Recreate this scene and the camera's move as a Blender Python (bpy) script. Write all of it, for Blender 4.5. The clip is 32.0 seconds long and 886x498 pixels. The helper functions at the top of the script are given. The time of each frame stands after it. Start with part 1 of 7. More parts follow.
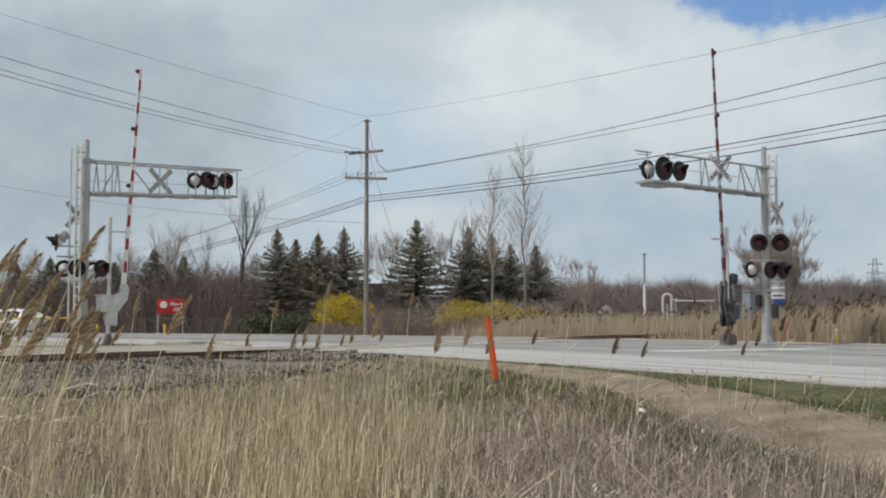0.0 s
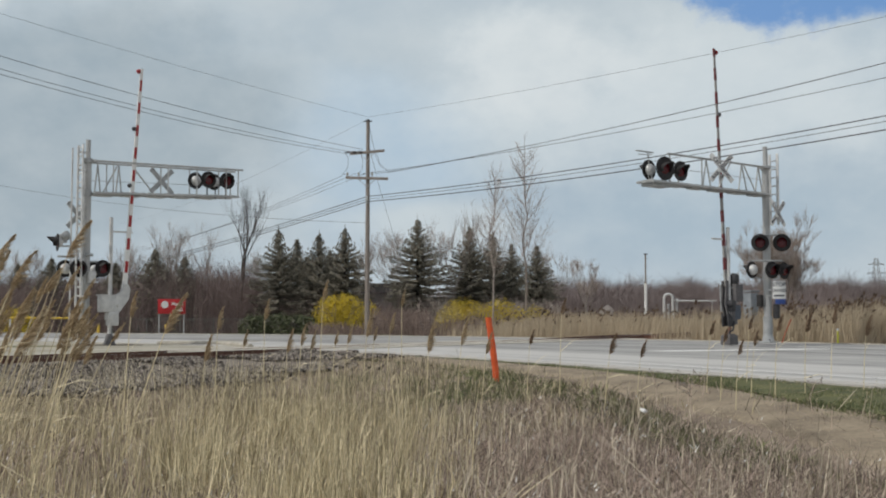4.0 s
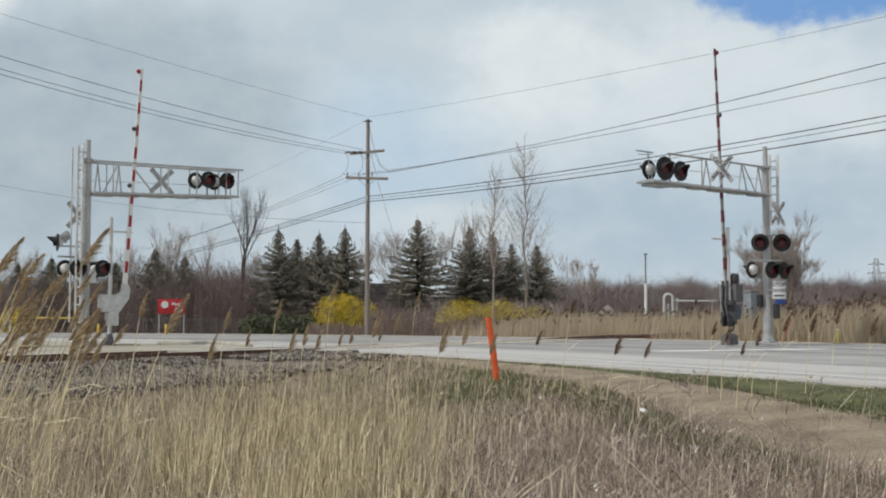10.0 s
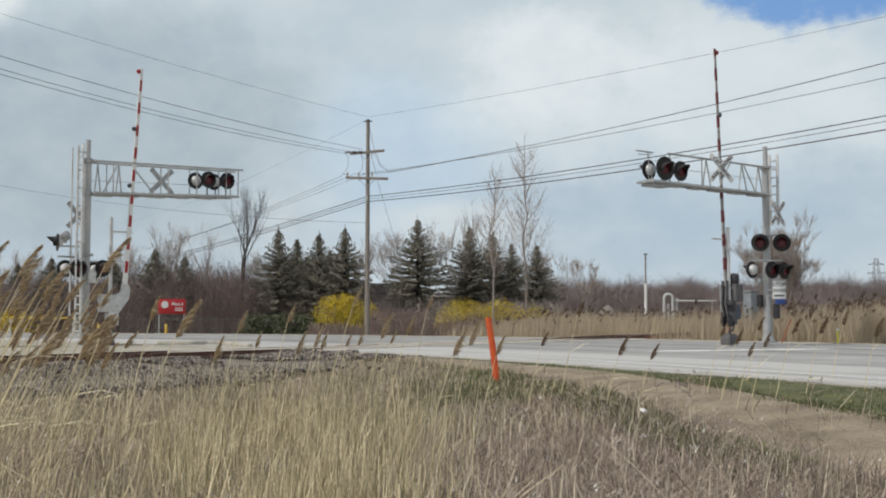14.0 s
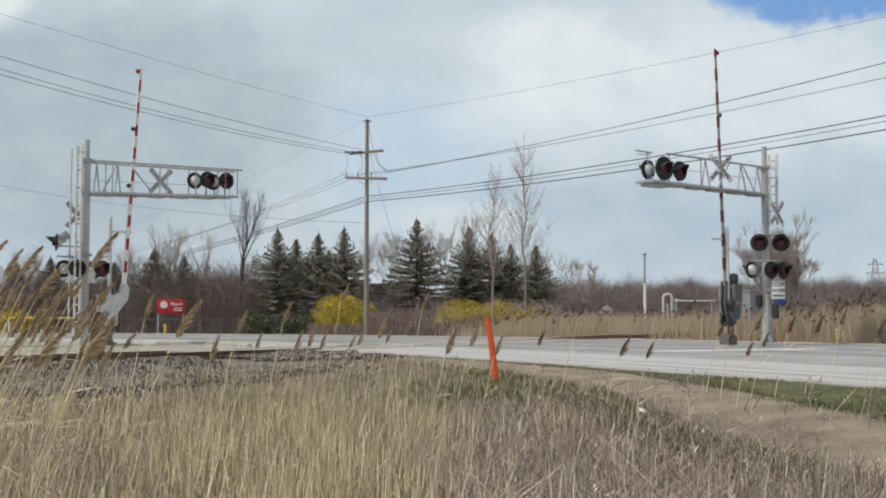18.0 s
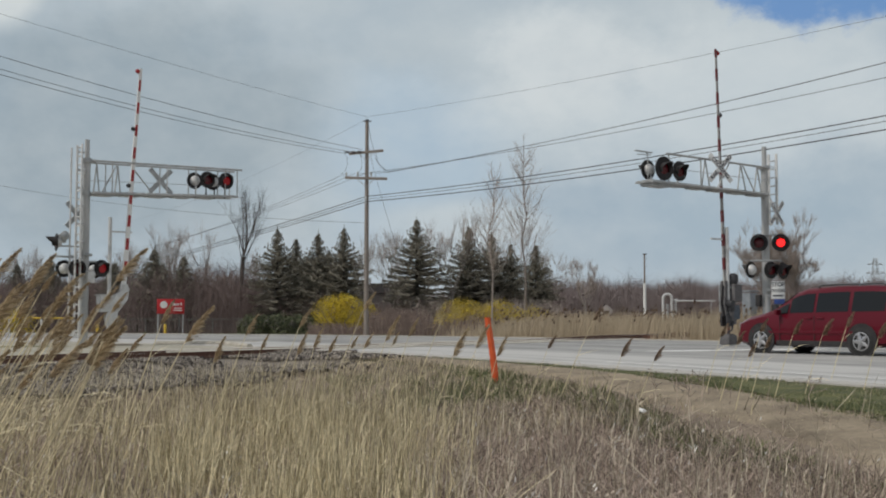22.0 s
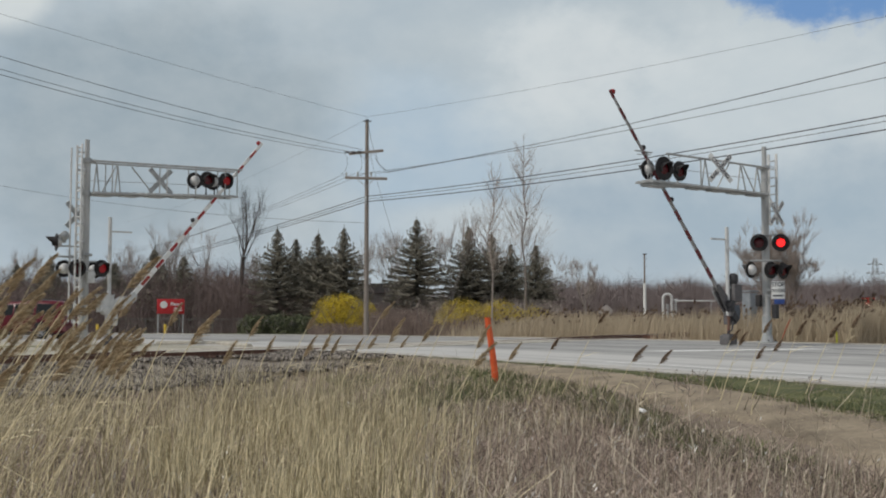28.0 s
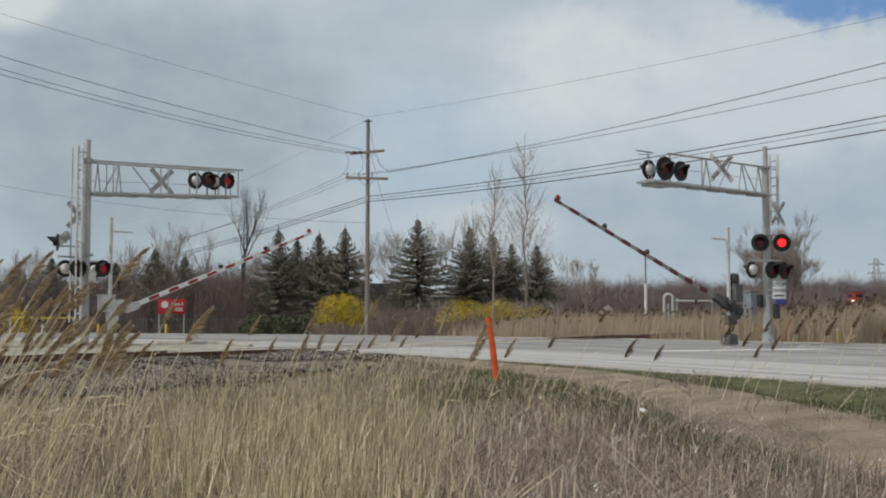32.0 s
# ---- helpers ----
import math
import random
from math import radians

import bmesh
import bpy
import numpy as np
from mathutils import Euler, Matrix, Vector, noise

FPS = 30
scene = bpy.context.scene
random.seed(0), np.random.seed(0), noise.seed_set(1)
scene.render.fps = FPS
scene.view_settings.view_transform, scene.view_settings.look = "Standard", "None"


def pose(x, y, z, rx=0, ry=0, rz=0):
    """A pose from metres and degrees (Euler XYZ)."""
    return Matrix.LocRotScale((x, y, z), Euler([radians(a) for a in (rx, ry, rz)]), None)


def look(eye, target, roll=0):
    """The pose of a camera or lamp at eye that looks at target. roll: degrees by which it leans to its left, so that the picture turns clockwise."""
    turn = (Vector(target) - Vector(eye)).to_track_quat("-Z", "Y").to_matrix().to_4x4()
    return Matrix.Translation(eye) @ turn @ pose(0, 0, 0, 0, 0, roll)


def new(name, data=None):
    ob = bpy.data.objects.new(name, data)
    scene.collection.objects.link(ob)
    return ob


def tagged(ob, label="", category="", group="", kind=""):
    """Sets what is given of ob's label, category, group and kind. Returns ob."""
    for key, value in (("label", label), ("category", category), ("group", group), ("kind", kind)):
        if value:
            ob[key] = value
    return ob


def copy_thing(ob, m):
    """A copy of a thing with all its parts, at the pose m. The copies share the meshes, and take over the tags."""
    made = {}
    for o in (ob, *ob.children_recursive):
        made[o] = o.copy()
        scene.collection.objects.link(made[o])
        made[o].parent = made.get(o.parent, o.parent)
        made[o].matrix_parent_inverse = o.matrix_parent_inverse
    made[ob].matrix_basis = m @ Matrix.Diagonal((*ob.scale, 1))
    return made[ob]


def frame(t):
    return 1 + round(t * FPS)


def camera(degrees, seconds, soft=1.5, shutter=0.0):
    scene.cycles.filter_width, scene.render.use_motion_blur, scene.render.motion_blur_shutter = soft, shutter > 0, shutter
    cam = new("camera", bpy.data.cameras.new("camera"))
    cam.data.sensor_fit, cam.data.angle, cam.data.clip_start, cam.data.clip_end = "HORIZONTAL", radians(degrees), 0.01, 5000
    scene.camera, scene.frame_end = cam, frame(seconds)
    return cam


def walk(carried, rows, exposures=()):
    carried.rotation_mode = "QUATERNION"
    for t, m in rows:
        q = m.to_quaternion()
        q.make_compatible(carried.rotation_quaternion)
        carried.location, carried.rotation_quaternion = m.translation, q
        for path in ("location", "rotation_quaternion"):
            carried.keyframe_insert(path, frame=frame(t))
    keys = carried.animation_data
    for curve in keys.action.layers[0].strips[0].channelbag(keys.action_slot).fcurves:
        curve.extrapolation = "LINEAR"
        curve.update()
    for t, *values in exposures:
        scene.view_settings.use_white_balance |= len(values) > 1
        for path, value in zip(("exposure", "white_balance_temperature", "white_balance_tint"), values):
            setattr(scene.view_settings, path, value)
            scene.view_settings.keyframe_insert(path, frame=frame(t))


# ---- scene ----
from math import sin, cos, pi, atan2, hypot, sqrt

# camera: on a tripod at the roadside, 0.9 m above the road surface
cam = camera(42.81, 32.0, soft=2.0)
TILT = 93.548


def cam_row(t, shift):
    return (t, pose(0, 0, 0.9, TILT, 0, shift * 0.0286))


walk(cam, [cam_row(t, s) for t, s in (
    (0, -2), (0.5, 0), (1.2, 1.2), (2.2, 1.2), (3, 0), (10, 0), (10.6, -1.2), (11.5, -1.2), (12, 0), (17, 0),
    (17.5, -1.5), (18.4, -1.5), (19.2, -2.6), (20.5, -2.6), (21, -1.7), (28.4, -1.7), (29, 0), (32, 0))],
    exposures=[(0, -0.12), (2, -0.15), (6, -0.2), (8, -0.06), (9, -0.04), (12, -0.07), (14, -0.03), (20, 0.0), (21.5, -0.2), (22, -0.32), (23, -0.38), (24, -0.3), (25, -0.3), (32, -0.3)])

# world: broken cloud over a pale blue sky, sun high behind the left shoulder
SUN_EL, SUN_AZ = radians(48), radians(245)
world = bpy.data.worlds.new("world")
scene.world = world
world.use_nodes = True
wn, wl = world.node_tree.nodes, world.node_tree.links
wn.clear()
w_out = wn.new("ShaderNodeOutputWorld")
w_bg = wn.new("ShaderNodeBackground")
w_sky = wn.new("ShaderNodeTexSky")
w_sky.sky_type = "NISHITA"
w_sky.sun_disc = False
w_sky.sun_elevation, w_sky.sun_rotation = SUN_EL, SUN_AZ
w_mix = wn.new("ShaderNodeMixRGB")
w_noise = wn.new("ShaderNodeTexNoise")
w_noise.inputs["Scale"].default_value = 2.2
w_noise.inputs["Detail"].default_value = 6
w_ramp = wn.new("ShaderNodeMapRange")
w_ramp.inputs["From Min"].default_value = 0.3
w_ramp.inputs["From Max"].default_value = 0.55
w_mix.inputs[2].default_value = (5.7, 5.95, 6.1, 1)
wl.new(w_noise.outputs["Fac"], w_ramp.inputs["Value"])
wl.new(w_ramp.outputs["Result"], w_mix.inputs[0])
wl.new(w_sky.outputs[0], w_mix.inputs[1])
wl.new(w_mix.outputs[0], w_bg.inputs[0])
w_bg.inputs[1].default_value = 0.105
wl.new(w_bg.outputs[0], w_out.inputs[0])

sun = new("sun", bpy.data.lights.new("sun", "SUN"))
sun.data.energy = 2.3
sun.data.angle = radians(2.5)
sun.data.color = (1.0, 0.95, 0.87)
sun.matrix_world = look((sin(SUN_AZ) * cos(SUN_EL) * 50, cos(SUN_AZ) * cos(SUN_EL) * 50, sin(SUN_EL) * 50), (0, 0, 0))


# ---- materials ----
def material(name, rough=0.6, metal=0.0):
    mat = bpy.data.materials.new(name)
    mat.use_nodes = True
    bsdf = mat.node_tree.nodes["Principled BSDF"]
    bsdf.inputs["Roughness"].default_value = rough
    bsdf.inputs["Metallic"].default_value = metal
    return mat, mat.node_tree.nodes, mat.node_tree.links, bsdf


def noisy(name, dark, light, scale=8.0, rough=0.7, metal=0.0, fine=60.0, bump=0.2, island=0.0, piece=0.0, spread=(0.35, 0.65), stretch=None, thin=0.0):
    """Two scales of noise between two colours, with a fine relief; island or piece: how far single pieces differ."""
    mat, n, l, bsdf = material(name, rough, metal)
    tc = n.new("ShaderNodeTexCoord")
    src = tc.outputs["Object"]
    if stretch:
        mp = n.new("ShaderNodeMapping")
        mp.inputs["Scale"].default_value = stretch
        l.new(src, mp.inputs["Vector"])
        src = mp.outputs[0]
    a = n.new("ShaderNodeTexNoise")
    a.inputs["Scale"].default_value = scale
    a.inputs["Detail"].default_value = 5
    b = n.new("ShaderNodeTexNoise")
    b.inputs["Scale"].default_value = fine
    b.inputs["Detail"].default_value = 3
    l.new(src, a.inputs["Vector"])
    l.new(src, b.inputs["Vector"])
    add = n.new("ShaderNodeMath")
    add.operation = "MULTIPLY_ADD"
    add.inputs[1].default_value = 0.35
    l.new(b.outputs["Fac"], add.inputs[0])
    sc = n.new("ShaderNodeMath")
    sc.operation = "MULTIPLY"
    sc.inputs[1].default_value = 0.65
    l.new(a.outputs["Fac"], sc.inputs[0])
    l.new(sc.outputs[0], add.inputs[2])
    out = add.outputs[0]
    if island or piece:
        if island:
            g = n.new("ShaderNodeNewGeometry")
            rnd = g.outputs["Random Per Island"]
        else:
            g = n.new("ShaderNodeObjectInfo")
            rnd = g.outputs["Random"]
        k = max(island, piece)
        ms = n.new("ShaderNodeMath")
        ms.operation = "MULTIPLY_ADD"
        ms.inputs[1].default_value = k
        l.new(rnd, ms.inputs[0])
        off = n.new("ShaderNodeMath")
        off.operation = "SUBTRACT"
        off.inputs[1].default_value = k * 0.5
        l.new(out, off.inputs[0])
        l.new(off.outputs[0], ms.inputs[2])
        out = ms.outputs[0]
    ramp = n.new("ShaderNodeValToRGB")
    ramp.color_ramp.elements[0].position, ramp.color_ramp.elements[1].position = spread
    ramp.color_ramp.elements[0].color = (*dark, 1)
    ramp.color_ramp.elements[1].color = (*light, 1)
    l.new(out, ramp.inputs[0])
    l.new(ramp.outputs[0], bsdf.inputs["Base Color"])
    if thin:
        tr = n.new("ShaderNodeBsdfTranslucent")
        l.new(ramp.outputs[0], tr.inputs["Color"])
        mx = n.new("ShaderNodeMixShader")
        mx.inputs[0].default_value = thin
        l.new(bsdf.outputs[0], mx.inputs[1])
        l.new(tr.outputs[0], mx.inputs[2])
        l.new(mx.outputs[0], n["Material Output"].inputs["Surface"])
    if bump:
        bp = n.new("ShaderNodeBump")
        bp.inputs["Strength"].default_value = bump
        bp.inputs["Distance"].default_value = 0.02
        l.new(b.outputs["Fac"], bp.inputs["Height"])
        l.new(bp.outputs[0], bsdf.inputs["Normal"])
    return mat


def glow(name, colour, strength):
    mat, n, l, bsdf = material(name, 0.3)
    bsdf.inputs["Base Color"].default_value = (*[c * 0.12 for c in colour], 1)
    bsdf.inputs["Emission Color"].default_value = (*colour, 1)
    bsdf.inputs["Emission Strength"].default_value = strength
    return mat


GALV = noisy("galvanised_steel", (0.30, 0.32, 0.33), (0.52, 0.53, 0.53), 4, 0.5, 0.35, 40, 0.1)
SILVER = noisy("silver_paint", (0.48, 0.49, 0.495), (0.7, 0.7, 0.69), 5, 0.45, 0.15, 50, 0.08)
ALU = noisy("aluminium_mast", (0.35, 0.36, 0.36), (0.52, 0.52, 0.515), 3, 0.45, 0.4, 30, 0.08, stretch=(1, 1, 0.25))
BLACK = noisy("black_paint", (0.014, 0.013, 0.014), (0.034, 0.031, 0.032), 9, 0.75, 0, 60, 0.1)
DARK = noisy("dark_steel", (0.03, 0.03, 0.035), (0.08, 0.08, 0.085), 9, 0.5, 0.3, 60, 0.1)
LENS = noisy("dark_red_lens", (0.06, 0.004, 0.007), (0.12, 0.008, 0.014), 30, 0.15, 0, 80, 0.3)
LIT = glow("lit_red_lens", (1.0, 0.022, 0.022), 1.9)
LIT_SIDE = glow("lit_red_lens_aside", (0.8, 0.02, 0.03), 0.16)
# greyer, darker white for the arm of the right gate only
WHITE_DARKER = noisy("darker_white", (0.2, 0.19, 0.185), (0.38, 0.37, 0.36), 6, 0.6, 0, 70, 0.05)
WHITE = noisy("white_reflective", (0.72, 0.72, 0.70), (0.86, 0.86, 0.85), 6, 0.45, 0, 70, 0.05)
RED = noisy("red_reflective", (0.27, 0.014, 0.018), (0.42, 0.026, 0.03), 6, 0.45, 0, 70, 0.05)
# darker red for the bands on the right gate's arm
RED_DULL = noisy("darker_red_band", (0.1, 0.016, 0.02), (0.19, 0.026, 0.03), 6, 0.5, 0, 70, 0.05)
SIGN_RED = noisy("red_sign_paint", (0.42, 0.015, 0.02), (0.55, 0.025, 0.03), 2, 0.4, 0, 50, 0.03)
BLUE = noisy("blue_sign", (0.02, 0.05, 0.22), (0.04, 0.09, 0.32), 6, 0.4, 0, 70, 0.03)
INK = noisy("sign_ink", (0.05, 0.05, 0.06), (0.14, 0.14, 0.16), 20, 0.5, 0, 80, 0.02)
ORANGE = noisy("orange_plastic", (0.62, 0.085, 0.02), (0.8, 0.14, 0.04), 5, 0.5, 0, 60, 0.05)
YELLOW = noisy("yellow_paint", (0.55, 0.36, 0.03), (0.72, 0.5, 0.06), 6, 0.5, 0, 60, 0.05)
WOOD = noisy("weathered_pole", (0.17, 0.145, 0.125), (0.34, 0.3, 0.27), 3, 0.85, 0, 40, 0.5, stretch=(6, 6, 0.4))
WIRE = noisy("wire", (0.05, 0.05, 0.055), (0.1, 0.1, 0.105), 5, 0.5, 0.2, 40, 0.0)
RAIL = noisy("rusty_rail", (0.11, 0.055, 0.042), (0.23, 0.125, 0.09), 6, 0.75, 0.1, 50, 0.4)
RAILTOP = noisy("polished_railhead", (0.28, 0.27, 0.26), (0.42, 0.41, 0.4), 6, 0.35, 0.7, 50, 0.1)
TIE = noisy("creosoted_tie", (0.035, 0.027, 0.022), (0.1, 0.08, 0.065), 5, 0.9, 0, 40, 0.6, stretch=(1, 8, 8))
CONCRETE = noisy("concrete_panel", (0.34, 0.315, 0.265), (0.52, 0.485, 0.42), 2.2, 0.85, 0, 40, 0.3, piece=0.12)
STONE = noisy("ballast_stone", (0.042, 0.034, 0.029), (0.42, 0.372, 0.32), 10, 0.9, 0, 40, 0.3, island=1.0, spread=(0.35, 1.0))
DIRT = noisy("dirt_path", (0.155, 0.122, 0.085), (0.35, 0.285, 0.2), 1.4, 0.95, 0, 14, 0.5)
LINE = noisy("road_paint", (0.6, 0.6, 0.58), (0.82, 0.82, 0.8), 3, 0.7, 0, 50, 0.1, spread=(0.25, 0.55))
STRAW = noisy("dry_grass", (0.15, 0.126, 0.085), (0.56, 0.488, 0.335), 2.5, 0.75, 0, 30, 0.0, island=0.9)
STRAW_PALE = noisy("pale_straw", (0.3, 0.25, 0.145), (0.80, 0.70, 0.46), 2.5, 0.7, 0, 30, 0.0, island=0.9)
STRAW_BROWN = noisy("brown_weeds", (0.125, 0.094, 0.081), (0.55, 0.445, 0.375), 2.5, 0.85, 0, 30, 0.0, island=0.9)
STRAW_GREY = noisy("bleached_straw", (0.3, 0.255, 0.19), (0.72, 0.64, 0.5), 2.5, 0.75, 0, 30, 0.0, island=0.9)
PLUME = noisy("reed_plume", (0.34, 0.262, 0.165), (0.66, 0.545, 0.37), 6, 0.9, 0, 40, 0.0, island=0.6, thin=0.4)
PLUME_BROWN = noisy("brown_plume", (0.17, 0.118, 0.08), (0.38, 0.275, 0.19), 6, 0.9, 0, 40, 0.0, island=0.6, thin=0.3)
PLUME_DARK = noisy("dark_plume", (0.07, 0.045, 0.032), (0.19, 0.13, 0.09), 6, 0.9, 0, 40, 0.0, island=0.6)
REED_FAR = noisy("reed_field", (0.37, 0.30, 0.21), (0.52, 0.435, 0.315), 0.25, 0.85, 0, 30, 0.0, island=0.3)
GREEN = noisy("young_grass", (0.065, 0.085, 0.036), (0.19, 0.205, 0.085), 2.5, 0.7, 0, 30, 0.0, island=0.7)
NEEDLE = noisy("spruce_needles", (0.155, 0.147, 0.12), (0.31, 0.286, 0.23), 0.8, 0.85, 0, 6, 0.0, island=0.35)
HEDGE = noisy("evergreen_shrub", (0.05, 0.062, 0.034), (0.13, 0.145, 0.07), 1.4, 0.8, 0, 9, 0.0, island=0.5)
BARK = noisy("grey_bark", (0.17, 0.15, 0.135), (0.34, 0.31, 0.28), 3, 0.9, 0, 30, 0.5)
BARK_DARK = noisy("dark_bark", (0.035, 0.03, 0.027), (0.10, 0.085, 0.075), 3, 0.9, 0, 30, 0.5)
TWIG = noisy("bare_twigs", (0.15, 0.11, 0.095), (0.30, 0.235, 0.20), 1, 0.9, 0, 9, 0.0, island=0.6)
TWIG_PALE = noisy("pale_twigs", (0.27, 0.228, 0.2), (0.47, 0.41, 0.37), 1, 0.9, 0, 9, 0.0, island=0.6)
BRUSH = noisy("brown_brush", (0.115, 0.086, 0.08), (0.23, 0.176, 0.164), 0.3, 0.9, 0, 6, 0.0, island=0.6)
FARWOOD = noisy("far_wood", (0.2, 0.162, 0.157), (0.275, 0.232, 0.226), 0.06, 0.95, 0, 2, 0.0, island=0.6)
FORSYTHIA = noisy("yellow_blossom", (0.4, 0.29, 0.022), (0.68, 0.53, 0.045), 0.8, 0.8, 0, 9, 0.0, island=0.7)
RUBBER = noisy("tyre_rubber", (0.012, 0.012, 0.012), (0.03, 0.03, 0.03), 9, 0.85, 0, 60, 0.2)
CHROME = noisy("wheel_alloy", (0.4, 0.4, 0.41), (0.6, 0.6, 0.61), 9, 0.3, 0.8, 60, 0.0)
GREYPLASTIC = noisy("grey_plastic", (0.085, 0.082, 0.085), (0.16, 0.152, 0.155), 9, 0.6, 0, 60, 0.1)
ROOFING = noisy("roof_shingles", (0.06, 0.055, 0.055), (0.12, 0.11, 0.11), 2, 0.9, 0, 30, 0.3)
WALLING = noisy("grey_siding", (0.16, 0.15, 0.15), (0.24, 0.23, 0.22), 2, 0.9, 0, 30, 0.1)


def paint(name, colour):
    mat, n, l, bsdf = material(name, 0.3, 0.0)
    bsdf.inputs["Specular IOR Level"].default_value = 0.2
    bsdf.inputs["Base Color"].default_value = (*colour, 1)
    bsdf.inputs["Coat Weight"].default_value = 0.3
    bsdf.inputs["Coat Roughness"].default_value = 0.04
    a = n.new("ShaderNodeTexNoise")
    a.inputs["Scale"].default_value = 3
    r = n.new("ShaderNodeMapRange")
    r.inputs["To Min"].default_value, r.inputs["To Max"].default_value = 0.22, 0.42
    l.new(a.outputs["Fac"], r.inputs["Value"])
    l.new(r.outputs[0], bsdf.inputs["Roughness"])
    return mat


VAN_RED = paint("dark_red_car_paint", (0.1, 0.002, 0.011))
CAR_WHITE = paint("white_car_paint", (0.75, 0.75, 0.74))
LOCO_RED = paint("red_locomotive_paint", (0.4, 0.025, 0.017))
GLASS, gn, gl, gb = material("tinted_glass", 0.06)
gb.inputs["Base Color"].default_value = (0.012, 0.014, 0.016, 1)
gb.inputs["Specular IOR Level"].default_value = 0.3
TAIL = noisy("tail_light", (0.5, 0.01, 0.015), (0.65, 0.02, 0.02), 9, 0.15, 0, 60, 0.0)
HEADLIGHT = glow("headlight", (1.0, 0.82, 0.6), 5.0)


# ---- mesh building ----
class M:
    """Collects vertices and faces for one mesh."""

    def __init__(self):
        self.v, self.f = [], []

    def box(self, c, s, b=0.0, m=None):
        x, y, z = s[0] / 2, s[1] / 2, s[2] / 2
        o = len(self.v)
        m = m or Matrix.Identity(4)
        c = Vector(c)
        if not b:
            for k in range(8):
                p = Vector((x if k & 1 else -x, y if k & 2 else -y, z if k & 4 else -z))
                self.v.append(tuple(m @ (c + p)))
            for q in ((0, 2, 3, 1), (4, 5, 7, 6), (0, 1, 5, 4), (2, 6, 7, 3), (0, 4, 6, 2), (1, 3, 7, 5)):
                self.f.append(tuple(o + i for i in q))
            return self
        bm = bmesh.new()
        bmesh.ops.create_cube(bm, size=1.0)
        for vt in bm.verts:
            vt.co = Vector((vt.co.x * s[0], vt.co.y * s[1], vt.co.z * s[2]))
        bmesh.ops.bevel(bm, geom=bm.edges[:], offset=b, segments=2, affect="EDGES", profile=0.6)
        self.take(bm, m @ Matrix.Translation(c))
        return self

    def take(self, bm, m=None):
        o = len(self.v)
        bm.verts.index_update()
        self.v += [tuple((m @ vt.co) if m else vt.co) for vt in bm.verts]
        self.f += [tuple(o + vt.index for vt in fc.verts) for fc in bm.faces]
        bm.free()
        return self

    def cyl(self, p0, p1, r0, r1=None, n=10, caps=True):
        r1 = r0 if r1 is None else r1
        p0, p1 = Vector(p0), Vector(p1)
        ax = (p1 - p0).normalized()
        a = ax.orthogonal().normalized()
        b = ax.cross(a)
        o = len(self.v)
        for p, r in ((p0, r0), (p1, r1)):
            for i in range(n):
                t = 2 * pi * i / n
                self.v.append(tuple(p + a * (r * cos(t)) + b * (r * sin(t))))
        for i in range(n):
            j = (i + 1) % n
            self.f.append((o + i, o + j, o + n + j, o + n + i))
        if caps:
            self.f.append(tuple(o + n - 1 - i for i in range(n)))
            self.f.append(tuple(o + n + i for i in range(n)))
        return self

    def tube(self, pts, r, n=6):
        """A bent tube; r is a radius or a list of them."""
        pts = [Vector(p) for p in pts]
        rs = r if isinstance(r, (list, tuple)) else [r] * len(pts)
        o = len(self.v)
        ref = Vector((0.31, 0.17, 0.93))
        for k, p in enumerate(pts):
            ax = (pts[min(k + 1, len(pts) - 1)] - pts[max(k - 1, 0)]).normalized()
            if abs(ax.dot(ref)) > 0.95:
                ref = Vector((0.9, 0.3, 0.1))
            a = ax.cross(ref).normalized()
            b = ax.cross(a)
            for i in range(n):
                t = 2 * pi * i / n
                self.v.append(tuple(p + a * (rs[k] * cos(t)) + b * (rs[k] * sin(t))))
        for k in range(len(pts) - 1):
            for i in range(n):
                j = (i + 1) % n
                self.f.append((o + k * n + i, o + k * n + j, o + (k + 1) * n + j, o + (k + 1) * n + i))
        self.f.append(tuple(o + n - 1 - i for i in range(n)))
        e = o + (len(pts) - 1) * n
        self.f.append(tuple(e + i for i in range(n)))
        return self

    def lathe(self, p0, ax, prof, n=16):
        """Rings of (distance along ax, radius) round an axis."""
        p0, ax = Vector(p0), Vector(ax).normalized()
        a = ax.orthogonal().normalized()
        b = ax.cross(a)
        o = len(self.v)
        for d, r in prof:
            for i in range(n):
                t = 2 * pi * i / n
                self.v.append(tuple(p0 + ax * d + a * (r * cos(t)) + b * (r * sin(t))))
        for k in range(len(prof) - 1):
            for i in range(n):
                j = (i + 1) % n
                self.f.append((o + k * n + i, o + k * n + j, o + (k + 1) * n + j, o + (k + 1) * n + i))
        self.f.append(tuple(o + n - 1 - i for i in range(n)))
        e = o + (len(prof) - 1) * n
        self.f.append(tuple(e + i for i in range(n)))
        return self

    def prism(self, outline, y0, y1, m=None):
        """An outline in x and z pushed from y0 to y1."""
        o, n = len(self.v), len(outline)
        m = m or Matrix.Identity(4)
        for y in (y0, y1):
            self.v += [tuple(m @ Vector((x, y, z))) for x, z in outline]
        self.f.append(tuple(o + i for i in range(n)))
        self.f.append(tuple(o + 2 * n - 1 - i for i in range(n)))
        for i in range(n):
            j = (i + 1) % n
            self.f.append((o + j, o + i, o + n + i, o + n + j))
        return self

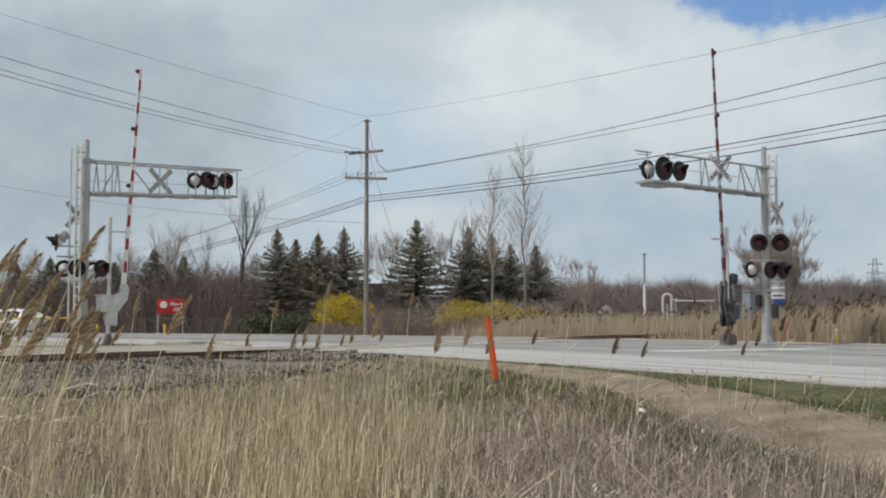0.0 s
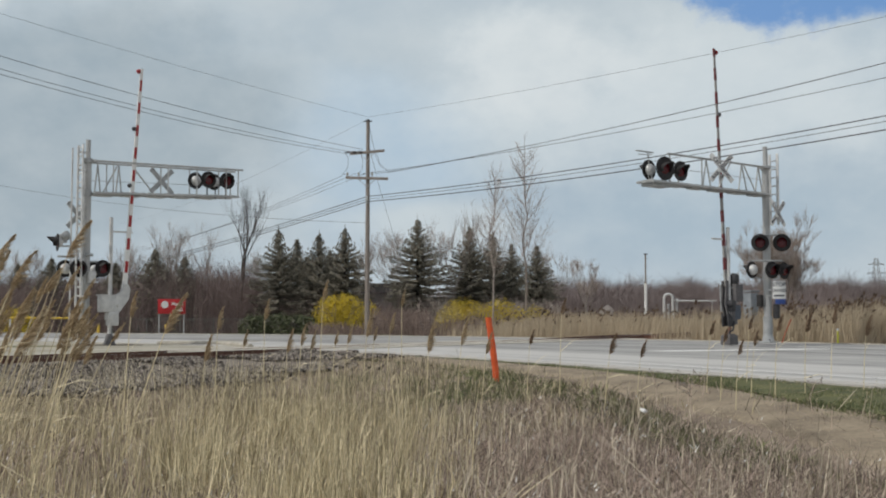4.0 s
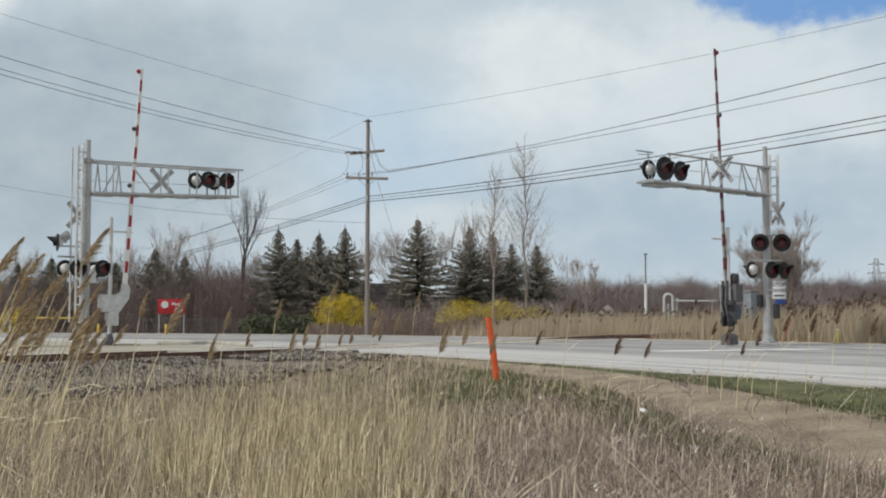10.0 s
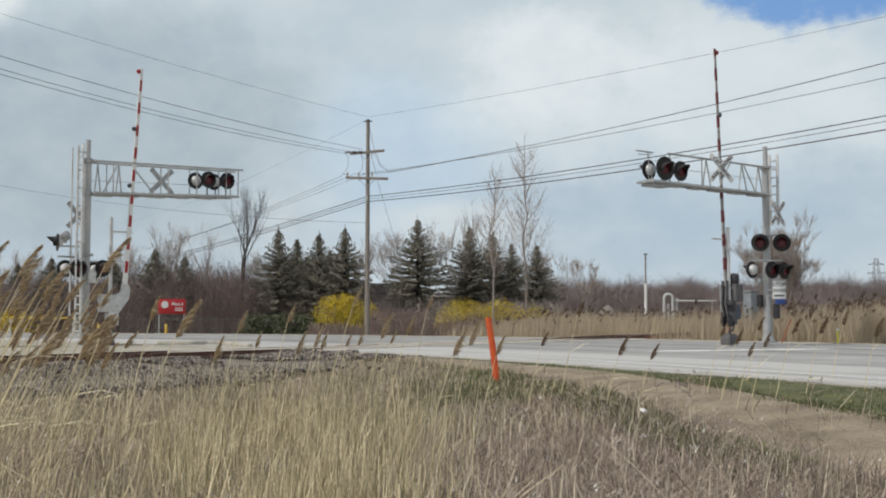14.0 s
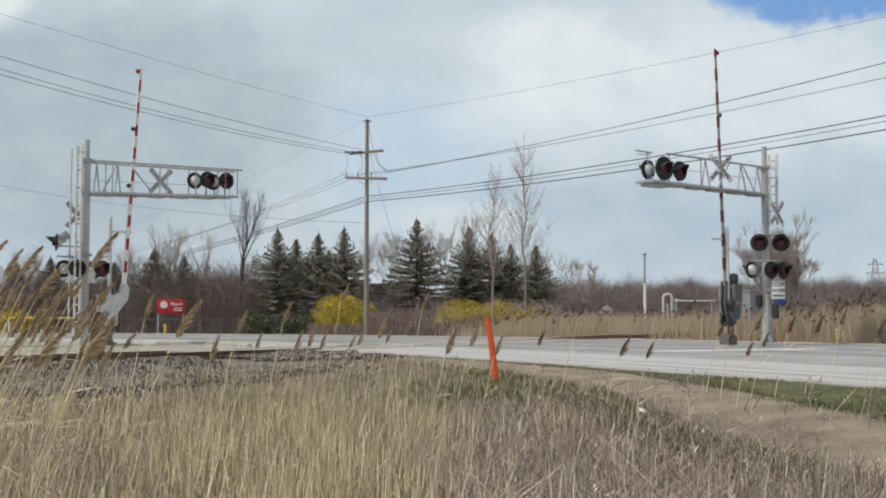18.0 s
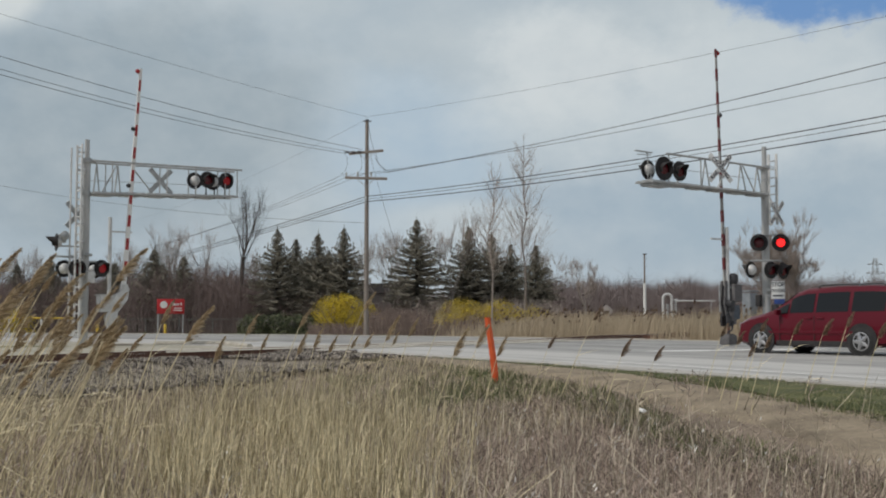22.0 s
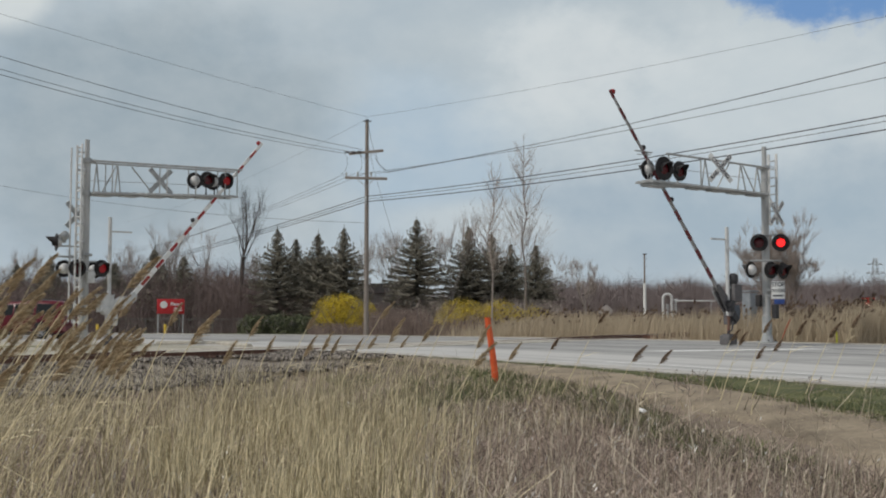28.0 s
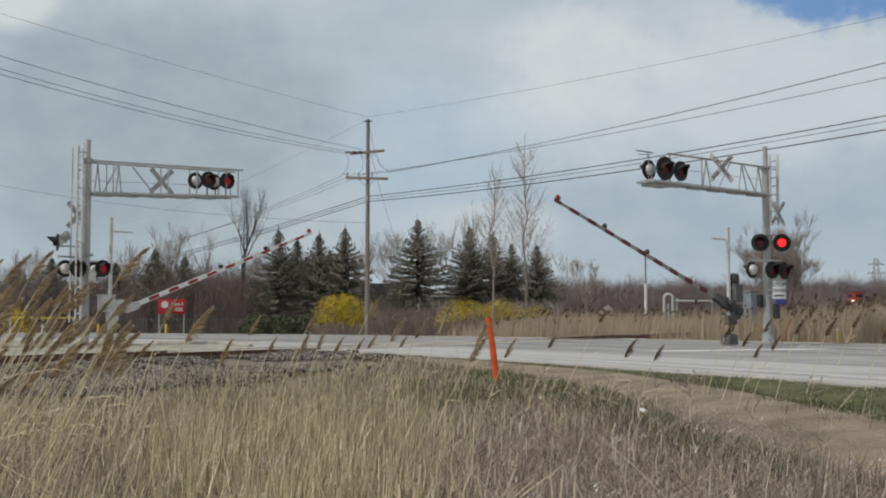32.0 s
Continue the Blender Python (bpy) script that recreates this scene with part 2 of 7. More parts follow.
    def blade(self, p, tip, w, bend=0.0, side=None, bow=0.0):
        """A tapering leaf of two quads and a tip."""
        p, tip = Vector(p), Vector(tip)
        d = tip - p
        side = side or Vector((1, 0, 0))
        s = side * (w / 2)
        mid = p + d * 0.55 + Vector((bow, 0, bend))
        o = len(self.v)
        self.v += [tuple(p - s), tuple(p + s), tuple(mid + s * 0.8), tuple(mid - s * 0.8), tuple(tip)]
        self.f += [(o, o + 1, o + 2, o + 3), (o + 3, o + 2, o + 4)]

    def tri(self, a, b, c):
        o = len(self.v)
        self.v += [tuple(a), tuple(b), tuple(c)]
        self.f.append((o, o + 1, o + 2))

    def mesh(self, name, mat, smooth=False):
        me = bpy.data.meshes.new(name)
        me.from_pydata(self.v, [], self.f)
        me.materials.append(mat)
        if smooth:
            me.shade_smooth()
            me.set_sharp_from_angle(angle=radians(38))
        return me


def part(name, m, mat, parent, label="", smooth=True):
    ob = new(name, m.mesh(name, mat, smooth))
    ob.parent = parent
    if label:
        tagged(ob, label)
    return ob


def thing(name, x, y, z, label, category, rz=0.0, group=""):
    e = new(name)
    e.empty_display_size = 0.3
    e.matrix_world = pose(x, y, z, 0, 0, rz)
    return tagged(e, label, category, group)


def solid(name, m, mat, label, category, group="", kind="", smooth=False):
    return tagged(new(name, m.mesh(name, mat, smooth)), label, category, group, kind)


rng = random.Random(7)

# ---- plan: road edge, track ----
# near edge of the road, from behind the camera to the far left; the road is 18.8 m wide and bends left past the crossing
EDGE = [(30, -60), (21, -25), (13.5, -2), (9.6, 7.5), (6.15, 15.8), (4.9, 18.5), (3.4, 21.8), (0.6, 27.4), (-2.3, 32.3), (-6.8, 38.3),
        (-13, 44.6), (-22, 50.4), (-34, 55), (-60, 61), (-110, 68), (-220, 78)]
WIDE = 18.8
# centre line of the railway
TRACK = [(-70, -70), (-31, -9), (-14.9, 17.5), (-9.6, 26.8), (-6.4, 31.8), (2, 44.2), (9.8, 55.9), (15.4, 67.3), (74.2, 205), (210, 520), (330, 800)]


def smooth_line(pts, step=1.0):
    """Catmull-Rom through the points, sampled at about every step metres, with unit tangents."""
    out = []
    for i in range(len(pts) - 1):
        p0, p1 = Vector(pts[max(i - 1, 0)]), Vector(pts[i])
        p2, p3 = Vector(pts[i + 1]), Vector(pts[min(i + 2, len(pts) - 1)])
        n = max(2, int((p2 - p1).length / step))
        for k in range(n):
            t = k / n
            out.append(0.5 * ((2 * p1) + (p2 - p0) * t + (2 * p0 - 5 * p1 + 4 * p2 - p3) * t * t + (3 * p1 - p0 - 3 * p2 + p3) * t * t * t))
    out.append(Vector(pts[-1]))
    tan = []
    for i in range(len(out)):
        tan.append((out[min(i + 1, len(out) - 1)] - out[max(i - 1, 0)]).normalized())
    return out, tan


EP, ET = smooth_line(EDGE, 2.0)
TP, TT = smooth_line(TRACK, 2.0)
EPN = np.array([tuple(p) for p in EP])
ETN = np.array([tuple(p) for p in ET])
TPN = np.array([tuple(p) for p in TP])
TTN = np.array([tuple(p) for p in TT])


# distances to the road's edge and to the track, worked out once on a fine grid
GX0, GY0, GS = -60.0, -12.0, 0.25
GNX, GNY = 480, 500


def offsets(line, tan):
    gx = GX0 + GS * np.arange(GNX)
    grid = np.zeros((GNY, GNX))
    for j in range(GNY):
        y = GY0 + GS * j
        d = (line[:, 0][:, None] - gx[None, :]) ** 2 + (line[:, 1][:, None] - y) ** 2
        i = np.argmin(d, axis=0)
        grid[j] = (gx - line[i, 0]) * tan[i, 1] - (y - line[i, 1]) * tan[i, 0]
    return grid


ROAD_GRID, TRACK_GRID = offsets(EPN, ETN), offsets(TPN, TTN)


def far_off(line, tan, x, y):
    i = int(np.argmin((line[:, 0] - x) ** 2 + (line[:, 1] - y) ** 2))
    return (x - line[i, 0]) * tan[i, 1] - (y - line[i, 1]) * tan[i, 0]


def grid_off(grid, x, y):
    u, v = (x - GX0) / GS, (y - GY0) / GS
    i, j = int(u), int(v)
    if u < 0 or v < 0 or i >= GNX - 1 or j >= GNY - 1:
        return None
    u -= i
    v -= j
    return float((grid[j, i] * (1 - u) + grid[j, i + 1] * u) * (1 - v) + (grid[j + 1, i] * (1 - u) + grid[j + 1, i + 1] * u) * v)


def road_off(x, y):
    """Distance across the road from its near edge (negative on the camera's side)."""
    o = grid_off(ROAD_GRID, x, y)
    return far_off(EPN, ETN, x, y) if o is None else o


def track_off(x, y):
    o = grid_off(TRACK_GRID, x, y)
    return far_off(TPN, TTN, x, y) if o is None else o


def ease(a, b, x):
    t = min(1, max(0, (x - a) / (b - a)))
    return t * t * (3 - 2 * t)


def ground_z(x, y):
    o = road_off(x, y)
    dr = max(0, -o, o - WIDE)
    dt = max(0, abs(track_off(x, y)) - 1.4)
    near = -0.05 - 0.42 * ease(0, 6.5, dr)
    bank = -0.20 - 0.42 * ease(0.2, 3.0, dt)
    if dr <= 0:
        return -0.05
    z = max(near, bank)
    z += 0.9 * ease(75, 200, y) * ease(20, 45, x)
    return z + 0.03 * noise.noise((x * 0.5, y * 0.5, 0)) * min(1, dr)


def road_point(i, d, z=0.0):
    return (EP[i].x + ET[i].y * d, EP[i].y - ET[i].x * d, z)


def along(line, tans, s):
    """Point and tangent at length s along a sampled line."""
    for i in range(len(line) - 1):
        d = (line[i + 1] - line[i]).length
        if s <= d:
            return line[i].lerp(line[i + 1], s / d), tans[i].lerp(tans[i + 1], s / d).normalized()
        s -= d
    return line[-1], tans[-1]


# ---- setting ----
def build_ground():
    xs = [-1800, -900, -450, -220, -120, -80, -55] + [x * 0.75 for x in range(-56, 57)] + [45, 60, 90, 140, 240, 450, 900, 1800]
    ys = [-600, -200, -80, -30, -10, 0] + [y * 0.75 for y in range(2, 107)] + [84, 90, 100, 115, 135, 160, 200, 260, 350, 500, 900, 1800, 3200]
    m = M()
    for y in ys:
        for x in xs:
            m.v.append((x, y, ground_z(x, y)))
    w = len(xs)
    for j in range(len(ys) - 1):
        for i in range(w - 1):
            a = j * w + i
            m.f.append((a, a + 1, a + w + 1, a + w))
    mat = noisy("dry_ground", (0.13, 0.098, 0.072), (0.3, 0.238, 0.175), 0.35, 0.95, 0, 9, 0.6)
    return solid("ground", m, mat, "dry brown earth with dead grass litter beside the road", "ground", kind="structure", smooth=True)


build_ground()


def road_material():
    mat, n, l, bsdf = material("worn_concrete_road", 0.8)
    uv = n.new("ShaderNodeUVMap")
    uv.uv_map = "across"
    sep = n.new("ShaderNodeSeparateXYZ")
    l.new(uv.outputs[0], sep.inputs[0])
    # wheel tracks and oil streaks run along the lanes
    mp = n.new("ShaderNodeMapping")
    mp.inputs["Scale"].default_value = (1.6, 0.02, 1)
    l.new(uv.outputs[0], mp.inputs["Vector"])
    streak = n.new("ShaderNodeTexNoise")
    streak.inputs["Scale"].default_value = 1.0
    streak.inputs["Detail"].default_value = 4
    l.new(mp.outputs[0], streak.inputs["Vector"])
    spot = n.new("ShaderNodeTexNoise")
    spot.inputs["Scale"].default_value = 0.7
    spot.inputs["Detail"].default_value = 6
    l.new(uv.outputs[0], spot.inputs["Vector"])
    fine = n.new("ShaderNodeTexNoise")
    fine.inputs["Scale"].default_value = 40
    l.new(uv.outputs[0], fine.inputs["Vector"])
    lane = n.new("ShaderNodeMath")
    lane.operation = "PINGPONG"
    lane.inputs[1].default_value = 1.85
    l.new(sep.outputs[0], lane.inputs[0])
    a = n.new("ShaderNodeMath")
    a.operation = "MULTIPLY_ADD"
    a.inputs[1].default_value = -0.07
    l.new(lane.outputs[0], a.inputs[0])
    l.new(streak.outputs["Fac"], a.inputs[2])
    b = n.new("ShaderNodeMath")
    b.operation = "MULTIPLY_ADD"
    b.inputs[1].default_value = 0.4
    l.new(spot.outputs["Fac"], b.inputs[0])
    l.new(a.outputs[0], b.inputs[2])
    # the outer lane is paler concrete than the rest
    pale = n.new("ShaderNodeMapRange")
    pale.inputs["From Min"].default_value, pale.inputs["From Max"].default_value = 3.2, 5.4
    pale.inputs["To Min"].default_value, pale.inputs["To Max"].default_value = 0.2, -0.08
    l.new(sep.outputs[0], pale.inputs["Value"])
    c = n.new("ShaderNodeMath")
    l.new(b.outputs[0], c.inputs[0])
    l.new(pale.outputs[0], c.inputs[1])
    b = c
    ramp = n.new("ShaderNodeValToRGB")
    ramp.color_ramp.elements[0].position, ramp.color_ramp.elements[1].position = 0.4, 0.85
    ramp.color_ramp.elements[0].color = (0.19, 0.187, 0.181, 1)
    ramp.color_ramp.elements[1].color = (0.49, 0.48, 0.46, 1)
    l.new(b.outputs[0], ramp.inputs[0])
    l.new(ramp.outputs[0], bsdf.inputs["Base Color"])
    bp = n.new("ShaderNodeBump")
    bp.inputs["Strength"].default_value = 0.15
    l.new(fine.outputs["Fac"], bp.inputs["Height"])
    l.new(bp.outputs[0], bsdf.inputs["Normal"])
    return mat


ROAD = road_material()


def strip(name, d0, d1, z, thick, mat, i0=0, i1=None, wobble=0.0, seed=0):
    """A slab that follows the road between two distances from its near edge."""
    i1 = len(EP) - 1 if i1 is None else i1
    r = random.Random(seed)
    me = bpy.data.meshes.new(name)
    v, f, uvs = [], [], []
    s = 0
    cols = 4
    for i in range(i0, i1 + 1):
        if i > i0:
            s += (EP[i] - EP[i - 1]).length
        a, b = d0 + r.uniform(-wobble, wobble), d1 + r.uniform(-wobble, wobble)
        for k in range(cols + 1):
            d = a + (b - a) * k / cols
            v.append(road_point(i, d, z))
            uvs.append((d, s))
        v.append(road_point(i, b, z - thick))
        uvs.append((b, s))
        v.append(road_point(i, a, z - thick))
        uvs.append((a, s))
    w = cols + 3
    for j in range(i1 - i0):
        for k in range(w):
            k2 = (k + 1) % w
            f.append((j * w + k, j * w + k2, (j + 1) * w + k2, (j + 1) * w + k))
    f = [q[::-1] for q in f]
    me.from_pydata(v, [], f)
    lay = me.uv_layers.new(name="across")
    for lp in me.loops:
        lay.data[lp.index].uv = uvs[lp.vertex_index]
    me.materials.append(mat)
    return new(name, me)


tagged(strip("road", 0.0, WIDE, 0.0, 0.3, ROAD), "wide grey concrete road with worn wheel tracks", "road", kind="structure")
tagged(strip("kerb", WIDE + 0.003, WIDE + 0.3, 0.03, 0.4, CONCRETE), "pale concrete kerb along the road", "kerb", kind="structure")
tagged(strip("road_apron", -0.45, -0.003, -0.012, 0.25, noisy("pale_apron", (0.36, 0.34, 0.31), (0.52, 0.5, 0.47), 1.2, 0.85, 0, 20, 0.3), wobble=0.08), "pale broken concrete edge of the road", "road edge", kind="structure")

IX = min(range(len(EP)), key=lambda i: (EP[i].x + 2.3) ** 2 + (EP[i].y - 32.3) ** 2)   # where the track meets the road


def road_markings():
    # stop line over the lanes on the far side
    m = M()
    a, b = Vector((6.0, 31.75, 0.006)), Vector((11.6, 34.25, 0.006))
    d = Vector((-0.633, 0.774, 0)) * 0.42
    for u0, u1 in ((0.0, 0.62), (0.635, 0.99)):
        p, q = a.lerp(b, u0), a.lerp(b, u1)
        o = len(m.v)
        m.v += [tuple(p - d), tuple(q - d), tuple(q + d), tuple(p + d)]
        m.f.append((o, o + 1, o + 2, o + 3))
    solid("stop_line", m, LINE, "worn white stop line before the crossing", "road marking", kind="structure")
    for name, d in (("edge_line", 1.0), ("lane_line", 5.2)):
        m = M()
        i = 8
        while i < IX - 4:
            for k in (i,) if name == "lane_line" else (i, i + 1, i + 2):
                o = len(m.v)
                m.v += [road_point(k, d - 0.06, 0.005), road_point(k, d + 0.06, 0.005), road_point(k + 1, d + 0.06, 0.005), road_point(k + 1, d - 0.06, 0.005)]
                m.f.append((o, o + 1, o + 2, o + 3))
            i += 3
        solid(name, m, LINE, "thin worn white line on the road", "road marking", kind="structure")


road_markings()


def path_band(y):
    """How far the trodden path lies from the road's edge: nearest and farthest."""
    return (float(np.interp(y, (9, 12, 16, 21, 26), (3.0, 2.7, 1.75, 0.62, 0.5))), float(np.interp(y, (9, 12, 17, 22, 28), (5.15, 4.55, 2.9, 2.05, 1.5))))


def dirt_path():
    m = M()
    r = random.Random(3)
    rows = []
    for i in range(2, IX + 3):
        inner, outer = path_band(EP[i].y)
        a, b = -inner + r.uniform(-0.12, 0.12), -outer + r.uniform(-0.2, 0.2)
        rows.append([(lambda p: (p[0], p[1], ground_z(p[0], p[1]) + (0.025 if 0 < t < 6 else -0.06)))(road_point(i, b + (a - b) * t / 6)) for t in range(7)])
    for row in rows:
        m.v += row
    for j in range(len(rows) - 1):
        for t in range(6):
            a = j * 7 + t
            m.f.append((a, a + 1, a + 8, a + 7))
    solid("dirt_path", m, DIRT, "bare trodden brown dirt path along the verge", "path", kind="structure", smooth=True)


dirt_path()


def grass_verge():
    m = M()
    r = random.Random(4)
    rows = []
    for i in range(2, IX - 1):
        a, b = -0.42, -path_band(EP[i].y)[0] - 0.1 + r.uniform(-0.1, 0.1)
        rows.append([(lambda p: (p[0], p[1], ground_z(p[0], p[1]) + 0.03 - 0.015 * abs(t - 2) / 2))(road_point(i, b + (a - b) * t / 4)) for t in range(5)])
    for row in rows:
        m.v += row
    for j in range(len(rows) - 1):
        for t in range(4):
            a = j * 5 + t
            m.f.append((a, a + 1, a + 6, a + 5))
    solid("grass_verge", m, noisy("mossy_turf", (0.05, 0.06, 0.025), (0.15, 0.15, 0.06), 2.5, 0.95, 0, 40, 0.8), "narrow green grass verge along the road", "verge", kind="structure", smooth=True)


grass_verge()


# ---- railway ----
def rails():
    prof = [(-0.07, -0.17), (-0.07, -0.15), (-0.012, -0.13), (-0.012, -0.045), (-0.037, -0.035), (-0.037, 0.0), (0.037, 0.0), (0.037, -0.035),
            (0.012, -0.045), (0.012, -0.13), (0.07, -0.15), (0.07, -0.17)]
    for side in (-0.75, 0.75):
        m, top = M(), M()
        n = len(prof)
        for i in range(len(TP)):
            p, t = TP[i], TT[i]
            nx, ny = t.y, -t.x
            z0 = 0.03 + 0.10 * ease(46, 54, p.y) + 1.2 * ease(70, 200, p.y)
            for a, b in prof:
                m.v.append((p.x + nx * (side + a), p.y + ny * (side + a), z0 + b))
            for a in (-0.03, 0.03):
                top.v.append((p.x + nx * (side + a), p.y + ny * (side + a), z0 + 0.004))
        for i in range(len(TP) - 1):
            for k in range(n):
                k2 = (k + 1) % n
                m.f.append((i * n + k2, i * n + k, (i + 1) * n + k, (i + 1) * n + k2))
            top.f.append((2 * i, 2 * i + 1, 2 * i + 3, 2 * i + 2))
        ob = solid("rail", m, RAIL, "rusty brown steel rail of the single track", "rail", "rails of the track", "structure")
        part("rail_head", top, RAILTOP, ob, "polished running surface", smooth=False)


rails()


def ties():
    m = M().box((0, 0, 0), (2.6, 0.23, 0.18), 0.015)
    me = m.mesh("tie", TIE)
    bed = new("track_bed")
    tagged(bed, "row of dark creosoted wooden ties under the rails", "railway ties", kind="structure")
    s, total = 0.0, 0.0
    for i in range(len(TP) - 1):
        total += (TP[i + 1] - TP[i]).length
    k = 0
    s = 62.0
    while k < 150:
        p, t = along(TP, TT, s)
        ob = new("tie", me)
        ob.parent = bed
        ob.matrix_world = pose(p.x, p.y, -0.235 + 0.10 * ease(46, 54, p.y) + 1.2 * ease(70, 200, p.y), 0, 0, math.degrees(atan2(t.y, t.x)) - 90 + rng.uniform(-1, 1))
        s += 0.56
        k += 1


ties()


def crossing_panels():
    """Concrete panels between and beside the rails, where the road passes."""
    bed = new("level_crossing")
    tagged(bed, "pale concrete panels of the level crossing between the rails", "crossing", kind="structure")
    best = None
    tot = 0.0
    for i in range(len(TP) - 1):
        d = road_off(TP[i].x, TP[i].y)
        if d > -4.6 and best is None:
            best = tot
        if d < WIDE + 2.0:
            last = tot
        tot += (TP[i + 1] - TP[i]).length
    me_in = M().box((0, 0, 0), (1.28, 2.36, 0.16), 0.02).mesh("panel", CONCRETE)
    me_out = M().box((0, 0, 0), (1.0, 2.36, 0.16), 0.02).mesh("panel", CONCRETE)
    s = best
    while s < last:
        p, t = along(TP, TT, s)
        a = math.degrees(atan2(t.y, t.x)) - 90
        for d, me in ((0, me_in), (-1.34, me_out), (1.34, me_out)):
            if d == 1.34 and road_off(p.x + 1.4, p.y) < 0.3:
                continue
            ob = new("panel", me)
            ob.parent = bed
            ob.matrix_world = pose(p.x + t.y * d, p.y - t.x * d, -0.055 + rng.uniform(-0.006, 0.006), 0, 0, a)
        s += 2.4


crossing_panels()


def crossing_island():
    """Pale concrete ground beyond the track, on which the gate of the near side stands."""
    m = M()
    pts = []
    outline = [(-24, 22), (-11.9, 27.0), (-8.2, 32.4), (-5.6, 36.4), (-7.4, 38.9), (-13.2, 44.7), (-22, 50.4), (-36, 50), (-40, 30)]
    o = len(m.v)
    for z in (-0.02, -0.4):
        m.v += [(x, y, z) for x, y in outline]
    n = len(outline)
    m.f.append(tuple(range(n)))
    for i in range(n):
        j = (i + 1) % n
        m.f.append((j, i, n + i, n + j))
    mat = noisy("pale_gravel", (0.28, 0.26, 0.205), (0.45, 0.42, 0.345), 0.5, 0.95, 0, 18, 0.4)
    solid("crossing_apron", m, mat, "pale sandy concrete apron beside the crossing", "apron", kind="structure")


crossing_island()


def island_kerb():
    m = M().tube([(-10.4, 41.3, 0.0), (-9.2, 41.2, 0.02), (-8.0, 40.4, 0.03), (-6.9, 38.0, 0.03), (-6.0, 35.4, 0.03)], 0.1, 8)
    solid("island_kerb", m, CONCRETE, "low rounded concrete kerb curving round the crossing apron", "kerb", kind="structure", smooth=True)


island_kerb()


BANK = [1.05 + 0.35 * k for k in range(14)]


def ballast_bank():
    """The gravel shoulder of the track on the walker's side."""
    m = M()
    rows = []
    for i in range(len(TP)):
        if not 10 < TP[i].y < 36:
            continue
        row = []
        for d in BANK:
            x, y = TP[i].x + TT[i].y * d, TP[i].y - TT[i].x * d
            row.append((x, y, ground_z(x, y) + 0.035 + 0.015 * noise.noise((x * 2, y * 2, 1))))
        if road_off(row[0][0], row[0][1]) > -0.6:
            continue
        rows.append(row)
    for row in rows:
        m.v += row
    for j in range(len(rows) - 1):
        for t in range(len(BANK) - 1):
            a = j * len(BANK) + t
            m.f.append((a, a + 1, a + len(BANK) + 1, a + len(BANK)))
    m.f = [tuple(reversed(q)) for q in m.f]
    solid("ballast_bank", m, noisy("grey_gravel", (0.1, 0.083, 0.068), (0.32, 0.28, 0.235), 16, 0.95, 0, 45, 1.0), "grey gravel shoulder of the railway", "gravel", kind="structure", smooth=True)


ballast_bank()


